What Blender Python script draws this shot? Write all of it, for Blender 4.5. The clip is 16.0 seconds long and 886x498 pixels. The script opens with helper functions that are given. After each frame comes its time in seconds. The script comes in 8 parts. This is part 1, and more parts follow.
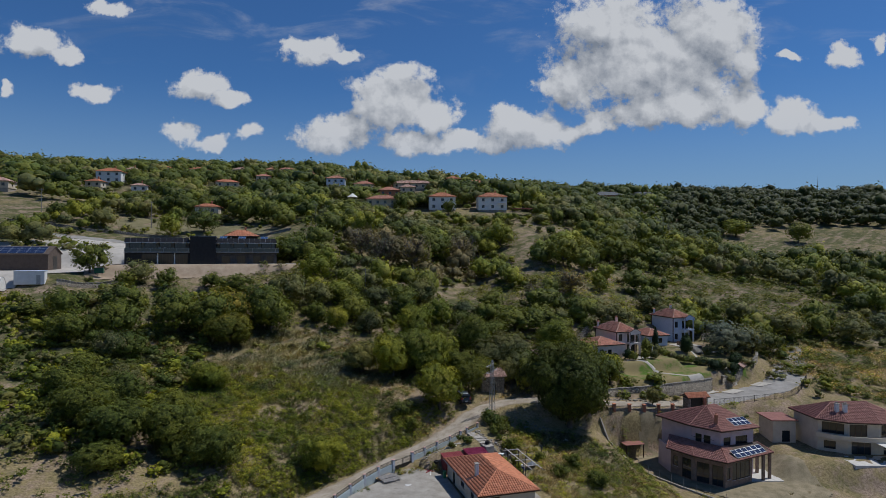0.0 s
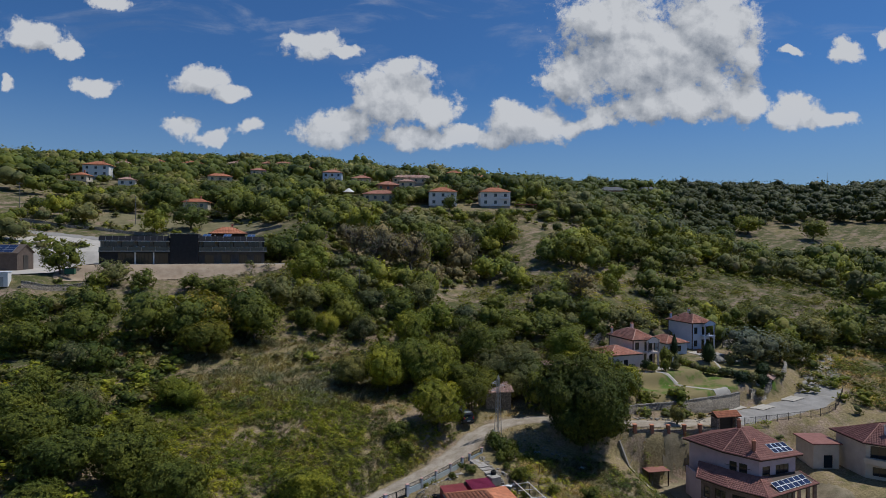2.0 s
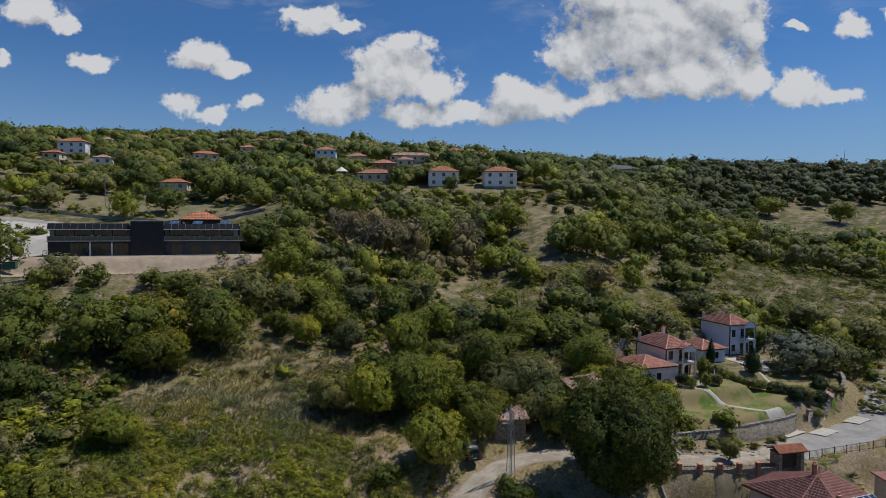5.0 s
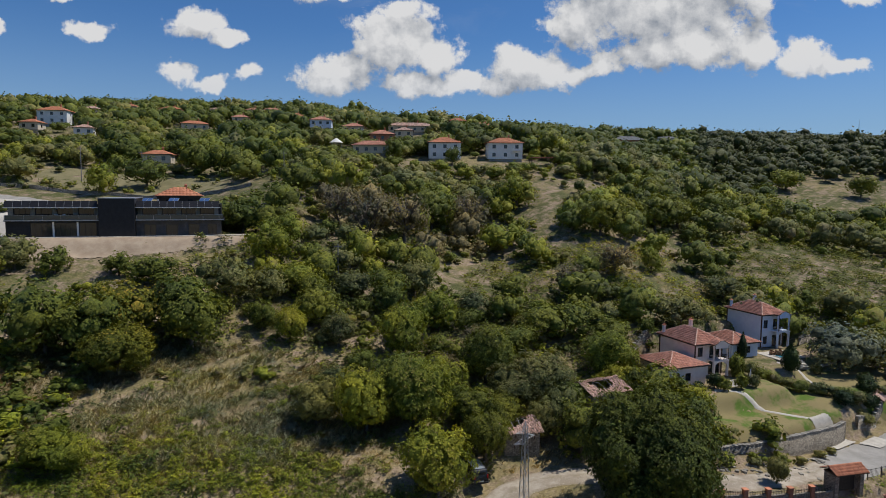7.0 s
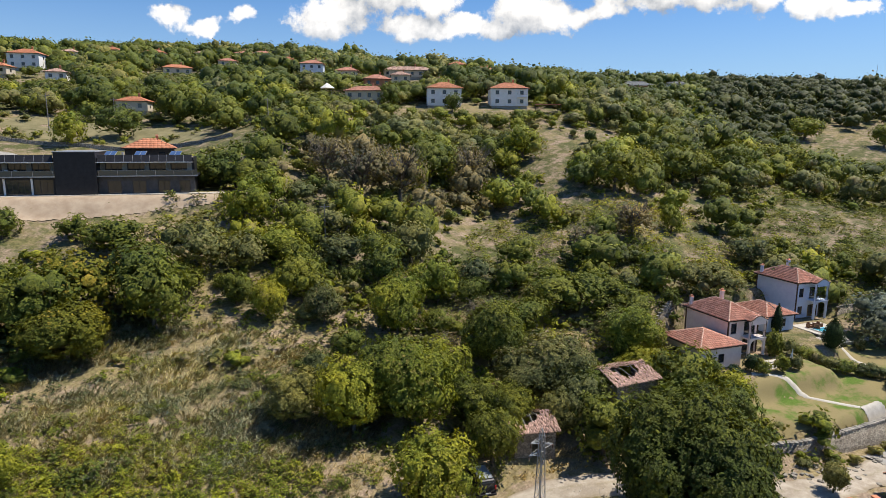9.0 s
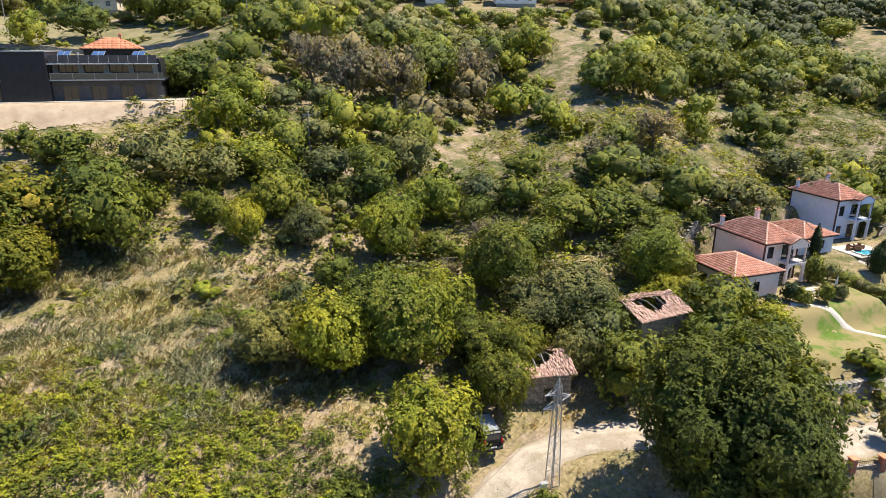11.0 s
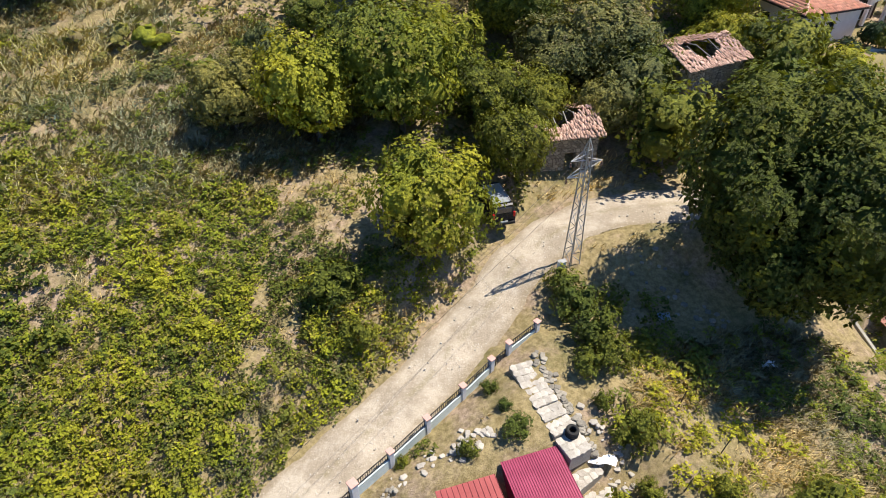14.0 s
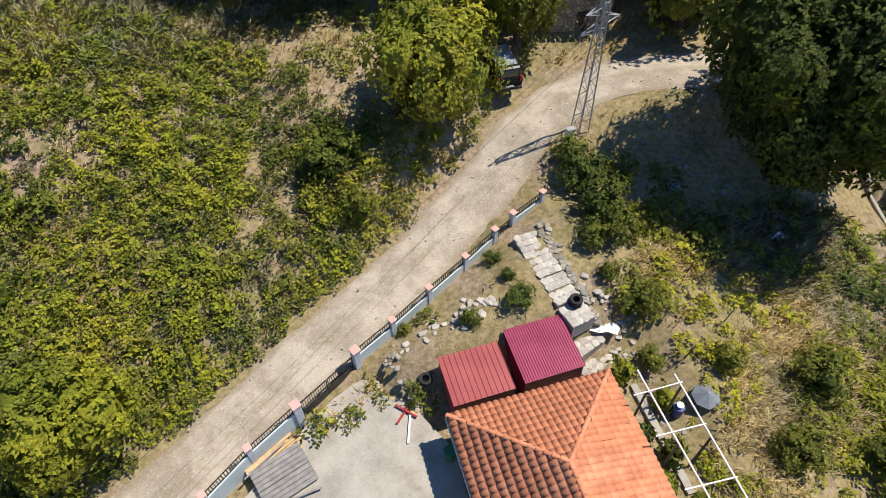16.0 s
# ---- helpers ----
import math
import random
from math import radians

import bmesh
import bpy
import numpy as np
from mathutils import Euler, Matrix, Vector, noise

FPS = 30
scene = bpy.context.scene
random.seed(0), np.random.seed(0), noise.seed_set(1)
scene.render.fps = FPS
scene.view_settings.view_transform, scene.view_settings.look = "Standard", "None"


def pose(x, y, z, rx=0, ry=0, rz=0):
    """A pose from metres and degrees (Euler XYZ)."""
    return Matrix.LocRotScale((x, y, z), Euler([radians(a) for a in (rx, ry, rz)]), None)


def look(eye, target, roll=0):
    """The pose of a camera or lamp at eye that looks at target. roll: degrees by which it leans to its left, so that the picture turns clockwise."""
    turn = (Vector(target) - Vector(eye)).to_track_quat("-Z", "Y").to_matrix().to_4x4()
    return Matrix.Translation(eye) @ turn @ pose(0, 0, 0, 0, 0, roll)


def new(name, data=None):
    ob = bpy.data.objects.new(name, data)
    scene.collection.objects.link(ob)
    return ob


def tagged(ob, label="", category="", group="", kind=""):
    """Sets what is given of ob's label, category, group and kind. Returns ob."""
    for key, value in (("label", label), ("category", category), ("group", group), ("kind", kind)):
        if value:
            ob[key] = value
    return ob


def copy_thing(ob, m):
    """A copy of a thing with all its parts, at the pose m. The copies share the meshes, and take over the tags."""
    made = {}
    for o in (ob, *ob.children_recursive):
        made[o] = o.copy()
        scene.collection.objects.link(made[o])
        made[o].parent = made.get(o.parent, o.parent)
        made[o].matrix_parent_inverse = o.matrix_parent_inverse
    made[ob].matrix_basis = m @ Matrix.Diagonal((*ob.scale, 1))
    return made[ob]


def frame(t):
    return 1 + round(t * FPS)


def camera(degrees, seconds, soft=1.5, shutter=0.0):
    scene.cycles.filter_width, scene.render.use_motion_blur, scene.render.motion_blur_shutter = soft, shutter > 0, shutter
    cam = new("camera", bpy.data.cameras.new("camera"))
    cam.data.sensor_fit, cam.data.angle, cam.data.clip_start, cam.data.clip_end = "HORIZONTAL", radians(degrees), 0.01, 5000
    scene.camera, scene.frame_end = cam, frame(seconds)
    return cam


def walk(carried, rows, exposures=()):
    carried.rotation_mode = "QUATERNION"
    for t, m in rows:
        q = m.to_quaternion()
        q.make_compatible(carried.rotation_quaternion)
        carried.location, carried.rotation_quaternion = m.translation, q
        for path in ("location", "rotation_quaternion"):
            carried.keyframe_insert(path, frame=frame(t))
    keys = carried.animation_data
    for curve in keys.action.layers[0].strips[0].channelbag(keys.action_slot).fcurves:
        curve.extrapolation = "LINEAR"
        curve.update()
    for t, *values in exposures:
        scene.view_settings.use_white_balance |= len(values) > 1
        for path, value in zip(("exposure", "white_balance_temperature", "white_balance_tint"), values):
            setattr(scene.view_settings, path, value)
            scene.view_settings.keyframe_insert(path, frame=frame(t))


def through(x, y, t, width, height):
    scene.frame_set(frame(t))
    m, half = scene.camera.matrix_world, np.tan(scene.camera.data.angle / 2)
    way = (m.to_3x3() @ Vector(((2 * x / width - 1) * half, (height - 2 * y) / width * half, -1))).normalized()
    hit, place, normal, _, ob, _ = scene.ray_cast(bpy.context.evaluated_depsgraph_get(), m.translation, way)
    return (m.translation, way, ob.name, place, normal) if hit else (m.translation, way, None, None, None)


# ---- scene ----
EXPOSURES = [(0.0, -0.7, 6000, 10), (3.5, -0.6, 6100, 10), (6.0, -0.45, 6300, 10), (8.0, -0.1, 6500, 10), (10.5, 0.85, 6950, 10), (12.0, 0.95, 7000, 10), (14.0, 0.7, 6900, 10), (16.0, 0.4, 6750, 10)]
cam = camera(70.97, 16.0, 0.4)
# seconds, eye, yaw, pitch, roll
PATH = [
    (0.0, (0.00, 0.00, 38.00), -0.00, -0.15, 0.21),
    (0.5, (-0.04, 2.99, 38.23), 0.01, -0.16, 0.27),
    (1.0, (-0.04, 5.94, 38.42), 0.02, -0.24, 0.31),
    (1.5, (0.02, 8.91, 38.64), 0.04, -0.44, 0.30),
    (2.0, (0.08, 12.10, 38.97), 0.06, -0.60, 0.30),
    (2.5, (0.13, 15.41, 39.42), 0.09, -0.82, 0.29),
    (3.0, (0.19, 18.78, 39.90), 0.11, -1.08, 0.27),
    (3.5, (0.25, 22.17, 40.36), 0.13, -1.41, 0.31),
    (4.0, (0.27, 25.42, 40.75), 0.14, -1.79, 0.34),
    (4.5, (0.24, 28.57, 41.07), 0.14, -2.20, 0.35),
    (5.0, (0.18, 31.67, 41.36), 0.14, -2.67, 0.35),
    (5.5, (0.11, 34.78, 41.63), 0.14, -3.20, 0.36),
    (6.0, (0.05, 37.99, 41.93), 0.15, -3.81, 0.39),
    (6.5, (0.02, 41.29, 42.27), 0.18, -4.50, 0.43),
    (7.0, (-0.00, 44.56, 42.57), 0.18, -5.30, 0.44),
    (7.5, (-0.04, 47.82, 42.85), 0.16, -6.23, 0.43),
    (8.0, (-0.08, 51.07, 43.09), 0.13, -7.26, 0.40),
    (8.5, (-0.10, 54.23, 43.30), 0.10, -8.54, 0.39),
    (9.0, (-0.10, 57.28, 43.42), 0.08, -10.07, 0.40),
    (9.5, (-0.07, 60.18, 43.37), 0.08, -11.82, 0.41),
    (10.0, (-0.02, 62.88, 43.08), 0.09, -13.74, 0.39),
    (10.5, (0.07, 65.37, 42.48), 0.13, -15.79, 0.34),
    (11.0, (0.19, 67.63, 41.59), 0.19, -17.98, 0.24),
    (11.5, (0.29, 69.74, 40.69), 0.29, -20.42, 0.13),
    (12.0, (0.40, 71.62, 39.78), 0.39, -23.17, -0.01),
    (12.5, (0.50, 73.19, 38.89), 0.52, -26.35, -0.19),
    (13.0, (0.57, 74.42, 38.03), 0.65, -30.18, -0.38),
    (13.5, (0.57, 75.34, 37.18), 0.77, -34.62, -0.54),
    (14.0, (0.48, 76.00, 36.36), 0.84, -39.01, -0.63),
    (14.5, (0.39, 76.42, 35.62), 0.83, -42.87, -0.57),
    (15.0, (0.31, 76.63, 35.08), 0.77, -46.09, -0.45),
    (15.5, (0.25, 76.64, 34.82), 0.75, -48.38, -0.42),
    (16.0, (0.23, 76.56, 34.74), 0.71, -49.84, -0.38),
]
walk(cam, [(t, Matrix.Translation(e) @ pose(0, 0, 0, 0, 0, yaw) @ pose(0, 0, 0, 90 + pitch) @ pose(0, 0, 0, 0, 0, roll))
           for t, e, yaw, pitch, roll in PATH], EXPOSURES)

rng = np.random.default_rng(7)

# ---------------------------------------------------------------- sky and sun
SUN_TO = Vector((6.0, 2.1, 11.4)).normalized()          # towards the sun
SUN_EL = math.asin(SUN_TO.z)
SUN_AZ = math.atan2(SUN_TO.x, SUN_TO.y)


class Nodes:
    """Short spelling for node trees."""

    def __init__(self, tree):
        self.t = tree
        tree.nodes.clear()

    def n(self, kind, **props):
        node = self.t.nodes.new("ShaderNode" + kind)
        for k, v in props.items():
            if k == "operation":
                node.operation = v
            elif k == "data_type":
                node.data_type = v
            elif k == "blend_type":
                node.blend_type = v
            elif k == "noise_dimensions":
                node.noise_dimensions = v
            elif k == "feature":
                node.feature = v
            elif k == "interpolation_type":
                node.interpolation_type = v
        return node

    def put(self, sock, v):
        if isinstance(v, bpy.types.NodeSocket):
            self.t.links.new(v, sock)
        elif v is not None:
            sock.default_value = v

    def math(self, op, a, b=None, c=None, clamp=False):
        node = self.n("Math", operation=op)
        node.use_clamp = clamp
        for s, v in zip(node.inputs, (a, b, c)):
            self.put(s, v)
        return node.outputs[0]

    def vec(self, op, a, b=None, c=None):
        node = self.n("VectorMath", operation=op)
        for s, v in zip(node.inputs, (a, b, c)):
            self.put(s, v)
        return node.outputs["Value"] if op in ("LENGTH", "DOT_PRODUCT") else node.outputs[0]

    def noise(self, where, scale, detail=4, rough=0.55, distort=0.0):
        node = self.n("TexNoise")
        self.put(node.inputs["Vector"], where)
        for k, v in (("Scale", scale), ("Detail", detail), ("Roughness", rough), ("Distortion", distort)):
            node.inputs[k].default_value = v
        return node.outputs["Fac"]

    def ramp(self, fac, lo, hi, a=0.0, b=1.0, smooth=True):
        node = self.n("MapRange", interpolation_type="SMOOTHSTEP" if smooth else "LINEAR")
        for s, v in zip(node.inputs, (fac, lo, hi, a, b)):
            self.put(s, v)
        return node.outputs[0]

    def mix(self, fac, a, b, blend="MIX"):
        node = self.n("Mix", data_type="RGBA", blend_type=blend)
        for s, v in zip((node.inputs[0], node.inputs[6], node.inputs[7]), (fac, a, b)):
            self.put(s, (*v, 1) if isinstance(v, tuple) and len(v) == 3 else v)
        return node.outputs[2]


def make_world():
    w = bpy.data.worlds.new("sky")
    scene.world = w
    w.use_nodes = True
    k = Nodes(w.node_tree)
    sky = k.n("TexSky")
    sky.sky_type, sky.sun_disc = "NISHITA", False
    sky.sun_elevation, sky.sun_rotation = SUN_EL, SUN_AZ
    sky.altitude, sky.air_density, sky.dust_density, sky.ozone_density = 50, 1.0, 0.15, 4.0
    d = k.n("TexCoord").outputs["Generated"]
    sep = k.n("SeparateXYZ")
    k.put(sep.inputs[0], d)
    x, y, z = sep.outputs
    # cloud deck seen towards the north, in the tangent plane of that direction
    yy = k.math("MAXIMUM", y, 0.05)
    com = k.n("CombineXYZ")
    k.put(com.inputs[0], k.math("DIVIDE", x, yy))
    k.put(com.inputs[1], k.math("DIVIDE", z, yy))
    uv = com.outputs[0]
    wob = k.n("TexNoise")
    k.put(wob.inputs["Vector"], uv)
    wob.inputs["Scale"].default_value, wob.inputs["Detail"].default_value = 9, 4
    wob.inputs["Roughness"].default_value = 0.62
    uvw = k.vec("ADD", uv, k.vec("MULTIPLY", k.vec("SUBTRACT", wob.outputs["Color"], (0.5, 0.5, 0.5)), (0.085, 0.065, 0.0)))
    sunward = k.vec("ADD", uvw, (0.014, 0.036, 0.0))

    def field(blobs, uvw):
        """Distance to the nearest of some ellipses (centre and radii), 1 at their edges."""
        low = None
        for cx, cy, rx, ry in blobs:
            rx, ry = rx * 0.92, ry * 0.9
            s = (1 / rx, 1 / ry, 0)
            f = k.vec("LENGTH", k.vec("MULTIPLY_ADD", uvw, s, (-cx / rx, -cy / ry, 0)))
            if low is None:
                low = f
            else:
                node = k.n("Math", operation="SMOOTH_MIN")
                for sock, v in zip(node.inputs, (low, f, 0.35)):
                    k.put(sock, v)
                low = node.outputs[0]
        return low

    great = [(.33, .29, .16, .09), (.27, .36, .10, .06), (.43, .345, .09, .075), (.20, .275, .05, .045),
             (.49, .31, .04, .035), (.39, .225, .09, .04), (.47, .235, .07, .036), (.32, .215, .07, .028), (.56, .215, .06, .034), (.62, .205, .05, .016)]
    middle = [(-.085, .235, .08, .06), (-.065, .28, .035, .03), (-.015, .21, .045, .035), (-.165, .185, .06, .035),
              (-.18, .165, .055, .022), (-.04, .17, .085, .026)]
    right_low = [(.11, .20, .05, .04), (.16, .19, .06, .034), (.21, .19, .035, .02), (.085, .168, .055, .02), (.25, .20, .035, .024), (.03, .175, .05, .02)]
    small = [(-.205, .32, .058, .03), (-.24, .335, .025, .018), (-.155, .31, .028, .016)]
    left = [(-.66, .33, .058, .028), (-.61, .31, .032, .018), (-.395, .26, .05, .03), (-.34, .245, .036, .016),
            (-.57, .253, .044, .018), (-.425, .185, .04, .022), (-.375, .172, .04, .014), (-.305, .182, .024, .016),
            (-.535, .39, .05, .016), (-.705, .25, .014, .016), (.64, .31, .035, .025), (.70, .33, .016, .014), (.56,.305,.02,.008)]
    dist = over = None
    for group in (great, middle, right_low, small, left):
        f, g = field(group, uvw), field(group, sunward)
        dist = f if dist is None else k.math("MINIMUM", dist, f)
        over = g if over is None else k.math("MINIMUM", over, g)
    puff = k.noise(uv, 24, 12, 0.68)
    soft = k.noise(uv, 13, 5, 0.5)
    lit = k.noise(k.vec("ADD", uv, (0.016, 0.026, 0)), 13, 5, 0.5)
    dens = k.math("ADD", k.math("SUBTRACT", 1.0, dist), k.math("MULTIPLY", k.math("SUBTRACT", puff, 0.5), 2.1))
    mask = k.ramp(dens, -0.10, 0.30)
    puff_over = k.noise(k.vec("ADD", uv, (0.010, 0.017, 0)), 24, 7, 0.6)
    puff_here = k.noise(uv, 24, 7, 0.6)
    fall = k.math("ADD", k.math("SUBTRACT", over, dist), k.math("MULTIPLY", k.math("SUBTRACT", puff_here, puff_over), 2.4))
    # wisps high up, and fair-weather cloud all round the rest of the dome
    wispv = k.vec("MULTIPLY", uv, (1.0, 3.5, 1.0))
    wisp = k.ramp(k.noise(wispv, 5, 6, 0.6, 0.6), 0.50, 0.82, 0, 0.45)
    wisp = k.math("MULTIPLY", wisp, k.ramp(z, 0.20, 0.36))
    north = k.ramp(y, 0.25, 0.5)
    rest = k.ramp(k.noise(k.vec("MULTIPLY", d, (1, 1, 2.2)), 4.2, 7, 0.58), 0.60, 0.72)
    rest = k.math("MULTIPLY", rest, k.ramp(z, 0.03, 0.15))
    mask = k.math("MAXIMUM", k.math("MULTIPLY", k.math("MAXIMUM", mask, wisp), north),
                  k.math("MULTIPLY", rest, k.math("SUBTRACT", 1.0, north)))
    # sunlit tops, grey bellies: brighter where the cloud thins out towards the sun
    relief = k.math("MULTIPLY", k.math("SUBTRACT", soft, lit), 1.6)
    tone = k.math("ADD", k.math("ADD", 0.62, relief), k.math("MULTIPLY", fall, 0.75), clamp=True)
    cloud = k.mix(tone, (4.6, 5.1, 5.9), (12.6, 12.5, 12.4))
    # air light thickens towards the horizon
    blue = k.mix(1.0, sky.outputs[0], (0.70, 1.10, 1.52), "MULTIPLY")
    blue = k.mix(k.ramp(z, -0.02, 0.26, 0.70, 0.0), blue, (5.4, 7.4, 9.9))
    out = k.mix(k.math("MULTIPLY", mask, k.ramp(z, 0.0, 0.2, 0.5, 1.0)), blue, cloud)
    bg = k.n("Background")
    k.put(bg.inputs[0], out)
    bg.inputs[1].default_value = 0.070
    k.t.links.new(bg.outputs[0], k.n("OutputWorld").inputs[0])


make_world()
sun = new("sun", bpy.data.lights.new("sun", "SUN"))
sun.data.energy, sun.data.angle, sun.data.color = 5.0, radians(0.53), (1.0, 0.945, 0.85)
sun.matrix_world = look((0, 0, 0), -SUN_TO)


# ---------------------------------------------------------------- materials
def material(name, build):
    m = bpy.data.materials.new(name)
    m.use_nodes = True
    k = Nodes(m.node_tree)
    k.t.links.new(build(k), k.n("OutputMaterial").inputs[0])
    return m


def bsdf(k, colour, rough=0.8, metal=0.0, bump=None, bump_size=0.02, spec=0.3):
    b = k.n("BsdfPrincipled")
    k.put(b.inputs["Base Color"], (*colour, 1) if isinstance(colour, tuple) and len(colour) == 3 else colour)
    k.put(b.inputs["Roughness"], rough)
    k.put(b.inputs["Metallic"], metal)
    b.inputs["Specular IOR Level"].default_value = spec
    if bump is not None:
        u = k.n("Bump")
        u.inputs["Distance"].default_value = bump_size
        k.put(u.inputs["Height"], bump)
        k.put(b.inputs["Normal"], u.outputs[0])
    return b.outputs[0]


def place(k):
    return k.n("NewGeometry").outputs["Position"]


def grainy(name, a, b, scale=3.0, fine=40.0, rough=0.8, metal=0.0, bump=0.01, dirt=None, spec=0.3, vary=0.0):
    """Two tones mixed by broad stains and fine grain, with fine relief."""
    def build(k):
        p = k.n("TexCoord").outputs["Object"]
        broad, grain = k.noise(p, scale, 5, 0.6), k.noise(p, fine, 4, 0.6)
        f = k.math("ADD", k.math("MULTIPLY", broad, 0.65), k.math("MULTIPLY", grain, 0.35))
        c = k.mix(k.ramp(f, 0.3, 0.7), a, b)
        if dirt:
            c = k.mix(k.ramp(k.noise(p, scale * 0.6, 6, 0.7), 0.56, 0.74, 0, 0.7), c, dirt)
        if vary:
            r = k.math("FRACT", k.math("ADD", k.n("ObjectInfo").outputs["Random"], k.n("NewGeometry").outputs["Random Per Island"]))
            c = k.mix(1.0, c, k.mix(r, (1 - vary,) * 3, (1 + vary,) * 3), "MULTIPLY")
        return bsdf(k, c, rough, metal, grain, bump, spec)
    return material(name, build)


def leafy(name, dark, light, dry=None, through=0.22):
    """Leaves: each its own tone, each spray and each tree its own tint, light coming through."""
    def build(k):
        isl = k.n("NewGeometry").outputs["Random Per Island"]
        own = k.n("ObjectInfo").outputs["Random"]
        p = place(k)
        c = k.mix(isl, tuple(v * 0.8 for v in dark), tuple(v * 1.1 for v in light))
        c = k.mix(k.ramp(k.noise(p, 0.35, 3), 0.35, 0.65, 0, 0.5), c, light)
        c = k.mix(1.0, c, k.mix(own, (0.74, 0.80, 0.82), (1.26, 1.18, 1.0)), "MULTIPLY")
        c = k.mix(1.0, c, k.mix(k.ramp(k.noise(p, 0.11, 3, 0.6), 0.32, 0.68), (0.66, 0.76, 0.85), (1.32, 1.20, 0.95)), "MULTIPLY")
        twig = k.noise(p, 2.6, 4, 0.65)
        c = k.mix(1.0, c, k.mix(k.ramp(twig, 0.34, 0.66), (0.62, 0.66, 0.7), (1.3, 1.26, 1.1)), "MULTIPLY")
        if dry:
            c = k.mix(k.math("MULTIPLY", k.ramp(isl, 0.72, 0.95), k.ramp(k.noise(p, 0.15, 2), 0.4, 0.65)), c, dry)
        b = k.n("BsdfPrincipled")
        k.put(b.inputs["Base Color"], c)
        b.inputs["Roughness"].default_value = 0.48
        b.inputs["Specular IOR Level"].default_value = 0.16
        u = k.n("Bump")
        u.inputs["Distance"].default_value = 0.25
        k.put(u.inputs["Height"], k.noise(p, 5.0, 4, 0.7))
        k.put(b.inputs["Normal"], u.outputs[0])
        tr = k.n("BsdfTranslucent")
        k.put(tr.inputs[0], k.mix(1.0, c, (1.25, 1.2, 0.55), "MULTIPLY"))
        mx = k.n("MixShader")
        mx.inputs[0].default_value = through
        k.t.links.new(b.outputs[0], mx.inputs[1])
        k.t.links.new(tr.outputs[0], mx.inputs[2])
        return mx.outputs[0]
    return material(name, build)


LEAF_DARK = leafy("walnut_leaves", (0.050, 0.070, 0.015), (0.135, 0.162, 0.034))
# very dark green with a cloud's shadow put into the leaf colour
LEAF_CLOUD_SHADE = leafy("cloud_shaded_leaves", (0.028, 0.042, 0.012), (0.066, 0.080, 0.020), through=0.15)
LEAF_MID = leafy("oak_leaves", (0.076, 0.096, 0.018), (0.192, 0.220, 0.045))
LEAF_LIGHT = leafy("acacia_leaves", (0.145, 0.170, 0.018), (0.310, 0.330, 0.048), (0.31, 0.26, 0.07))
LEAF_GREY = leafy("elm_leaves", (0.112, 0.120, 0.041), (0.238, 0.243, 0.098), (0.27, 0.22, 0.11))
LEAF_BROWN = leafy("twiggy_leaves", (0.130, 0.112, 0.060), (0.265, 0.225, 0.130), (0.22, 0.17, 0.10))
LEAF_DRY = leafy("turning_leaves", (0.095, 0.105, 0.014), (0.215, 0.215, 0.032), (0.46, 0.32, 0.05))
LEAF_SILVER = leafy("silver_leaves", (0.14, 0.155, 0.10), (0.32, 0.33, 0.25))
LEAF_WEED = leafy("weed_leaves", (0.190, 0.218, 0.020), (0.400, 0.415, 0.050), (0.34, 0.27, 0.08))
SILVER_GRASS = leafy("silver_grass", (0.36, 0.335, 0.19), (0.60, 0.55, 0.37), (0.40, 0.34, 0.2), 0.1)
STRAW = leafy("straw", (0.36, 0.29, 0.18), (0.58, 0.48, 0.32), (0.30, 0.23, 0.13), 0.1)
TWIG = grainy("bare_twigs", (0.10, 0.085, 0.07), (0.19, 0.165, 0.14), 4, 40)
BARK = grainy("bark", (0.07, 0.055, 0.042), (0.16, 0.13, 0.10), 4, 25, bump=0.03)
NEEDLE = leafy("cypress_leaves", (0.018, 0.040, 0.016), (0.045, 0.075, 0.028), through=0.15)


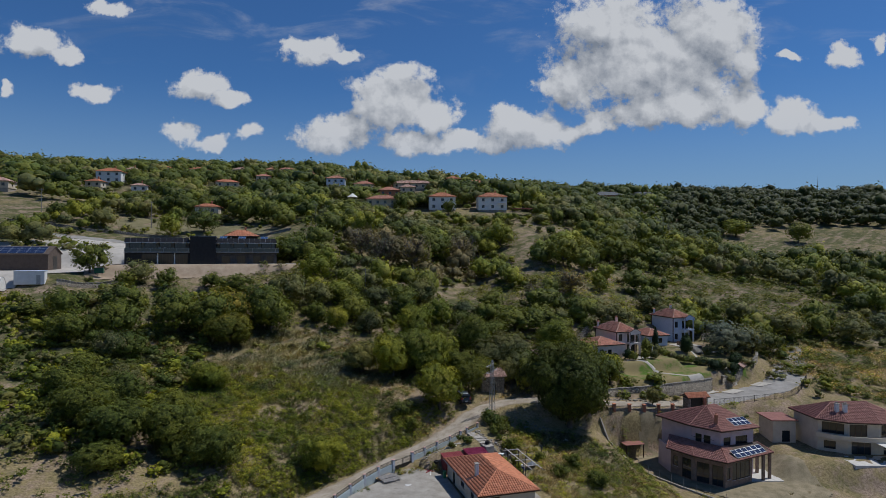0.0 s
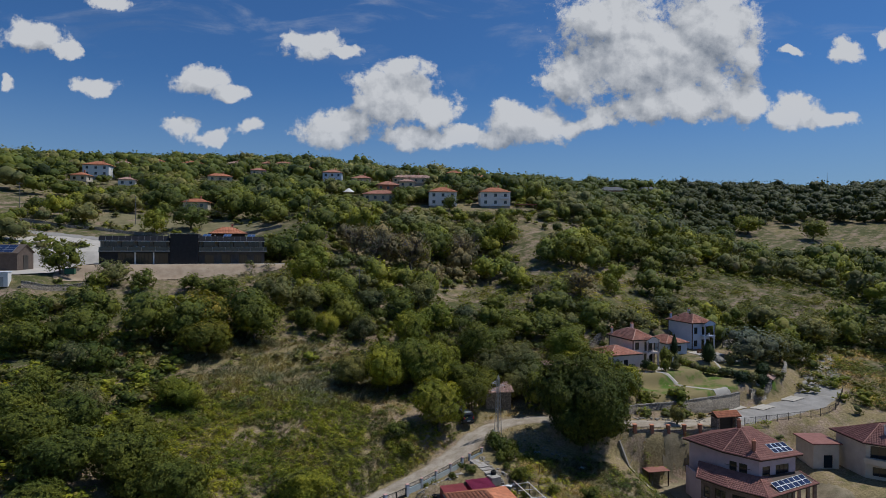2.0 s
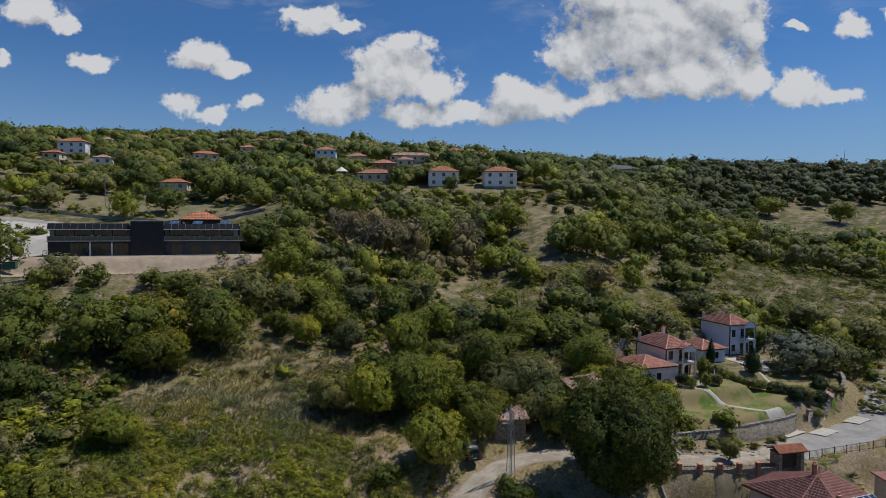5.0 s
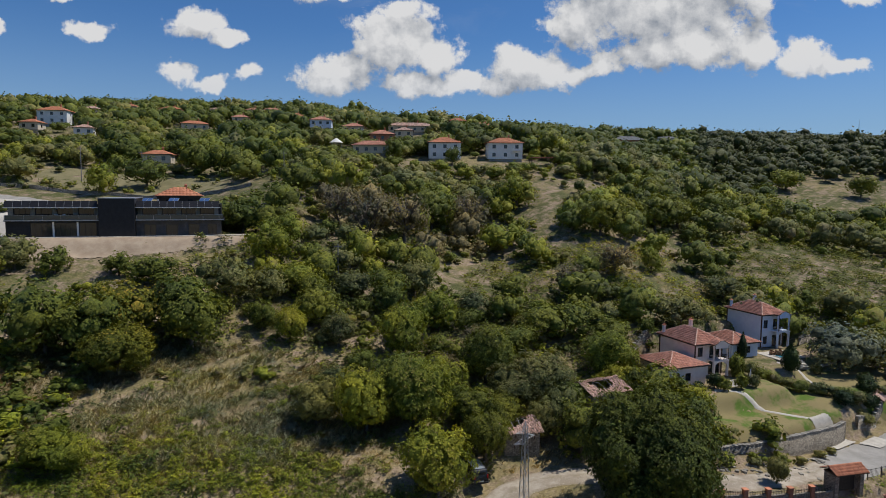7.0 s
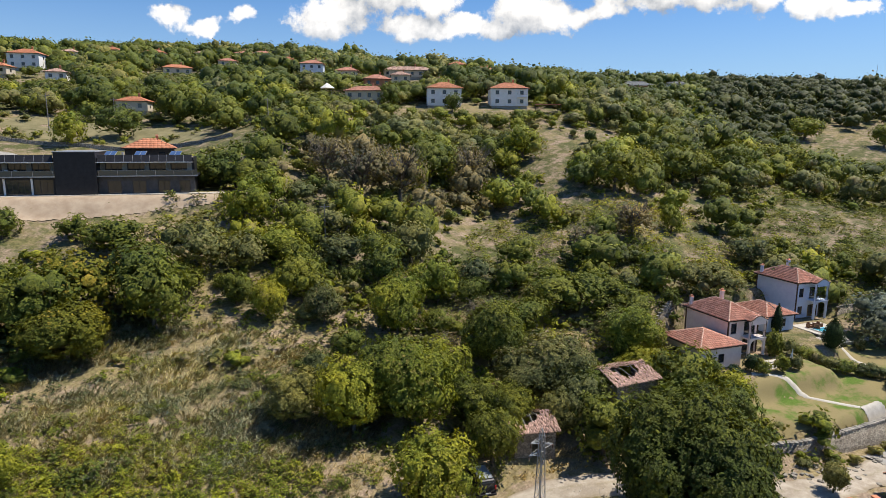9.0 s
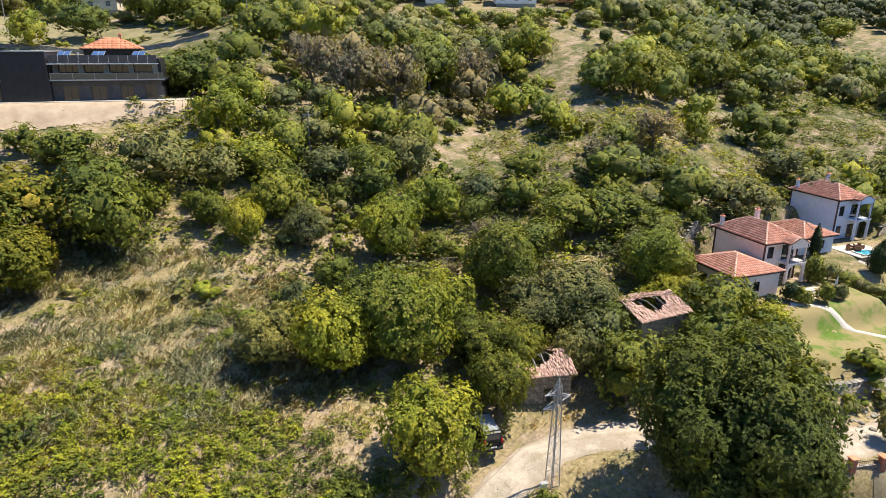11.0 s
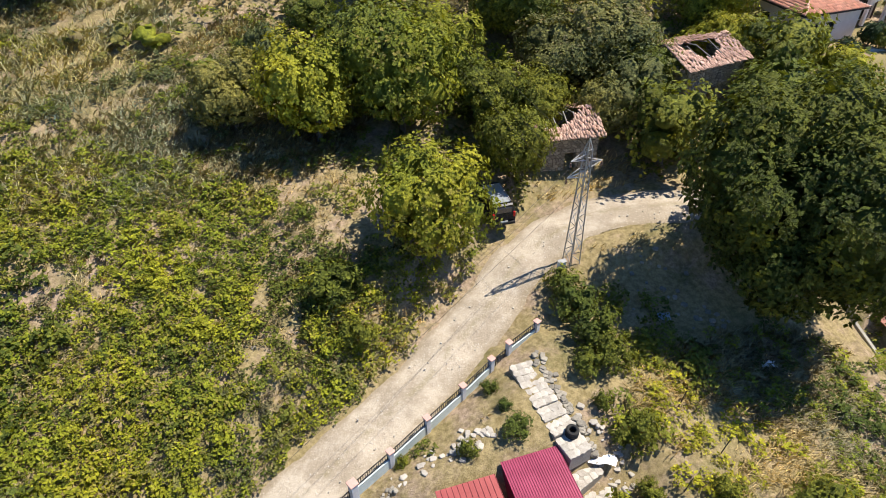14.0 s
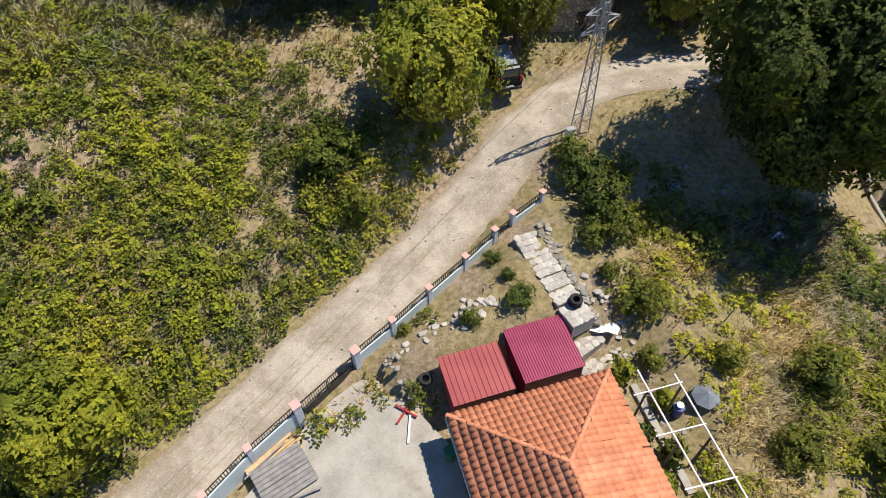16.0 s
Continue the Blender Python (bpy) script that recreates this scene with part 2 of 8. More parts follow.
def ground_material():
    def build(k):
        p = place(k)
        big, mid, fine = k.noise(p, 0.035, 4, 0.6), k.noise(p, 0.22, 5, 0.65), k.noise(p, 3.0, 5, 0.7)
        soil = k.mix(k.ramp(fine, 0.3, 0.7), (0.19, 0.138, 0.098), (0.42, 0.318, 0.232))
        straw = k.mix(k.ramp(fine, 0.3, 0.7), (0.17, 0.133, 0.062), (0.35, 0.28, 0.145))
        green = k.mix(k.ramp(fine, 0.3, 0.7), (0.05, 0.062, 0.020), (0.12, 0.125, 0.045))
        m = k.math("ADD", k.math("MULTIPLY", big, 0.45), k.math("MULTIPLY", mid, 0.55))
        sep = k.n("SeparateXYZ")
        k.put(sep.inputs[0], p)
        lush = k.math("MAXIMUM", k.ramp(sep.outputs[0], -44, -62), k.ramp(sep.outputs[1], 128, 165))
        m = k.math("SUBTRACT", m, k.math("MULTIPLY", lush, 0.14))
        c = k.mix(k.ramp(m, 0.33, 0.49), green, straw)
        turn = k.n("VectorRotate")
        k.put(turn.inputs["Vector"], p)
        turn.inputs["Angle"].default_value = -radians(44)
        bands = k.noise(k.vec("MULTIPLY", turn.outputs[0], (0.05, 0.30, 0.05)), 1.0, 5, 0.6)
        bare = k.math("ADD", k.math("MULTIPLY", k.noise(p, 0.4, 7, 0.72), 0.6), k.math("MULTIPLY", bands, 0.4))
        c = k.mix(k.ramp(bare, 0.47, 0.61), c, soil)
        c = k.mix(k.ramp(k.noise(p, 9, 5, 0.75), 0.50, 0.72, 0, 0.55), c, (0.13, 0.10, 0.065))
        c = k.mix(k.ramp(k.noise(p, 22, 3, 0.7), 0.58, 0.72, 0, 0.4), c, (0.38, 0.32, 0.25))
        return bsdf(k, c, 0.95, 0, k.math("ADD", fine, k.noise(p, 14, 4, 0.7)), 0.05, 0.1)
    return material("dry_meadow", build)


def road_material():
    """Pale trodden soil: two wheel tracks worn bare, stones and dry grass between and beside them."""
    def build(k):
        p = place(k)
        at = k.n("Attribute")
        at.attribute_name = "across"
        fine, mid = k.noise(p, 7, 6, 0.75), k.noise(p, 1.1, 6, 0.7)
        side = k.math("ADD", k.math("ABSOLUTE", at.outputs["Fac"]), k.math("MULTIPLY", k.math("SUBTRACT", mid, 0.5), 0.55))
        c = k.mix(k.ramp(k.noise(p, 0.45, 6, 0.7), 0.36, 0.62), (0.30, 0.25, 0.19), (0.44, 0.38, 0.305))
        verge = k.ramp(side, 0.68, 0.95)
        crest = k.math("MULTIPLY", k.ramp(side, 0.22, 0.04), k.ramp(mid, 0.42, 0.6))
        c = k.mix(k.math("MULTIPLY", crest, 0.6), c, (0.24, 0.205, 0.12))
        c = k.mix(k.math("MULTIPLY", verge, 0.75), c, (0.25, 0.20, 0.135))
        c = k.mix(k.ramp(fine, 0.50, 0.72, 0, 0.6), c, (0.54, 0.49, 0.41))
        c = k.mix(k.ramp(k.noise(p, 3.1, 5, 0.8), 0.56, 0.70, 0, 0.55), c, (0.24, 0.20, 0.15))
        v = k.n("TexVoronoi")
        k.put(v.inputs["Vector"], k.vec("ADD", p, k.vec("MULTIPLY", (0.1, 0.1, 0.1), fine)))
        v.inputs["Scale"].default_value = 6.5
        sep = k.n("SeparateColor")
        k.put(sep.inputs[0], v.outputs["Color"])
        pick = k.math("MULTIPLY", k.math("GREATER_THAN", sep.outputs[0], 0.82), k.ramp(mid, 0.40, 0.58))
        c = k.mix(k.math("MULTIPLY", pick, k.ramp(v.outputs["Distance"], 0.12, 0.34, 0.75, 0)), c, (0.60, 0.56, 0.50))
        return bsdf(k, c, 0.95, 0, fine, 0.05, 0.15)
    return material("dirt_road", build)


GROUND, ROAD = ground_material(), road_material()
CONCRETE = grainy("concrete", (0.25, 0.225, 0.19), (0.40, 0.37, 0.32), 0.7, 12, 0.9, dirt=(0.19, 0.165, 0.135))
STONE = grainy("field_stone", (0.16, 0.145, 0.12), (0.34, 0.31, 0.26), 2.5, 18, 0.9, bump=0.03, vary=0.3)
STUCCO = grainy("cream_stucco", (0.50, 0.43, 0.33), (0.62, 0.55, 0.44), 0.8, 25, 0.9, bump=0.004)
WHITE = grainy("white_render", (0.70, 0.69, 0.66), (0.82, 0.81, 0.79), 0.9, 25, 0.85, bump=0.003)
LILAC = grainy("lilac_stucco", (0.52, 0.40, 0.42), (0.64, 0.51, 0.52), 0.9, 25, 0.9, bump=0.004)
PALE_BLUE = grainy("pale_blue_stucco", (0.50, 0.58, 0.72), (0.62, 0.69, 0.80), 0.9, 25, 0.9, bump=0.004)
PINKISH = grainy("pale_rose_stucco", (0.66, 0.57, 0.53), (0.78, 0.70, 0.66), 0.9, 25, 0.9, bump=0.004)
DARKWOOD = grainy("dark_stained_wood", (0.045, 0.028, 0.020), (0.09, 0.055, 0.035), 3, 30, 0.6)
GREYWOOD = grainy("weathered_wood", (0.16, 0.15, 0.14), (0.30, 0.28, 0.26), 3, 30, 0.85)
LUMBER = grainy("sawn_lumber", (0.42, 0.27, 0.13), (0.60, 0.42, 0.24), 3, 30, 0.8, vary=0.15)
STEEL = grainy("galvanised_steel", (0.33, 0.33, 0.33), (0.50, 0.50, 0.49), 3, 30, 0.5, 0.6, bump=0.002)
DARKMETAL = grainy("dark_painted_metal", (0.030, 0.028, 0.027), (0.06, 0.055, 0.05), 3, 30, 0.5, 0.3, bump=0.002)
BLACKCLAD = grainy("black_cladding", (0.012, 0.012, 0.014), (0.026, 0.026, 0.030), 1.5, 20, 0.45, 0.0, bump=0.003)
RUBBER = grainy("rubber", (0.015, 0.015, 0.015), (0.035, 0.034, 0.033), 4, 30, 0.8)
TILE = grainy("orange_clay_tile", (0.46, 0.160, 0.078), (0.60, 0.255, 0.140), 1.2, 20, 0.75, bump=0.006, vary=0.16, dirt=(0.40, 0.16, 0.085))
TILE_ROSE = grainy("weathered_clay_tile", (0.47, 0.19, 0.12), (0.64, 0.32, 0.22), 1.0, 20, 0.8, bump=0.006, vary=0.2, dirt=(0.30, 0.13, 0.085))
TILE_OLD = grainy("old_pink_tile", (0.46, 0.27, 0.20), (0.62, 0.42, 0.33), 2, 20, 0.9, bump=0.01, vary=0.3, dirt=(0.27, 0.2, 0.16))
TILE_BROWN = grainy("brown_red_tile", (0.24, 0.100, 0.078), (0.35, 0.160, 0.125), 1.2, 20, 0.65, bump=0.006, vary=0.14)


def glass_material():
    def build(k):
        return bsdf(k, (0.02, 0.025, 0.03), 0.06, 0.0, spec=0.8)
    return material("window_glass", build)


GLASS = glass_material()
PANEL = grainy("solar_cell", (0.012, 0.02, 0.055), (0.02, 0.032, 0.08), 0.5, 8, 0.18, 0.0, bump=0.0, spec=0.7)


# ---------------------------------------------------------------- terrain
KX = np.array([-320, -150, -80, -40, -15, 8, 35, 65, 130, 340.0])
KY = np.array([-50, 70, 94, 110, 130, 160, 205, 270, 390, 600.0])
KZ = np.array([
    [29.9, 0.2, -7.4, -8.1, -6.7, -4.9, -4.7, -4.7, -3.5, 0.1],
    [38.2, 19.9, 13.8, 9.0, 1.7, 3.9, 2.0, -0.6, 0.2, 0.3],
    [40.9, 24.3, 17.1, 12.2, 7.8, 7.2, 2.9, 0.9, 2.2, -0.4],
    [43.8, 27.4, 19.6, 14.6, 12.4, 9.3, 7.0, 5.6, 5.8, 2.6],
    [48.1, 30.7, 24.8, 18.8, 16.7, 14.0, 12.9, 9.3, 9.6, 10.5],
    [55.9, 33.9, 31.7, 29.2, 24.1, 20.8, 19.9, 15.4, 12.9, 20.8],
    [67.7, 44.5, 37.5, 43.0, 37.4, 30.5, 34.3, 27.9, 23.4, 30.8],
    [79.2, 58.6, 53.7, 56.7, 53.5, 53.2, 52.3, 48.1, 31.2, 35.4],
    [88.0, 79.0, 77.0, 75.3, 76.0, 77.2, 72.0, 70.4, 56.4, 63.2],
    [112.0, 113.0, 108.0, 100.5, 93.0, 89.9, 91.5, 93.5, 92.0, 88.0],
])
# level pads cut into the slope: centre, half sizes, turn in degrees, height, width of the bank
PADS = [
    ((2.0, 84.5), (10.5, 6.5), 17, 5.2, 3.0), ((44.5, 100.0), (11.0, 8.5), 10, 1.8, 6.0), ((67.0, 106.0), (9.0, 8.0), -10, 4.2, 5.0),
    ((58.0, 125.5), (11.0, 4.5), 14, 8.2, 3.0), ((49.0, 131.0), (9.0, 5.0), 14, 11.6, 4.0), ((58.0, 139.5), (5.0, 4.5), 20, 12.3, 5.0), ((40.5, 141.0), (7.5, 9.0), 20, 13.9, 2.2), ((57.0, 153.0), (9.0, 8.0), 20, 14.2, 3.0),
    ((-68.0, 171.0), (30.0, 10.0), 14, 33.2, 5.0), ((-112.0, 160.0), (20.0, 18.0), 10, 31.4, 7.0),
    ((69.0, 144.0), (7.0, 6.0), 14, 12.4, 5.0),
]
# middle of the dirt road and its height
ROAD_LINE = [(-60, 42, 0.8), (-40, 61, 2.2), (-24, 75, 3.5), (-13, 86.5, 4.9), (-6.5, 94, 5.9), (-1.5, 99.5, 6.7), (2.5, 104.5, 7.7), (5.2, 108.5, 8.8),
             (9.5, 112.0, 9.7), (15, 113.3, 10.2), (22, 113.2, 10.2), (30, 112.6, 9.9), (37, 114.0, 9.4), (44, 117.6, 8.7), (50, 121, 8.35), (56, 124.5, 8.2)]


YARD = [(-7.3, 89.2), (-4.7, 92.5), (-3.6, 92.4), (-2.0, 91.6), (-0.9, 90.2), (0.6, 88.6), (4.2, 75.0), (-8.5, 72.0), (-12.4, 81.2)]


def inside(x, y, outline):
    """Which places lie within an outline."""
    got = np.zeros(len(x), bool)
    for (xa, ya), (xb, yb) in zip(outline, outline[1:] + outline[:1]):
        got ^= ((ya > y) != (yb > y)) & (x < (xb - xa) * (y - ya) / (yb - ya + 1e-12) + xa)
    return got


def smooth(a):
    a = np.clip(a, 0, 1)
    return a * a * (3 - 2 * a)


def hermite(k, q):
    """Weights of the knots k for the smooth curve through them, at q."""
    q = np.clip(q, k[0], k[-1])
    i = np.clip(np.searchsorted(k, q, side="right") - 1, 0, len(k) - 2)
    h, r, w = k[i + 1] - k[i], np.arange(len(q)), np.zeros((len(q), len(k)))
    t = (q - k[i]) / h
    w[r, i] += 2 * t**3 - 3 * t**2 + 1
    w[r, i + 1] += 3 * t**2 - 2 * t**3
    for f, j in ((t**3 - 2 * t**2 + t, i), (t**3 - t**2, i + 1)):
        a, b = np.maximum(j - 1, 0), np.minimum(j + 1, len(k) - 1)
        s = f * h / (k[b] - k[a])
        np.add.at(w, (r, b), s)
        np.add.at(w, (r, a), -s)
    return w


def smooth_line(line, step=1.0):
    """A line through the given places, rounded, in steps of about a metre."""
    p = np.array(line, float)
    s = np.r_[0, np.cumsum(np.linalg.norm(np.diff(p[:, :2], axis=0), axis=1))]
    q = np.linspace(0, s[-1], max(2, int(s[-1] / step)))
    return hermite(s, q) @ p


LANE_LINE = [(49, 119.6, 8.4), (56, 123.5, 8.3), (64, 127, 8.7), (71, 131, 9.4), (77, 138, 10.4), (82.5, 147, 11.8), (86, 156, 13.4)]
ROAD_PTS = smooth_line(ROAD_LINE, 1.0)
LANE_PTS = smooth_line(LANE_LINE, 1.0)


def near_line(x, y, pts):
    """Distance to the nearest of pts, and which."""
    best, which = np.full(len(x), 1e9), np.zeros(len(x), int)
    for n, p in enumerate(pts):
        d = np.hypot(x - p[0], y - p[1])
        m = d < best
        best[m], which[m] = d[m], n
    return best, which


def height(x, y):
    x, y = np.atleast_1d(np.asarray(x, float)), np.atleast_1d(np.asarray(y, float))
    z = np.einsum("ni,ij,nj->n", hermite(KY, y), KZ, hermite(KX, x))
    far = smooth((np.maximum(np.abs(x) - 330, y - 590)) / 900)
    z = z * (1 - far) + np.minimum(z, 92) * far
    z += 0.25 * np.sin(x * 0.31 + 1.3 * np.sin(y * 0.17)) * np.sin(y * 0.27 + 0.5) + 0.12 * np.sin(x * 0.83 + y * 0.4) * np.sin(y * 0.71 - x * 0.3)
    for (cx, cy), (rx, ry), turn, pz, bank in PADS:
        c, s = math.cos(radians(turn)), math.sin(radians(turn))
        u, v = c * (x - cx) + s * (y - cy), -s * (x - cx) + c * (y - cy)
        d = np.hypot(np.maximum(np.abs(u) - rx, 0), np.maximum(np.abs(v) - ry, 0))
        w = smooth(1 - d / bank)
        z = z * (1 - w) + pz * w
    m = (x > -66) & (x < 62) & (y > 36) & (y < 132)
    if m.any():
        d, n = near_line(x[m], y[m], ROAD_PTS)
        w = smooth(1 - (d - 2.4) / 3.2)
        z[m] = z[m] * (1 - w) + ROAD_PTS[n, 2] * w
    m = (x > 40) & (x < 96) & (y > 112) & (y < 164)
    if m.any():
        d, n = near_line(x[m], y[m], LANE_PTS)
        w = smooth(1 - (d - 4.0) / 2.6)
        z[m] = z[m] * (1 - w) + LANE_PTS[n, 2] * w
    m = (x > -14) & (x < 6) & (y > 70) & (y < 94)
    if m.any():
        z[m] = np.where(inside(x[m], y[m], YARD), np.minimum(z[m], 5.15), z[m])
    return z


def ground_at(x, y):
    return float(height(x, y)[0])


def mesh_from(name, verts, faces, mats, smooth_faces=False, index=None, normals=None):
    """A mesh from arrays of corners and of faces with equally many corners."""
    me = bpy.data.meshes.new(name)
    verts, faces = np.asarray(verts, np.float32), np.asarray(faces, np.int32)
    n, c = faces.shape
    me.vertices.add(len(verts))
    me.vertices.foreach_set("co", verts.ravel())
    me.loops.add(n * c)
    me.loops.foreach_set("vertex_index", faces.ravel())
    me.polygons.add(n)
    me.polygons.foreach_set("loop_start", np.arange(0, n * c, c, dtype=np.int32))
    me.polygons.foreach_set("loop_total", np.full(n, c, np.int32))
    for m in mats:
        me.materials.append(m)
    if smooth_faces:
        me.polygons.foreach_set("use_smooth", np.ones(n, bool))
    if index is not None:
        me.polygons.foreach_set("material_index", np.asarray(index, np.int32))
    me.update(calc_edges=True)
    if normals is not None:                                # rounded look of a leaf cluster
        me.polygons.foreach_set("use_smooth", np.ones(n, bool))
        me.normals_split_custom_set_from_vertices(normals.astype(np.float32))
    return me


def axis_steps(lo, hi, fine, reach):
    """Fine steps from lo to hi, growing out to the reach on both sides."""
    a = list(np.arange(lo, hi + 1e-6, fine))
    s, v, up = fine, hi, []
    while v < reach:
        s *= 1.09
        v += s
        up.append(v)
    s, v, down = fine, lo, []
    while v > -reach:
        s *= 1.09
        v -= s
        down.append(v)
    return np.array(down[::-1] + a + up)


def make_ground():
    gx, gy = axis_steps(-70, 85, 0.9, 4200), axis_steps(66, 176, 0.9, 4200)
    xx, yy = np.meshgrid(gx, gy)
    zz = height(xx.ravel(), yy.ravel())
    zz += rng.normal(0, 0.04, len(zz))
    x, y = xx.ravel(), yy.ravel()
    m = (np.abs(x) < 70) & (y > 36) & (y < 132)
    d, _ = near_line(x[m], y[m], ROAD_PTS)
    zz[m] -= 0.28 * smooth((2.1 - d) / 0.7)
    near = np.hypot((x + 3.5) / 10.5, (y - 83.5) / 9.5) < 1
    zz[near] -= 0.22
    v = np.column_stack([xx.ravel(), yy.ravel(), zz])
    i = np.arange(len(gx) * len(gy)).reshape(len(gy), len(gx))
    f = np.column_stack([i[:-1, :-1].ravel(), i[:-1, 1:].ravel(), i[1:, 1:].ravel(), i[1:, :-1].ravel()])
    tagged(new("ground", mesh_from("ground", v, f, [GROUND], True)), "dry meadow and bare soil on a rising hillside", "ground", kind="structure")


make_ground()


def ribbon(name, line, half, mat, lift=0.06, across=7, wave=0.25, label="", category="", crown=0.05):
    """A way laid on the ground along a line, with uneven edges."""
    pts = smooth_line(line, 0.8)
    t = np.gradient(pts[:, :2], axis=0)
    t /= np.linalg.norm(t, axis=1)[:, None]
    nrm = np.column_stack([-t[:, 1], t[:, 0]])
    rows = []
    for n in range(len(pts)):
        wl = half + wave * (noise.noise((n * 0.21, 3.1, 0)) + 0.6 * noise.noise((n * 0.9, 1.7, 0)))
        wr = half + wave * (noise.noise((n * 0.23, 9.4, 0)) + 0.6 * noise.noise((n * 0.8, 5.2, 0)))
        s = np.linspace(-wr, wl, across)
        rows.append(pts[n, :2] + s[:, None] * nrm[n])
    xy = np.array(rows).reshape(-1, 2)
    z = height(xy[:, 0], xy[:, 1]) + lift
    edge = np.tile(np.r_[1, np.zeros(across - 2), 1], len(pts))
    rut = np.tile(np.cos(np.linspace(-1.5, 1.5, across) * 3.1), len(pts)) * crown
    z = z - edge * (lift + 0.05) + rut * (1 - edge)
    i = np.arange(len(xy)).reshape(-1, across)
    f = np.column_stack([i[:-1, :-1].ravel(), i[1:, :-1].ravel(), i[1:, 1:].ravel(), i[:-1, 1:].ravel()])[:, ::-1]
    me = mesh_from(name, np.column_stack([xy, z]), f, [mat], True)
    side = np.tile(np.linspace(-1, 1, across), len(pts)).astype(np.float32)
    me.attributes.new("across", "FLOAT", "POINT").data.foreach_set("value", side)
    return tagged(new(name, me), label, category, kind="structure")


ribbon("road", ROAD_LINE, 2.0, ROAD, 0.07, 9, 0.35, "pale dirt road strewn with white stones", "road")

# ---------------------------------------------------------------- plants
def unit(v):
    return v / (np.linalg.norm(v, axis=-1, keepdims=True) + 1e-9)


def kites(c, axis, face, long, wide, out, soft=0.5):
    """Pointed leaves, one four-cornered face each: where they begin, which way they grow and look. Corners, faces, normals."""
    axis = unit(axis)
    side = unit(np.cross(axis, face))
    nrm = np.cross(side, axis)
    a, s = axis * long[:, None], side * wide[:, None]
    v = np.stack([c, c + a * 0.45 + s, c + a, c + a * 0.45 - s], 1).reshape(-1, 3)
    return v, np.arange(4 * len(c)).reshape(-1, 4), np.repeat(unit(nrm * (1 - soft) + out * soft), 4, axis=0)


def ball(level):
    bm = bmesh.new()
    bmesh.ops.create_icosphere(bm, subdivisions=level, radius=1)
    v = np.array([p.co[:] for p in bm.verts])
    f = np.array([[p.index for p in q.verts] for q in bm.faces])
    bm.free()
    return v, f


BALL = {1: ball(1), 2: ball(2)}


def crown_mesh(r, lobes, sprays, per, size, slim=0.3, droop=0.25, full=0.82, level=1, low=-0.62, spread=0.55, soft=0.5, rise=0.2):
    """A crown of radius 1 whose middle is at (0, 0, 1): lobes round a heart, sprays of leaves all over them.
    Returns leaf corners, leaf faces, leaf normals, then the same for the dense insides of the lobes."""
    i = np.arange(lobes)
    z = low + (0.96 - low) * (i + 0.5) / lobes
    a = i * 2.39996 + r.uniform(0, 6.28) + r.normal(0, 0.35, lobes)
    d = np.column_stack([np.sqrt(1 - z * z) * np.cos(a), np.sqrt(1 - z * z) * np.sin(a), z])
    mid = (d * r.uniform(spread - 0.2, spread + 0.17, (lobes, 1)) + r.normal(0, 0.05, (lobes, 3))) * (1, 1, 0.9)
    rad = r.uniform(0.62, 1.25, lobes) * 1.05 / (1 + 0.42 * math.sqrt(lobes))
    mid, rad = np.vstack([mid, (0, 0, -0.05)]), np.r_[rad, spread]
    n = sprays * 5
    k = r.choice(len(rad), n, p=rad**2 / (rad**2).sum())
    o = unit(r.normal(0, 1, (n, 3)))
    pos = mid[k] + o * (rad[k] * (r.uniform(0.84, 1.1, n) + np.where(r.random(n) < 0.16, r.uniform(0, 0.38, n), 0)))[:, None]
    deep = np.linalg.norm(pos[:, None] - mid[None], axis=2) / rad[None]
    deep[np.arange(n), k] = 9
    gap = np.sin(pos[:, 0] * 7.1 + 3 * pos[:, 2]) * np.sin(pos[:, 1] * 6.3 - 2 * pos[:, 0]) > 0.72
    ok = np.flatnonzero((deep.min(1) > 0.84) & (pos[:, 2] > low - 0.25) & ~gap)[:sprays]
    o, pos = o[ok], pos[ok]
    out = unit(o * 0.65 + unit(pos) * 0.35 + (0, 0, rise))
    t1 = unit(np.cross(out, r.normal(0, 1, out.shape)))
    t2 = np.cross(out, t1)
    m = len(ok)
    w = (2 * math.pi * (np.arange(per)[None] + r.uniform(0, 0.7, (m, per))) / per)[..., None]
    tilt = r.uniform(-0.25, 0.8, (m, per, 1))
    tang = t1[:, None] * np.cos(w) + t2[:, None] * np.sin(w)
    axis = tang * np.cos(tilt) + out[:, None] * np.sin(tilt) - (0, 0, droop)
    face = out[:, None] * np.cos(tilt) - tang * np.sin(tilt) + r.normal(0, 0.22, (m, per, 3))
    c = pos[:, None] + tang * size * 0.1 + r.normal(0, 0.22 * size, (m, per, 3))
    long = (size * r.uniform(0.65, 1.3, (m, per))).ravel()
    lv, lf, ln = kites(c.reshape(-1, 3), axis.reshape(-1, 3), face.reshape(-1, 3), long, long * slim * r.uniform(0.8, 1.25, len(long)), np.repeat(out, per, axis=0), soft)
    bv, bf = BALL[level]
    q = len(rad)
    hv = mid[:, None] + bv[None] * (rad * full)[:, None, None] * r.uniform(0.84, 1.1, (q, len(bv), 1))
    hn = unit(bv[None] * 0.8 + (unit(mid) * 0.4 + (0, 0, 0.15))[:, None])
    hf = bf[None] + (np.arange(q) * len(bv))[:, None, None]
    return lv + (0, 0, 1), lf, ln, hv.reshape(-1, 3) + (0, 0, 1), hf.reshape(-1, 3), hn.reshape(-1, 3)


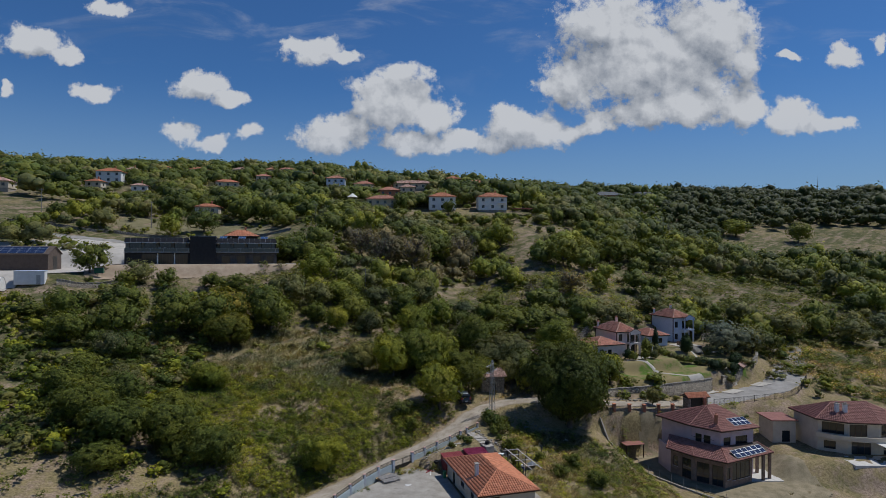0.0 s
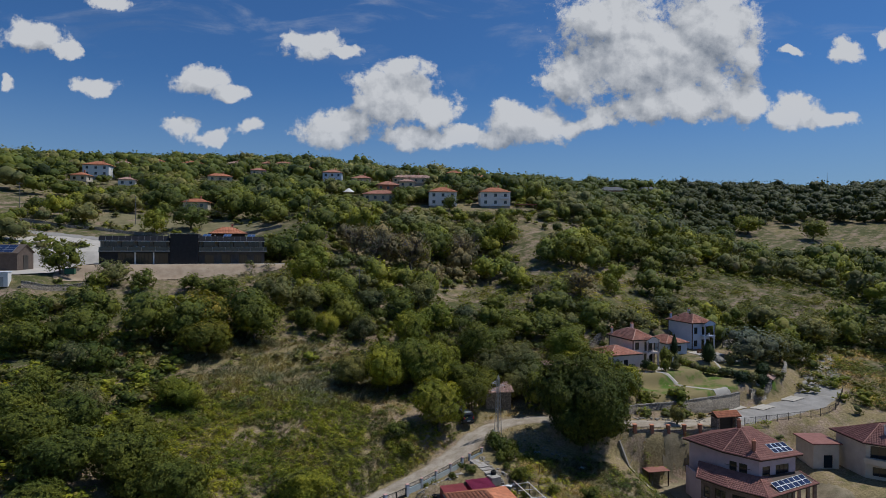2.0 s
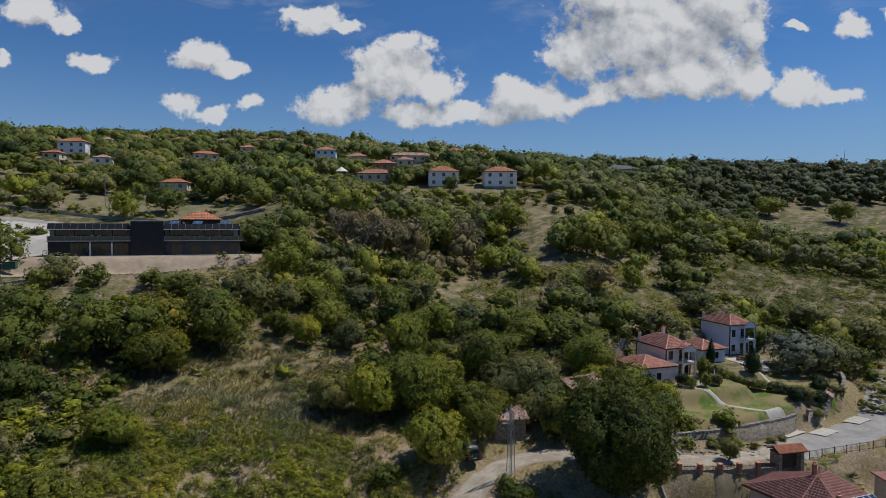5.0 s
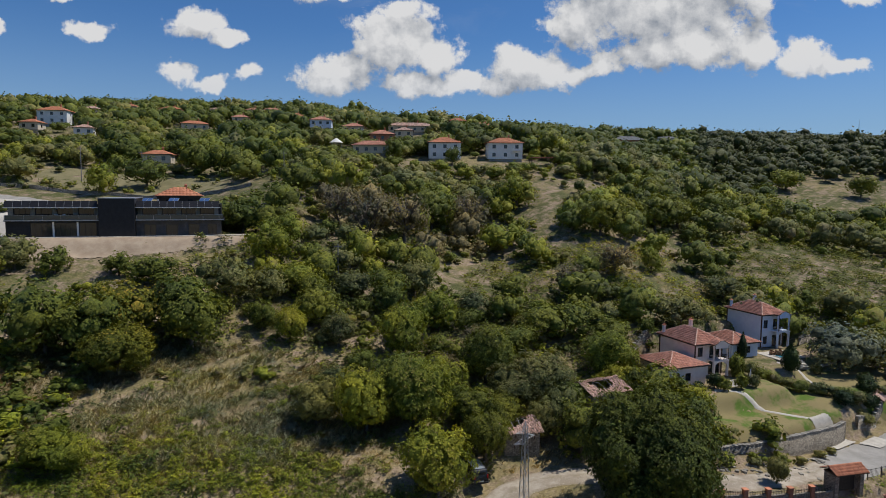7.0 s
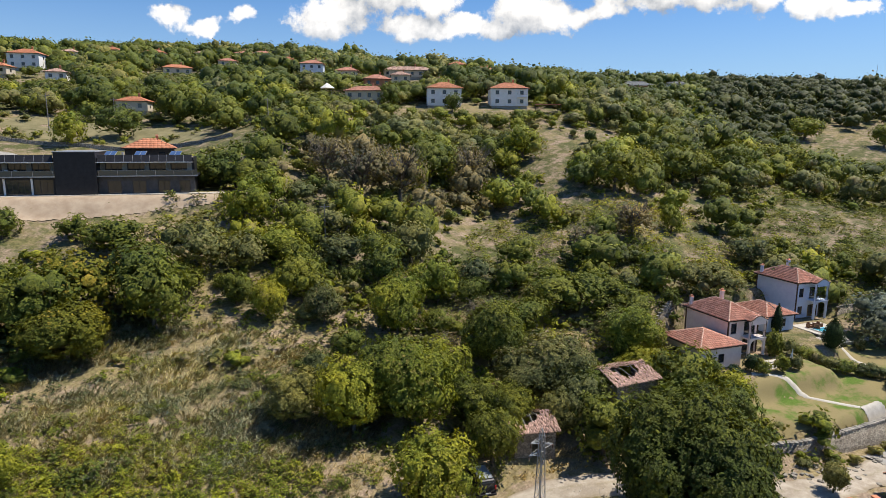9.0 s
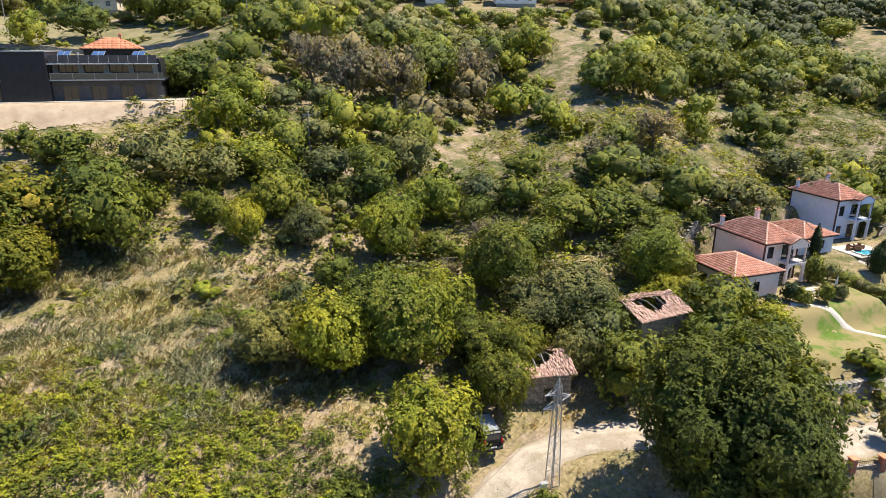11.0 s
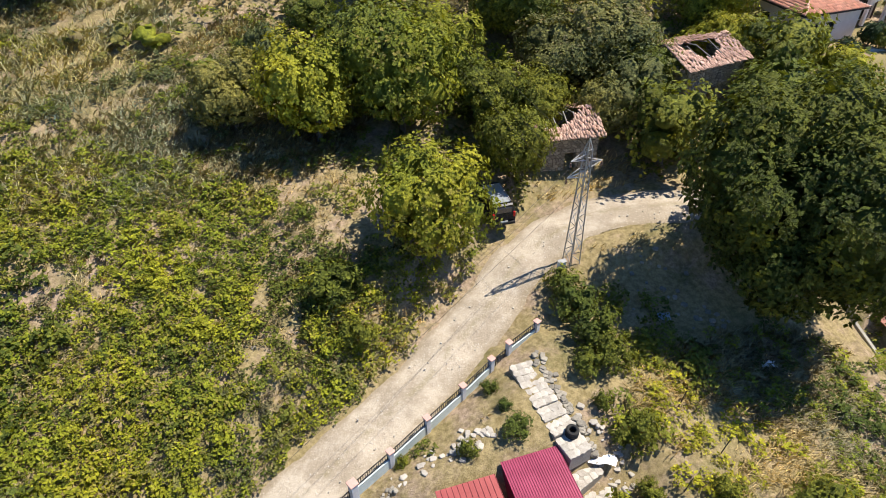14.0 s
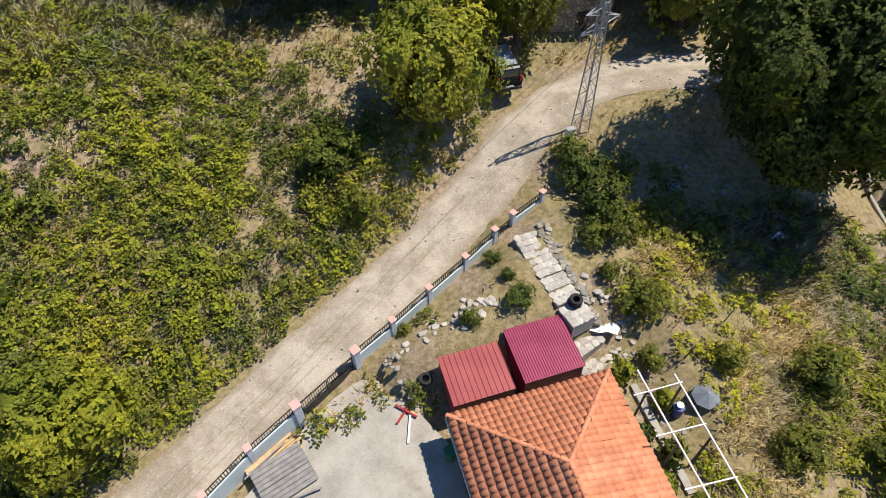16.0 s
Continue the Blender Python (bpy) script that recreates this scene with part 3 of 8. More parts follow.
def leaf_mesh(name, lv, lf, ln, hv, hf, hn, mat):
    """One mesh from leaves with four corners and insides with three."""
    me = bpy.data.meshes.new(name)
    v = np.concatenate([lv, hv]).astype(np.float32)
    me.vertices.add(len(v))
    me.vertices.foreach_set("co", v.ravel())
    loops = np.concatenate([lf.ravel(), (hf + len(lv)).ravel()]).astype(np.int32)
    total = np.r_[np.full(len(lf), 4), np.full(len(hf), 3)].astype(np.int32)
    me.loops.add(len(loops))
    me.loops.foreach_set("vertex_index", loops)
    me.polygons.add(len(total))
    me.polygons.foreach_set("loop_start", np.r_[0, np.cumsum(total)[:-1]].astype(np.int32))
    me.polygons.foreach_set("loop_total", total)
    me.polygons.foreach_set("use_smooth", np.ones(len(total), bool))
    me.materials.append(mat)
    me.update(calc_edges=True)
    me.normals_split_custom_set_from_vertices(np.concatenate([ln, hn]).astype(np.float32))
    return me


def tube(points, radii, sides=6):
    """Corners and faces of a tapered tube along some points."""
    v, f = [], []
    points = [Vector(p) for p in points]
    for i, p in enumerate(points):
        t = (points[min(i + 1, len(points) - 1)] - points[max(i - 1, 0)]).normalized()
        a = t.cross(Vector((0.3, 1, 0.1)) if abs(t.x) > 0.6 else Vector((1, 0.2, 0.1))).normalized()
        b = t.cross(a)
        for s in range(sides):
            w = 2 * math.pi * s / sides
            v.append(p + (a * math.cos(w) + b * math.sin(w)) * radii[i])
    for i in range(len(points) - 1):
        for s in range(sides):
            q = (s + 1) % sides
            f.append((i * sides + s, i * sides + q, (i + 1) * sides + q, (i + 1) * sides + s))
    return v, f


def trunk_mesh(r, tall, limbs=5, thick=0.07):
    """A tapered, slightly bent trunk with limbs, for a crown of radius 1 centred at height tall."""
    v, f = [], []

    def add(pts, rad, sides):
        a, b = tube(pts, rad, sides)
        n = len(v)
        v.extend(a)
        f.extend([tuple(i + n for i in q) for q in b])
    bend = r.normal(0, 0.06, 2)
    add([(0, 0, -0.1), (bend[0] * .4, bend[1] * .4, tall * 0.3), (bend[0], bend[1], tall * 0.62), (bend[0] * .6, bend[1] * .9, tall * 1.15)],
        [thick * 1.35, thick, thick * 0.72, thick * 0.2], 7)
    for n in range(limbs):
        w, z0 = 2 * math.pi * (n + r.uniform(0, 0.6)) / limbs, tall * r.uniform(0.35, 0.75)
        c, s, ln = math.cos(w), math.sin(w), r.uniform(0.5, 0.8)
        add([(bend[0], bend[1], z0), (bend[0] + c * ln * .5, bend[1] + s * ln * .5, z0 + ln * .45), (bend[0] + c * ln, bend[1] + s * ln, z0 + ln * .75)],
            [thick * 0.5, thick * 0.33, thick * 0.08], 5)
    return v, f


LEAF_OF = {"mid": LEAF_MID, "light": LEAF_LIGHT, "grey": LEAF_GREY, "bare": LEAF_BROWN, "dark": LEAF_DARK, "dry": LEAF_DRY, "silver": LEAF_SILVER}
TREE_LABEL = {"mid": "broad-leaved tree in full green leaf", "light": "bright yellow-green acacia tree", "grey": "grey-green elm tree with dusty leaves",
              "bare": "half-bare tree with thin grey twigs", "dark": "large dark walnut tree with a dense crown", "dry": "tree with leaves turning yellow",
              "silver": "silvery grey-leaved tree beside a garden", "shrub": "low green shrub"}
PROTO = {}
BUSHES = [(7.8, 105.6, 2.2, 1.3), (8.4, 104.0, 2.6, 1.5), (9.2, 102.2, 2.6, 1.5), (10.0, 100.4, 2.4, 1.4), (8.4, 99.8, 1.8, 1.0), (-6.6, 103.5, 3.0, 1.8), (-66, 148.5, 5, 3.2), (-56, 150.5, 4.5, 3), (-74, 145, 4.5, 3), (-5.2, 101.6, 2.4, 1.3),
          (2.7, 98.7, 1.0, 0.55), (1.4, 94.6, 1.1, 0.6), (4.0, 95.6, 1.2, 0.9), (8.9, 97.4, 1.3, 0.6), (11.0, 93.3, 1.3, 0.8), (-2.1, 94.6, 0.8, 0.5), (3.4, 97.2, 0.8, 0.5), (14.5, 93.0, 1.6, 1.0), (19.5, 92.5, 2.4, 1.6), (17.0, 88.5, 2.2, 1.4), (22.0, 88.0, 2.4, 1.7), (10.8, 96.2, 1.7, 1.0)]
# lobes, sprays, leaves in a spray, leaf length, leaf width, level of the insides
DETAIL = {"great": (26, 5200, 6, 0.052, 0.28, 2), "near": (18, 1150, 6, 0.078, 0.30, 1), "bush": (7, 190, 5, 0.15, 0.30, 1), "mid": (12, 420, 3, 0.108, 0.38, 1)}


def tree(kind, detail, x, y, tall, wide, sink=0.15):
    """A tree at a place: the first of its kind is built, the others share its meshes."""
    which = int(rng.integers(0, 3 if detail != "great" else 1))
    key = (kind, detail, which)
    z = ground_at(x, y)
    k = wide * 0.95
    m = Matrix.Translation((x, y, z - sink)) @ pose(0, 0, 0, 0, 0, float(rng.uniform(0, 360))) @ Matrix.Diagonal((k, k, tall / 1.95, 1))
    if key in PROTO:
        s = PROTO[key].scale
        return copy_thing(PROTO[key], m @ Matrix.Diagonal((1 / s.x, 1 / s.y, 1 / s.z, 1)))
    r = np.random.default_rng(abs(hash_of(kind, detail, which)))
    lobes, sprays, per, size, slim, level = DETAIL[detail]
    if kind == "bare":
        sprays = sprays // 2
    top = new("tree", None)
    top.empty_display_size = 0.2
    v, f = trunk_mesh(r, 0.95, 6 if detail == "near" else 4, 0.055)
    if kind == "bare":
        for q in range(150):
            a, b = r.uniform(0, 6.28), r.uniform(0.5, 1.0)
            e = Vector((math.cos(a) * b * .85, math.sin(a) * b * .85, r.uniform(0.9, 1.85)))
            s = Vector((e.x * .25, e.y * .25, e.z * 0.55))
            tv, tf = tube([s, (s + e) / 2 + Vector(r.normal(0, .05, 3)), e], [0.016, 0.010, 0.003], 3)
            nn = len(v)
            v.extend(tv)
            f.extend([tuple(i + nn for i in g) for g in tf])
    trunk = new("trunk", mesh_from("trunk", [tuple(p) for p in v], f, [TWIG if kind == "bare" else BARK], True))
    low = -0.75 if detail == "great" or tall < wide * 1.6 else -0.62
    parts = crown_mesh(r, lobes, sprays, per, size, slim, 0.25, 0.4 if kind == "bare" else 0.64, level, low, 0.62 if detail == "great" else 0.57, soft=0.4)
    crown = new("crown", leaf_mesh("crown", *parts, LEAF_OF[kind]))
    for p in (trunk, crown):
        p.parent = top
    tagged(top, TREE_LABEL[kind], "tree", "trees on the hillside")
    top.matrix_basis = m
    PROTO[key] = top
    return top


def hash_of(*words):
    h = 17
    for ch in "|".join(str(w) for w in words):
        h = (h * 131 + ord(ch)) % 1000003
    return h


# trees that can be told apart: x, y, height, crown radius
TREES = {
    "grey": [(-15.4, 117.6, 6, 3.4), (-16.2, 138.1, 5.8, 3), (13.8, 129.1, 7.2, 5), (10, 127, 6.5, 4), (42.5, 155.6, 7.8, 5.5), (58.8, 174.3, 5.3, 5),
             (-36.2, 146.2, 9, 5.5), (-30, 148, 7, 4.2), (-5.6, 160.1, 8.2, 4.8), (-16.8, 156.1, 5.8, 4.5), (5.2, 153.9, 5.8, 3.8), (-72.8, 148.6, 6, 4),
             (74.8, 150, 8, 5), (89.8, 162.8, 8, 6), (106.3, 160.9, 7.5, 6)],
    "mid": [(-6.2, 122.2, 9, 4.2), (3.1, 121, 6, 3.4), (6.2, 133.6, 9.2, 5), (11, 141.3, 5.5, 4.2), (17, 147.4, 7, 5.5),
            (23.6, 149.3, 6.5, 5.2), (-22.9, 151.2, 6, 3.5), (-40, 137.2, 9.5, 5.6), (-49.4, 148.3, 6, 5.4), (-42.6, 184.1, 8.8, 5.6), (-3.4, 203, 11, 6.4),
            (38.5, 198.3, 10, 6), (57.5, 214.9, 10, 6.5), (66, 221, 9, 6)],
    "mid_2": [(76, 227.1, 10, 6.4), (-10.4, 156.6, 6.8, 4), (12.9, 164.7, 5.5, 4.3), (-47.9, 92, 7, 3.5), (-86.6, 152.4, 7.5, 4.2), (-54, 127, 10, 6), (-48.5, 128, 9, 5.2),
              (-36.8, 133.4, 9.5, 5.2), (183.5, 321, 11, 7), (122, 288, 11, 8), (-87.2, 226.5, 9, 6), (-44.3, 180.5, 7.5, 5.4), (2.2, 265, 7, 3.4),
              (-17.5, 262.6, 10, 4.6), (62.3, 229.3, 10, 7), (47.1, 210.8, 9, 6), (100, 244.5, 11, 8)],
    "light": [(-9.4, 117.6, 8.4, 4.4), (-3.3, 119.4, 9.4, 4.6), (-0.8, 125.4, 7, 4.4), (-6.3, 136.7, 8.2, 3.8), (-23.6, 137.4, 6.2, 2.8), (25, 136, 7.8, 4.6), (45.9, 181.9, 6.2, 2.8), (-26.2, 152.2, 6.5, 4.6),
              (-32.3, 168.8, 7.8, 4.8), (20.6, 222.6, 9.8, 6), (102, 246, 11, 8), (-17.1, 88.8, 5.4, 3.5), (-39.6, 105.3, 5, 3.4), (-95.7, 217.8, 9, 4.6),
              (-33, 161.5, 8.8, 4.8), (157.6, 334.7, 11, 9)],
    "bare": [(24.9, 166.6, 7, 4), (36.5, 176.8, 7.5, 5.4), (-17, 182.3, 12, 6.5), (-9.2, 186.9, 13, 7), (6.4, 204.9, 13, 7), (-24, 186, 11, 6)],
    "mid_3": [(-63, 121, 7.5, 4.4), (-70, 116, 7, 4.2), (-57, 113, 5.5, 3.2), (-66, 128, 8, 4.6), (-75, 124, 8, 4.8), (-60, 104, 4.5, 2.8), (-34, 82, 4.2, 2.8), (-27, 74, 4.6, 3.2), (-42, 76, 4.4, 3.0)],
    "mid_4": [(-36.5, 84.5, 7.5, 4.6), (-30.5, 83.0, 6.6, 4.0), (-43.5, 82.5, 7.2, 4.6), (-39.5, 91.5, 5.6, 3.4), (-50, 86, 7, 4.4), (-57, 94, 6, 3.8)],
    "grey_2": [(-49, 96.5, 6.2, 3.2), (-60, 112, 6, 3.4)],
    "dry": [(-45.8, 133.8, 9, 5.4), (-43.0, 124.6, 7.5, 5.4)],
    "silver": [(68.2, 149.5, 9, 6)],
}
for kind, rows in TREES.items():
    for x, y, tall, wide in rows:
        tree(kind.split("_")[0], "near" if math.hypot(x, y - 76) < 66 else "mid", x, y, tall, wide)

# the great walnut by the road, and the walnut beside the van
tree("dark", "great", 21.8, 106.4, 15.6, 7.5)
tree("light", "near", -0.6, 108.3, 8.2, 4.3)

# bushes at the end of the yard fence and on the field
for x, y, tall, wide in BUSHES:
    tree("mid", "bush", x, y, tall, wide)

# open places: centre and radii of ellipses where no tree grows
OPEN = [((-34, 112), (27, 19)), ((-14, 106), (12, 13)), ((0, 84), (22, 18)), ((40, 104), (30, 16)), ((60, 126), (22, 14)), ((46, 141), (16, 14)), ((60, 154), (12, 9)),
        ((8, 117), (8, 7)), ((21, 124), (5, 5)), ((-66, 156), (33, 17)), ((-60, 166), (26, 14)), ((-108, 160), (34, 34)), ((-85, 205), (52, 17)), ((11, 171), (15, 14)), ((24, 197), (5, 12)), ((30, 232), (9, 22)), ((46, 243), (10, 9)), ((62, 200), (15, 7)), ((-17, 133), (4, 9)), ((-34, 133), (19, 7)), ((100, 142), (22, 20)), ((-94, 139), (17, 9)), ((-66, 219), (30, 5)), ((36, 188), (12, 9)), ((48, 176), (16, 14)),
        ((172, 300), (44, 26)), ((205, 322), (60, 30)), ((96, 196), (30, 26)), ((4, 264), (26, 10)), ((104, 408), (28, 32)), ((-95, 230), (38, 11)), ((26, 216), (7, 12)), ((62, 105), (24, 16)), ((69, 146), (13, 11))]

def free(x, y, slack=1.0):
    ok = np.ones(len(x), bool)
    for (cx, cy), (rx, ry) in OPEN:
        ok &= ((x - cx) / (rx * slack)) ** 2 + ((y - cy) / (ry * slack)) ** 2 > 1
    return ok


def sow(n, x0, x1, y0, y1, apart, taken):
    """Random places at least so far apart and off the open places."""
    out = []
    for _ in range(n):
        x, y = rng.uniform(x0, x1), rng.uniform(y0, y1)
        if abs(x) > 0.75 * (y - 10) or not free(np.array([x]), np.array([y]))[0]:
            continue
        if all((x - a) ** 2 + (y - b) ** 2 > (apart * (1.0 + 0.6 * noise.noise((x * .05, y * .05, 1)))) ** 2 for a, b in taken):
            taken.append((x, y))
            out.append((x, y))
    return out


# unit crowns for growth that nobody could count: three shapes of each size
KINDS = {"thick": (9, 210, 1, 0.155, 0.42, 1), "far": (5, 56, 1, 0.22, 0.46, 1), "scrub": (2, 34, 1, 0.40, 0.36, 1), "weed": (5, 14, 3, 0.44, 0.30, 1), "low": (4, 13, 2, 0.40, 0.36, 1), "fine": (6, 17, 3, 0.42, 0.30, 1)}
SHAPES = {}
for kind, (lobes, sprays, per, size, slim, level) in KINDS.items():
    for w in range(4):
        SHAPES[kind, w] = crown_mesh(np.random.default_rng(hash_of(kind, w)), lobes, sprays, per, size, slim, 0.0 if kind in ("weed", "low", "fine") else 0.15,
                                     0.78 if kind in ("thick", "far") else 0.7, level, -0.55, soft=0.65 if kind in ("weed", "low", "fine") else 0.5, rise=1.0 if kind in ("weed", "low", "fine") else 0.25)


def grove(name, kind, places, tall, wide, mat, label, category):
    """Many bushes, weeds or distant trees in one mesh."""
    got = [[], [], [], [], [], []]
    nl = nh = 0
    for n, ((x, y, z), t, w) in enumerate(zip(places, tall, wide)):
        s = SHAPES[kind, int(rng.integers(0, 4))]
        a = rng.uniform(0, 2 * math.pi)
        turn = np.array([[math.cos(a), math.sin(a), 0], [-math.sin(a), math.cos(a), 0], [0, 0, 1]])
        k = np.array((w * rng.uniform(0.85, 1.15), w * rng.uniform(0.85, 1.15), t / 1.9))
        got[0].append(((s[0] - (0, 0, 0.15)) * k) @ turn + (x, y, z))
        got[1].append(s[1] + nl)
        got[2].append(s[2] @ turn)
        nl += len(s[0])
        if kind not in ("weed", "low", "fine"):
            got[3].append(((s[3] - (0, 0, 0.15)) * k) @ turn + (x, y, z))
            got[4].append(s[4] + nh)
            got[5].append(s[5] @ turn)
            nh += len(s[3])
    if kind in ("weed", "low", "fine"):
        got[3], got[4], got[5] = [np.zeros((0, 3))], [np.zeros((0, 3), int)], [np.zeros((0, 3))]
    return tagged(new(name, leaf_mesh(name, *[np.concatenate(g) for g in got], mat)), label, category, kind="stuff")


def in_oval(x, y, cx, cy, rx, ry):
    return ((x - cx) / rx) ** 2 + ((y - cy) / ry) ** 2 < 1


def wild(n, x0, x1, y0, y1, cone=0.78, test=None):
    x, y = rng.uniform(x0, x1, n), rng.uniform(y0, y1, n)
    ok = np.abs(x) < cone * (y + 12) + 6
    if test is not None:
        ok &= test(x, y)
    x, y = x[ok], y[ok]
    return np.column_stack([x, y, height(x, y)])


def off_ways(x, y, gap=2.6):
    d, _ = near_line(x, y, ROAD_PTS[::2])
    ok = d > gap
    for (cx, cy), (rx, ry), turn, _, _ in PADS:
        c, s = math.cos(radians(turn)), math.sin(radians(turn))
        u, v = c * (x - cx) + s * (y - cy), -s * (x - cx) + c * (y - cy)
        ok &= (np.abs(u) > rx + 0.5) | (np.abs(v) > ry + 0.5)
    return ok & ~in_oval(x, y, 6.4, 96.2, 2.6, 5.2) & ~in_oval(x, y, 9.6, 92.5, 2.4, 3.0) & ~in_oval(x, y, -1.0, 93.4, 3.4, 1.6)


VILLAGE = [(-173, 324), (-166, 297), (-206, 412), (-210, 459), (-176, 449), (-153, 469), (-136, 490), (-125, 499), (-145, 297), (-60, 348), (-44, 346), (-27, 309), (-26, 269), (-17, 350), (-19, 330), (6, 388), (21, 408), (174, 541), (-96, 254), (-114, 395), (-92, 430), (-190, 262), (-120, 345), (0, 276), (22, 278), (34, 268), (137, 520), (-40, 274)]


def not_village(x, y):
    """Clear of the houses and the ground before them."""
    ok = free(x, y)
    for hx, hy in VILLAGE:
        ok &= np.hypot((x - hx * (hy - 4) / hy) / 9, (y - (hy - 4)) / 10) > 1
    return ok


def lowered(x, y, tall):
    """Gardens with low trees in front of the houses."""
    for hx, hy in VILLAGE:
        front = hy - y
        m = (np.abs(x - hx * y / hy) < 11) & (front > 0) & (front < 60)
        tall[m] = np.minimum(tall[m], 2.8 + 0.09 * front[m])
    return tall


# the wood on the slope: single trees near by, one thicket further up
taken = [(x, y) for rows in TREES.values() for x, y, *_ in rows]
beyond = {"mid": [], "grey": [], "light": [], "brown": [], "dark": []}
for x, y in sow(4200, -140, 170, 116, 300, 4.7, taken):
    wide = float(rng.uniform(1.5, 4.4)) * (1 + 0.35 * noise.noise((x * .06, y * .06, 5)))
    tone = noise.noise((x * .045, y * .045, 8)) + 0.5 * float(rng.uniform(-1, 1))
    if y > 152 or abs(x) > 60:
        if in_oval(x, y, -8, 190, 26, 18) and rng.random() < 0.5:
            k = "brown"
        else:
            k = "grey" if tone < -0.22 else "mid" if tone < 0.22 else "light" if tone < 0.48 else "dark"
        beyond[k].append((x, y, wide * (1.15 if y > 190 else 1.0)))
        continue
    kind = "grey" if tone < -0.25 else "mid" if tone < 0.3 else "light"
    tree("bare" if rng.random() < 0.06 else kind, "mid", x, y, wide * float(rng.uniform(1.35, 2.1)), wide)
for k, mat in (("mid", LEAF_MID), ("grey", LEAF_GREY), ("light", LEAF_LIGHT), ("brown", LEAF_BROWN), ("dark", LEAF_DARK)):
    b = np.array(beyond[k])
    b = b[(b[:, 1] < 235) | not_village(b[:, 0], b[:, 1])]
    tall = lowered(b[:, 0], b[:, 1], b[:, 2] * rng.uniform(1.6, 2.4, len(b)))
    tall = np.where((b[:, 0] < -62) & (b[:, 1] < 150), np.minimum(tall, 3.8), tall)      # low growth below the works yard
    grove("thicket", "thick", np.column_stack([b[:, :2], height(b[:, 0], b[:, 1])]), tall, np.minimum(b[:, 2] * 1.12, tall), mat,
          "thicket of small %s trees on the slope" % {"mid": "green", "grey": "dusty grey-green", "light": "yellow-green", "brown": "half-bare brown", "dark": "dark green"}[k], "woods")


# far woods up to the ridge
gx, gy = np.meshgrid(np.arange(-460, 560, 9.3), np.arange(258, 640, 9.3))
x, y = gx.ravel() + rng.normal(0, 2.4, gx.size), gy.ravel() + rng.normal(0, 2.4, gx.size)
ok = (np.abs(x) < 0.86 * (y + 12) + 6) & not_village(x, y) & (rng.random(len(x)) < 0.94)
x, y = x[ok], y[ok]
# leaves darken to the right, in place of a cloud's shadow there
tone = np.array([noise.noise((u * .02, v * .02, 3)) for u, v in zip(x, y)]) + rng.uniform(-0.45, 0.45, len(x)) + 0.5 * smooth((x - 30) / 90)
# 9.0 picks the leaves coloured as if under cloud, on the right-hand hill
tone = np.where((x > 0.40 * (y - 50)) & (y > 265), 9.0, tone)
w = rng.uniform(3.4, 6.4, len(x)) * np.where(rng.random(len(x)) < 0.07, 1.35, 1.0)
tall = w * rng.uniform(1.35, 2.0, len(x))
tall = lowered(x, y, tall)
w = np.minimum(w, tall * 0.85)
for mat, lo, hi, label in ((LEAF_GREY, -9, -0.3, "dusty grey-green"), (LEAF_MID, -0.3, 0.16, "green"), (LEAF_DARK, 0.16, 4, "dark green"), (LEAF_CLOUD_SHADE, 4, 99, "cloud-shaded dark green")):
    m = (tone >= lo) & (tone < hi)
    grove("woodland", "far", np.column_stack([x[m], y[m], height(x[m], y[m])]), tall[m], w[m], mat, "distant %s woodland covering the upper slope" % label, "woods")

# scrub between the trees
for mat, n, label in ((LEAF_MID, 1000, "dense green scrub"), (LEAF_LIGHT, 650, "yellow-green brambles and young shoots"), (LEAF_GREY, 950, "dusty grey-green scrub")):
    p = wild(n, -130, 170, 114, 268, 0.8, lambda x, y: off_ways(x, y) & free(x, y, 0.72))
    w = rng.uniform(0.8, 2.1, len(p))
    grove("scrub", "scrub", p, w * rng.uniform(1.0, 1.6, len(p)), w, mat, label + " among the trees", "scrub")
# rough growth below the field and on the near bank
for mat, n, label in ((LEAF_MID, 1150, "dense green scrub"), (LEAF_GREY, 500, "dusty bushes"), (LEAF_WEED, 500, "yellow-green bushes")):
    p = wild(n * 2 // 3, -98, -9, 78, 128, 3.0, lambda x, y: off_ways(x, y, 4.2) & ((x < -43) | (y < 80)))
    w = rng.uniform(0.7, 1.9, len(p))
    grove("scrub", "scrub", p, w * rng.uniform(0.9, 1.5, len(p)), w, mat, label + " on the lower slope", "scrub")
# undergrowth between the trees near the road
for mat, n, label in ((LEAF_WEED, 450, "light green undergrowth"), (LEAF_GREY, 750, "dusty undergrowth"), (LEAF_MID, 600, "green undergrowth")):
    p = wild(n, -48, 36, 114, 166, 3.0, lambda x, y: off_ways(x, y, 3.4) & ~in_oval(x, y, -32, 118, 22, 13) & ~in_oval(x, y, 10, 117, 5, 4) & ~in_oval(x, y, 20, 122, 5, 5))
    w = rng.uniform(0.5, 1.2, len(p))
    grove("scrub", "weed", p, w * rng.uniform(0.9, 1.6, len(p)), w, mat, label + " between trees", "scrub")


# low growth on the open slopes: zones as centre and radii, how thick, how tall, what
TERRACE = radians(44)                                   # way that the old field terraces run


def banded(u, v, along, seed, scale):
    """Patchy growth, drawn out along a direction where one is given."""
    if along is not None:
        c, q = math.cos(along), math.sin(along)
        u, v = (c * u + q * v) * 0.3, (c * v - q * u) * 1.5
    return noise.noise((u * scale, v * scale, seed)) + 0.45 * noise.noise((u * 0.5, v * 0.5, seed + 4))


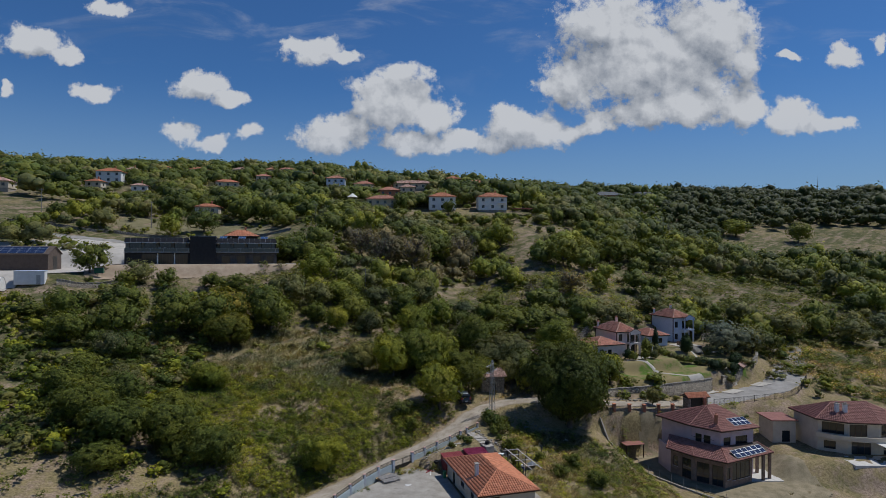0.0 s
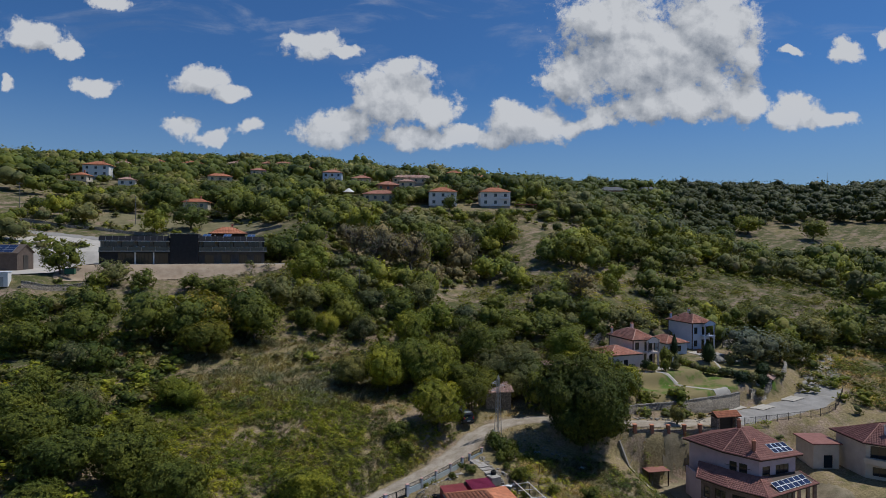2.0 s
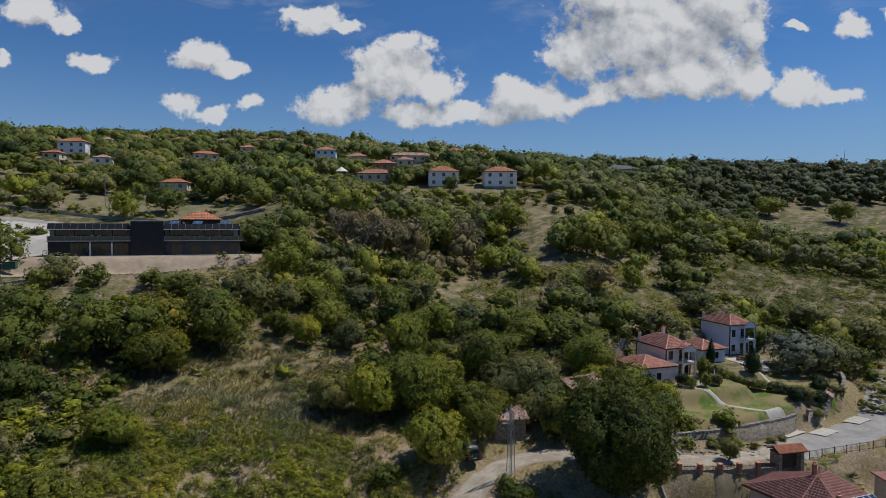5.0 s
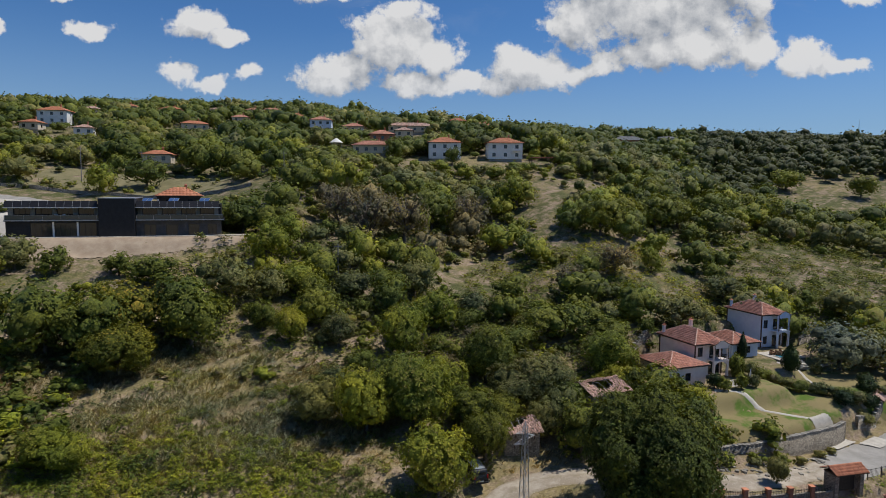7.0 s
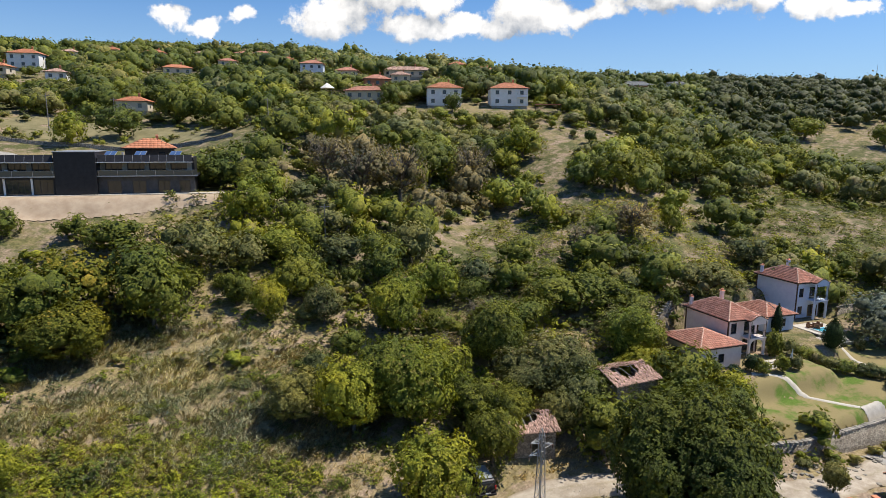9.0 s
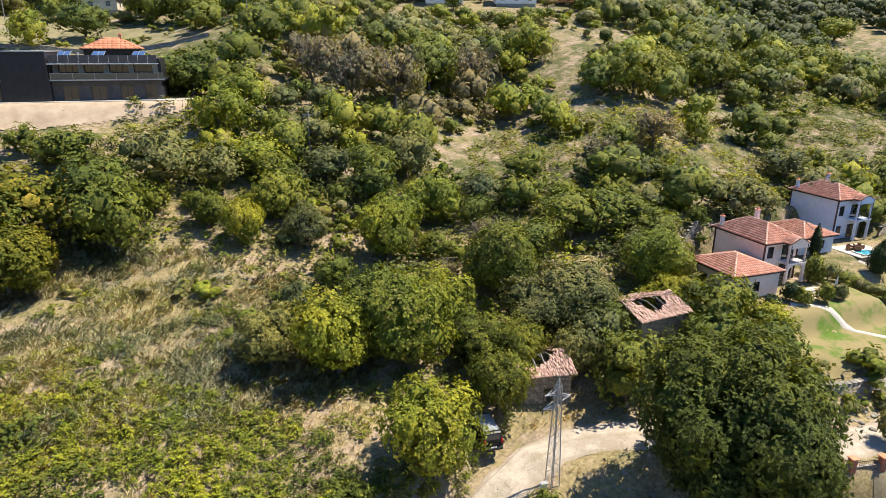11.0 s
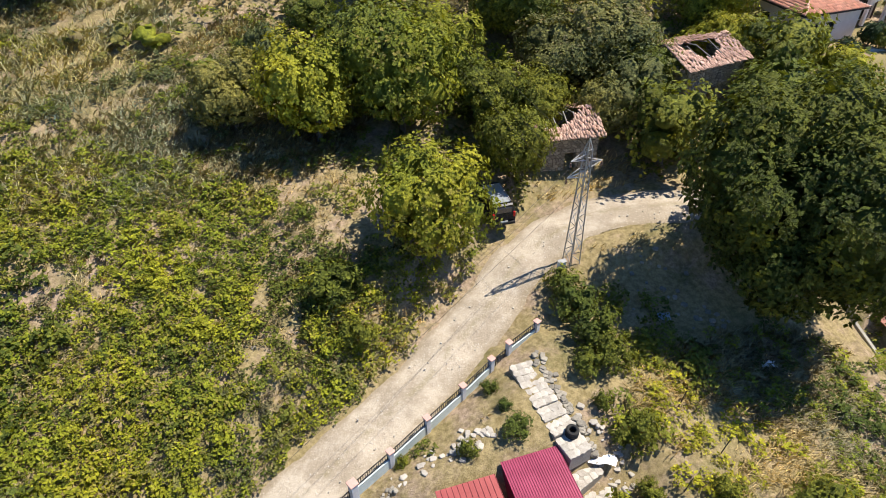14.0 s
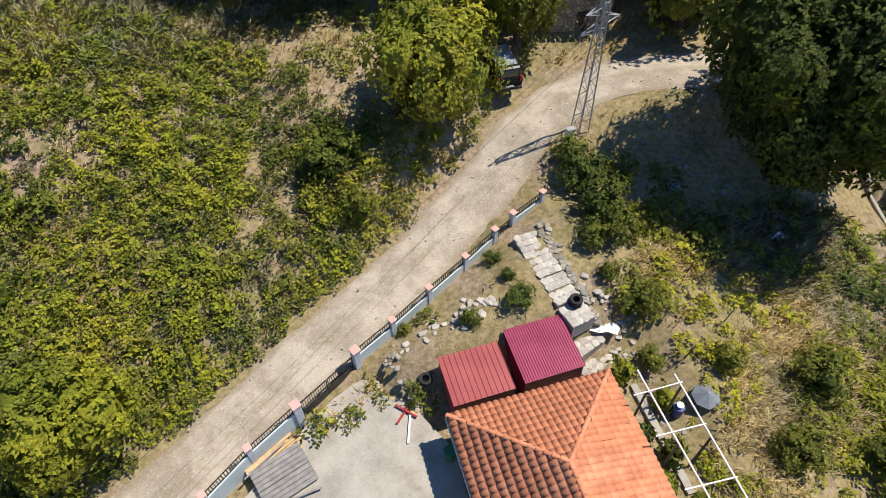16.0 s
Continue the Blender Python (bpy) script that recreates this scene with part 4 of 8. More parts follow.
def tufts(zone, per_area, tall, wide, mat, label, thin=0.0, seed=0.0, gap=2.9, along=None):
    (cx, cy), (rx, ry) = zone
    n = int(per_area * math.pi * rx * ry)
    r, a = np.sqrt(rng.uniform(0, 1, n)), rng.uniform(0, 2 * math.pi, n)
    x, y = cx + rx * r * np.cos(a), cy + ry * r * np.sin(a)
    keep = off_ways(x, y, gap)
    pat = np.array([banded(u, v, along, seed, 0.16) for u, v in zip(x, y)])
    keep &= pat > thin
    x, y = x[keep], y[keep]
    w = rng.uniform(wide[0], wide[1], len(x))
    grove("weeds", "low" if cy > 150 else "fine" if cy < 103 and cx > -30 else "weed", np.column_stack([x, y, height(x, y) - 0.05]), w * rng.uniform(tall[0], tall[1], len(x)), w, mat, label, "weeds")


def straws(zone, per_area, tall, mat, label, thin=-1.0, seed=0.0, along=None):
    """Dry grass: bent blades in bunches."""
    (cx, cy), (rx, ry) = zone
    n = int(per_area * math.pi * rx * ry)
    r, a = np.sqrt(rng.uniform(0, 1, n)), rng.uniform(0, 2 * math.pi, n)
    x, y = cx + rx * r * np.cos(a), cy + ry * r * np.sin(a)
    keep = off_ways(x, y, 2.8)
    pat = np.array([banded(u, v, along, seed, 0.13) for u, v in zip(x, y)])
    keep &= pat > thin
    x, y = np.repeat(x[keep], 7), np.repeat(y[keep], 7)
    n = len(x)
    x, y = x + rng.normal(0, 0.14, n), y + rng.normal(0, 0.14, n)
    b = np.column_stack([x, y, height(x, y) - 0.04])
    lean = np.column_stack([rng.normal(0.25, 0.4, n), rng.normal(-0.1, 0.4, n), np.ones(n)])
    lean *= (rng.uniform(tall[0], tall[1], n) / np.linalg.norm(lean, axis=1))[:, None]
    side = np.column_stack([rng.normal(0, 1, (n, 2)), np.zeros(n)])
    side *= 0.028 / (np.linalg.norm(side, axis=1)[:, None] + 1e-6)
    side *= np.where(np.cross(side, lean)[:, 2] < 0, -1.0, 1.0)[:, None]
    up = np.cross(side, lean)
    up = up / (np.linalg.norm(up, axis=1)[:, None] + 1e-9) * 0.45 + (0, 0, 0.7)
    mid = b + lean * 0.55
    tip = b + lean + np.column_stack([lean[:, 0], lean[:, 1], -0.3 * lean[:, 2]]) * 0.45
    v = np.stack([b - side, b + side, mid + side * 1.1, tip, mid - side * 1.1], 1).reshape(-1, 3)
    f = np.arange(5 * n).reshape(n, 5)
    tagged(new("dry_grass", mesh_from("dry_grass", v, f, [mat], normals=np.repeat(up / np.linalg.norm(up, axis=1)[:, None], 5, axis=0))), label, "grass", kind="stuff")


WEEDS = "yellow-green waist-high weeds on the abandoned field"
tufts(((-25, 98), (22, 16)), 3.2, (0.9, 2.0), (0.25, 0.68), LEAF_WEED, WEEDS, -0.36, 2.0)
tufts(((-25, 98), (22, 16)), 0.9, (0.8, 1.6), (0.25, 0.55), LEAF_MID, "green weeds on the abandoned field", -0.1, 17.0)
tufts(((-25, 98), (22, 16)), 0.8, (0.8, 1.5), (0.2, 0.5), LEAF_BROWN, "withered brown weeds on the abandoned field", -0.05, 19.0)
tufts(((-24, 97), (21, 15)), 0.3, (1.0, 1.6), (0.3, 0.6), LEAF_MID, "dark green weeds on the abandoned field", -0.17, 7.0)
tufts(((-30, 100), (24, 18)), 0.31, (1.0, 1.7), (0.3, 0.55), LEAF_GREY, "silvery wormwood on the abandoned field", -0.07, 11.0)
tufts(((-38, 117), (28, 11)), 1.3, (0.8, 1.4), (0.3, 0.7), LEAF_LIGHT, "green weeds in bands on the fallow terraces", 0.16, 3.0, along=TERRACE)
tufts(((-34, 124), (28, 10)), 1.0, (0.9, 1.5), (0.3, 0.7), LEAF_GREY, "dusty wormwood on the fallow terraces", -0.05, 5.0, along=TERRACE)
tufts(((-32, 126), (24, 9)), 0.5, (0.9, 1.4), (0.25, 0.55), LEAF_SILVER, "silvery wormwood on the fallow terraces", 0.1, 25.0, along=TERRACE)
tufts(((-10, 96), (10, 16)), 1.12, (1.0, 1.8), (0.3, 0.6), LEAF_MID, "green weeds along the road bank", -0.22, 6.0, 2.3)
tufts(((18, 92), (12, 12)), 0.9, (0.8, 1.5), (0.25, 0.6), LEAF_WEED, "yellow-green weeds beside the house", -0.10, 8.0)
tufts(((24, 85), (10, 11)), 1.0, (0.8, 1.5), (0.3, 0.7), LEAF_LIGHT, "bright brambles beside the house", -0.14, 9.0)
tufts(((11, 101), (5, 5)), 1.25, (1.1, 1.8), (0.4, 0.9), LEAF_MID, "green shrubs behind the fence", -0.32, 3.5)
tufts(((22, 172), (18, 20)), 0.69, (0.8, 1.3), (0.5, 1.2), LEAF_LIGHT, "bright green vines creeping over the slope", -0.17, 1.0)
tufts(((48, 180), (22, 18)), 0.56, (0.8, 1.4), (0.5, 1.2), LEAF_WEED, "low green growth on the slope", -0.12, 12.0)
tufts(((98, 196), (34, 30)), 0.50, (0.8, 1.4), (0.6, 1.5), LEAF_MID, "bright vineyard growth on the slope", -0.22, 13.0)
tufts(((80, 165), (30, 22)), 0.38, (1.0, 1.5), (0.6, 1.5), LEAF_MID, "green scrub beside the gardens", -0.17, 15.0)
tufts(((92, 142), (18, 22)), 0.5, (0.8, 1.4), (0.4, 1.2), LEAF_MID, "green scrub beside the lane", 0.0, 15.5)
tufts(((98, 140), (20, 20)), 0.5, (0.8, 1.4), (0.3, 0.8), LEAF_WEED, "yellow-green weeds in the meadow beside the lane", -0.1, 35.5)
tufts(((-46, 86), (28, 30)), 0.34, (1.0, 1.6), (0.4, 1.1), LEAF_MID, "dark green weeds on the lower slope", -0.2, 31.0)
tufts(((-9, 108), (8, 8)), 0.9, (0.8, 1.5), (0.3, 0.7), LEAF_MID, "green weeds above the bend of the road", -0.15, 41.0)
tufts(((34, 99), (7, 10)), 0.9, (0.8, 1.5), (0.3, 0.8), LEAF_WEED, "yellow-green weeds on the bank below the walnut", -0.1, 43.0)
tufts(((27, 96), (6, 7)), 0.6, (0.8, 1.5), (0.3, 0.9), LEAF_MID, "green weeds on the bank below the walnut", -0.1, 44.0)
bank = []
for n in range(30, len(ROAD_PTS) - 40):
    t = ROAD_PTS[min(n + 1, len(ROAD_PTS) - 1), :2] - ROAD_PTS[n - 1, :2]
    t /= np.linalg.norm(t)
    for _ in range(16):
        d = rng.uniform(2.5, 7.0)
        bank.append((ROAD_PTS[n, 0] - t[1] * d + rng.normal(0, .4), ROAD_PTS[n, 1] + t[0] * d + rng.normal(0, .4)))
bank = np.array(bank)
bank = bank[off_ways(bank[:, 0], bank[:, 1], 2.4) & (bank[:, 0] < 3.2)]
for k, mat, label in ((0, LEAF_MID, "green weeds"), (1, LEAF_WEED, "yellow-green weeds"), (2, LEAF_GREY, "dusty weeds")):
    b = bank[k::3]
    w = rng.uniform(0.25, 0.6, len(b))
    grove("weeds", "weed", np.column_stack([b, height(b[:, 0], b[:, 1]) - 0.05]), w * rng.uniform(1.1, 2.0, len(b)), w, mat, label + " on the bank above the road", "weeds")
tufts(((36, 92), (12, 12)), 0.35, (0.8, 1.3), (0.3, 0.8), LEAF_MID, "green weeds on the bank below the walnut", 0.0, 21.0)
tufts(((56, 113), (20, 6)), 0.35, (0.8, 1.4), (0.4, 1.0), LEAF_WEED, "green weeds on the bank below the lane", -0.1, 22.0)
tufts(((21, 90), (13, 14)), 0.8, (0.8, 1.6), (0.25, 0.65), LEAF_WEED, "yellow-green weeds in the dry grass", -0.15, 23.0)
tufts(((24, 100), (8, 6)), 0.5, (0.8, 1.5), (0.25, 0.7), LEAF_MID, "green weeds by the walnut", 0.0, 24.0)
GRASS = "tall dry straw-coloured grass"
straws(((-36, 121), (28, 14)), 3.4, (0.7, 1.4), SILVER_GRASS, "tall silvery grass bent over in tufts on the fallow terraces", -0.02, 9.0, TERRACE)
straws(((-36, 121), (30, 15)), 4.2, (0.5, 1.0), STRAW, GRASS + " on the fallow terraces", -0.1, 1.0, TERRACE)
straws(((-24, 98), (22, 16)), 1.4, (0.4, 0.9), STRAW, GRASS + " among the weeds", 0.05, 2.0)
straws(((21, 90), (13, 14)), 9.0, (0.35, 0.85), STRAW, GRASS + " beside the house", -0.22, 3.0)
straws(((-6, 98), (9, 12)), 2.6, (0.3, 0.7), STRAW, GRASS + " along the road bank", -0.05, 13.0)
straws(((30, 98), (12, 12)), 2.0, (0.3, 0.7), STRAW, GRASS + " on the bank", 0.0, 6.0)
straws(((46, 88), (16, 10)), 1.2, (0.2, 0.5), STRAW, GRASS + " below the lilac house", 0.0, 7.0)
straws(((-8, 108), (9, 9)), 2.2, (0.3, 0.7), STRAW, GRASS + " above the road", -0.1, 8.0)
straws(((12, 116), (9, 7)), 2.2, (0.3, 0.7), STRAW, GRASS + " round the ruins", 0.0, 4.0)
straws(((96, 142), (20, 20)), 2.2, (0.5, 1.0), STRAW, GRASS + " in the meadow beside the lane", -0.2, 15.0)
straws(((36, 180), (30, 22)), 0.8, (0.4, 0.8), STRAW, GRASS + " on the open slope", 0.0, 5.0)

# ---------------------------------------------------------------- building helpers
def part(name, bm, mat, parent, label=""):
    if isinstance(bm, bpy.types.Mesh):
        me = bm
    else:
        me = bpy.data.meshes.new(name)
        bm.to_mesh(me)
        bm.free()
    if not me.materials:
        me.materials.append(mat)
    ob = new(name, me)
    ob.parent = parent
    return tagged(ob, label) if label else ob


def box(bm, x0, x1, y0, y1, z0, z1, bevel=0.0, m=None):
    t = Matrix.Translation(((x0 + x1) / 2, (y0 + y1) / 2, (z0 + z1) / 2)) @ Matrix.Diagonal((x1 - x0, y1 - y0, z1 - z0, 1))
    r = bmesh.ops.create_cube(bm, size=1, matrix=t if m is None else m @ t)
    if bevel:
        ed = list({e for v in r["verts"] for e in v.link_edges})
        bmesh.ops.bevel(bm, geom=ed, offset=bevel, segments=1, affect="EDGES")
    return bm


def boxed(x0, x1, y0, y1, z0, z1, bevel=0.0, m=None):
    return box(bmesh.new(), x0, x1, y0, y1, z0, z1, bevel, m)


def rod(bm, a, b, radius, sides=8, end=None):
    """A round bar from a to b."""
    a, b = Vector(a), Vector(b)
    m = Matrix.Translation((a + b) / 2) @ (b - a).to_track_quat("Z", "Y").to_matrix().to_4x4()
    bmesh.ops.create_cone(bm, cap_ends=True, segments=sides, radius1=radius, radius2=radius if end is None else end, depth=(b - a).length, matrix=m)
    return bm


def rodded(a, b, radius, sides=8, end=None):
    return rod(bmesh.new(), a, b, radius, sides, end)


def thing(name, m, label, category, group="", kind=""):
    ob = new(name, None)
    ob.empty_display_size = 0.3
    ob.matrix_basis = m
    return tagged(ob, label, category, group, kind)


def edge_frame(p0, p1, z=0.0):
    """Along an edge of a footprint that runs anticlockwise: x along it, y inwards, z up."""
    d = Vector((p1[0] - p0[0], p1[1] - p0[1], 0))
    return Matrix.Translation((p0[0], p0[1], z)) @ pose(0, 0, 0, 0, 0, math.degrees(math.atan2(d.y, d.x))), d.length


def wall(parent, mat, p0, p1, z0, z1, openings=(), th=0.25, label="", glass=None, frame=None, name="wall", mull=1):
    """A wall with openings right through it (from, to, sill, head), each filled with a window."""
    glass, frame = glass or GLASS, frame or DARKWOOD
    m, length = edge_frame(p0, p1, z0)
    h = z1 - z0
    us = sorted({0.0, length, *(u for o in openings for u in o[:2])})
    vs = sorted({0.0, h, *(v for o in openings for v in o[2:4])})
    nu, nv = len(us) - 1, len(vs) - 1

    def solid(i, j):
        if not (0 <= i < nu and 0 <= j < nv):
            return False
        p = ((us[i] + us[i + 1]) / 2, (vs[j] + vs[j + 1]) / 2)
        return not any(o[0] < p[0] < o[1] and o[2] < p[1] < o[3] for o in openings)
    bm = bmesh.new()
    made = {}

    def corner(i, j, k):
        if (i, j, k) not in made:
            made[i, j, k] = bm.verts.new(m @ Vector((us[i], k * th, vs[j])))
        return made[i, j, k]
    for i in range(nu):
        for j in range(nv):
            if not solid(i, j):
                continue
            f = [corner(i, j, 0), corner(i + 1, j, 0), corner(i + 1, j + 1, 0), corner(i, j + 1, 0)]
            g = [corner(i, j, 1), corner(i + 1, j, 1), corner(i + 1, j + 1, 1), corner(i, j + 1, 1)]
            bm.faces.new(f)
            bm.faces.new(g[::-1])
            for (di, dj), (p, q) in {(0, -1): (0, 1), (1, 0): (1, 2), (0, 1): (2, 3), (-1, 0): (3, 0)}.items():
                if not solid(i + di, j + dj):
                    bm.faces.new((f[q], f[p], g[p], g[q]))
    w = part(name, bm, mat, parent, label)
    for o in openings:
        a, b, c, d = o[:4]
        if len(o) > 4 and o[4] == "open":
            continue
        f = bmesh.new()
        s = 0.07
        for q in ((a, b, c, c + s), (a, b, d - s, d), (a, a + s, c + s, d - s), (b - s, b, c + s, d - s)):
            box(f, q[0], q[1], 0.06, 0.14, q[2], q[3], 0, m)
        n = max(1, round((b - a) / 0.95)) if mull else 1
        for i in range(1, n):
            u = a + (b - a) * i / n
            box(f, u - s / 2, u + s / 2, 0.065, 0.135, c + s, d - s, 0, m)
        win = part("window", f, frame, parent)
        part("pane", boxed(a + s, b - s, 0.09, 0.11, c + s, d - s, 0, m), glass, win)
        if c > 0.3:
            part("sill", boxed(a - 0.06, b + 0.06, -0.06, 0.05, c - 0.05, c - 0.003, 0, m), STONE_TRIM, win)
    return w


STONE_TRIM = grainy("pale_stone_trim", (0.50, 0.47, 0.42), (0.64, 0.61, 0.56), 1.5, 20, 0.85)


def tile_pieces(pts, w, l):
    """Places of the tiles on a sloping face: its first edge is the eave. Gives (origin, across, up, normal, length) for each."""
    p = [Vector(q) for q in pts]
    u = (p[1] - p[0]).normalized()
    n = u.cross(p[-1] - p[0]).normalized()
    v = n.cross(u)
    flat = [((q - p[0]).dot(u), (q - p[0]).dot(v)) for q in p]
    lo, hi = min(a for a, _ in flat), max(a for a, _ in flat)
    cols = max(1, int((hi - lo) / w))
    out = []
    for i in range(cols):
        a = lo + (i + 0.5) * (hi - lo) / cols
        cut = []
        for (a0, b0), (a1, b1) in zip(flat, flat[1:] + flat[:1]):
            if (a0 - a) * (a1 - a) < 0:
                cut.append(b0 + (b1 - b0) * (a - a0) / (a1 - a0))
        if len(cut) < 2:
            continue
        b, top = min(cut), max(cut)
        while b < top - 0.02:
            ln = min(l, top - b)
            out.append((p[0] + u * a + v * b, u, v, n, ln))
            b += l
    return out, (hi - lo) / cols


def tile_shape(w, l, amp, segs=4):
    """One curved tile, its lower end at 0, lying on a tile below: corners and faces."""
    v, f = [], []
    for y, lift in ((-0.03, 0.022), (l, 0.0)):
        for i in range(segs + 1):
            a = i / segs
            v.append(((a - 0.5) * w, y, lift + amp * math.sin(math.pi * a) ** 0.8))
    for i in range(segs):
        f.append((i, i + 1, segs + 2 + i, segs + 1 + i))
    k = len(v)
    for i in range(segs + 1):
        a = i / segs
        v.append(((a - 0.5) * w, -0.03, amp * math.sin(math.pi * a) ** 0.8 - 0.02))
    for i in range(segs):
        f.append((k + i, k + i + 1, i + 1, i))
    return v, f


def tiled(parent, faces, mat, w=0.25, l=0.38, amp=0.07, lift=0.03, name="tiles", jitter=0.006, segs=4):
    """All tiles of some faces as one mesh."""
    vs, fs, n0 = [], [], 0
    for pts in faces:
        pieces, cw = tile_pieces(pts, w, l)
        sv, sf = tile_shape(cw, l, amp, segs)
        sv, sf = np.array(sv), np.array(sf)
        for o, u, v, n, ln in pieces:
            q = sv.copy()
            q[:, 1] *= ln / l
            q[:, 2] += lift + rng.normal(0, jitter)
            q[:, 0] += rng.normal(0, jitter)
            vs.append(np.array(o) + q[:, :1] * np.array(u) + q[:, 1:2] * np.array(v) + q[:, 2:] * np.array(n))
            fs.append(sf + n0)
            n0 += len(sv)
    ob = part(name, mesh_from(name, np.concatenate(vs), np.concatenate(fs), [mat], True), mat, parent)
    ob["kind"] = "stuff"
    return ob


def roof_slab(parent, faces, mat, thick=0.14, name="roof"):
    """The boarding under the tiles, with its edge."""
    bm = bmesh.new()
    for pts in faces:
        top = [bm.verts.new(Vector(p)) for p in pts]
        low = [bm.verts.new(Vector(p) - Vector((0, 0, thick))) for p in pts]
        bm.faces.new(top)
        bm.faces.new(low[::-1])
        for i in range(len(pts)):
            j = (i + 1) % len(pts)
            bm.faces.new((top[i], low[i], low[j], top[j]))
    return part(name, bm, mat, parent)


def ridge(parent, lines, mat, radius=0.11, piece=0.4):
    """Half-round ridge tiles, overlapping, along hips and ridges."""
    for a, b in lines:
        a, b = Vector(a), Vector(b)
        n = max(1, int((b - a).length / piece))
        vs, fs = [], []
        d = (b - a) / n
        for i in range(n):
            p = a + d * i
            v, f = tube([p - d * 0.06 + Vector((0, 0, 0.035)), p + d + Vector((0, 0, 0.0))], [radius * 1.12, radius * 0.92], 8)
            k = len(vs)
            vs += v
            fs += [tuple(q + k for q in g) for g in f]
        part("ridge_tiles", mesh_from("ridge_tiles", [tuple(v) for v in vs], fs, [mat], True), mat, parent)


def hip_faces(x0, x1, y0, y1, z, rise):
    """The four faces of a hipped roof over a rectangle, and its hips and ridge."""
    w, d = x1 - x0, y1 - y0
    if w >= d:
        a, b = Vector((x0 + d / 2, (y0 + y1) / 2, z + rise)), Vector((x1 - d / 2, (y0 + y1) / 2, z + rise))
        c = [Vector((x0, y0, z)), Vector((x1, y0, z)), Vector((x1, y1, z)), Vector((x0, y1, z))]
        faces = [[c[0], c[1], b, a], [c[1], c[2], b], [c[2], c[3], a, b], [c[3], c[0], a]]
    else:
        a, b = Vector(((x0 + x1) / 2, y0 + w / 2, z + rise)), Vector(((x0 + x1) / 2, y1 - w / 2, z + rise))
        c = [Vector((x0, y0, z)), Vector((x1, y0, z)), Vector((x1, y1, z)), Vector((x0, y1, z))]
        faces = [[c[0], c[1], a], [c[1], c[2], b, a], [c[2], c[3], b], [c[3], c[0], a, b]]
    if (a - b).length < 0.05:
        faces = [f[:3] for f in faces]
        lines = [(c[i], a) for i in range(4)]
    elif w >= d:
        lines = [(c[0], a), (c[3], a), (c[1], b), (c[2], b), (a, b)]
    else:
        lines = [(c[0], a), (c[1], a), (c[2], b), (c[3], b), (a, b)]
    return faces, lines


def hip_roof(parent, x0, x1, y0, y1, z, rise, mat, w=0.25, l=0.38, amp=0.07, board=None):
    faces, lines = hip_faces(x0, x1, y0, y1, z, rise)
    r = roof_slab(parent, faces, board or DARKWOOD)
    tiled(r, faces, mat, w, l, amp)
    ridge(r, lines, TILE_OLD if mat is TILE_ROSE else mat)
    # gutter along the eaves
    g = bmesh.new()
    for a, b in (((x0, y0), (x1, y0)), ((x1, y0), (x1, y1)), ((x1, y1), (x0, y1)), ((x0, y1), (x0, y0))):
        rod(g, (*a, z - 0.09), (*b, z - 0.09), 0.065, 6)
    part("gutter", g, DARKMETAL, r)
    return r


def walls_of(parent, mat, x0, x1, y0, y1, z0, z1, south=(), east=(), north=(), west=(), th=0.25, frame=None, glass=None):
    c = [(x0, y0), (x1, y0), (x1, y1), (x0, y1)]
    t = th
    wall(parent, mat, c[0], c[1], z0, z1, south, th, frame=frame, glass=glass)
    wall(parent, mat, (x1, y0 + t), (x1, y1 - t), z0, z1, [(a - t, b - t, *r) for a, b, *r in east], th, frame=frame, glass=glass)
    wall(parent, mat, c[2], c[3], z0, z1, north, th, frame=frame, glass=glass)
    wall(parent, mat, (x0, y1 - t), (x0, y0 + t), z0, z1, [(a - t, b - t, *r) for a, b, *r in west], th, frame=frame, glass=glass)
    part("floor_slab", boxed(x0 + t, x1 - t, y0 + t, y1 - t, z0 - 0.6, z0 + 0.02), CONCRETE, parent)


def chimney(parent, x, y, z0, z1, mat, s=0.22, cap=None):
    c = part("chimney", boxed(x - s, x + s, y - s, y + s, z0, z1, 0.015), mat, parent)
    part("chimney_cap", boxed(x - s * 1.35, x + s * 1.35, y - s * 1.35, y + s * 1.35, z1 + 0.002, z1 + 0.09, 0.02), cap or TILE_ROSE, c)
    bm = bmesh.new()
    for q in (-0.5, 0.5):
        rod(bm, (x + s * q, y, z1 + 0.09), (x + s * q, y, z1 + 0.32), s * 0.4, 8)
    part("flue_pot", bm, cap or TILE_ROSE, c)


def solar_array(parent, m, cols, rows, w, h, tilt_name="solar_panel"):
    """Framed panels side by side on a sloping face."""
    for i in range(cols):
        for j in range(rows):
            f = bmesh.new()
            x0, y0 = i * w, j * h
            for q in ((x0, x0 + w, y0, y0 + 0.04), (x0, x0 + w, y0 + h - 0.04, y0 + h), (x0, x0 + 0.04, y0 + 0.04, y0 + h - 0.04), (x0 + w - 0.04, x0 + w, y0 + 0.04, y0 + h - 0.04)):
                box(f, *q, 0, 0.05, 0, m)
            p = part("solar_panel", f, STEEL, parent)
            part("cell_sheet", boxed(x0 + 0.04, x0 + w - 0.04, y0 + 0.04, y0 + h - 0.04, 0.01, 0.035, 0, m), PANEL, p)


def face_frame(a, b, c):
    """On a sloping face: x along its eave a to b, y up the slope, z out of it."""
    a, b, c = Vector(a), Vector(b), Vector(c)
    u = (b - a).normalized()
    n = u.cross(c - a).normalized()
    v = n.cross(u)
    return Matrix((u, v, n)).transposed().to_4x4() @ Matrix.Identity(4), a, u, v, n


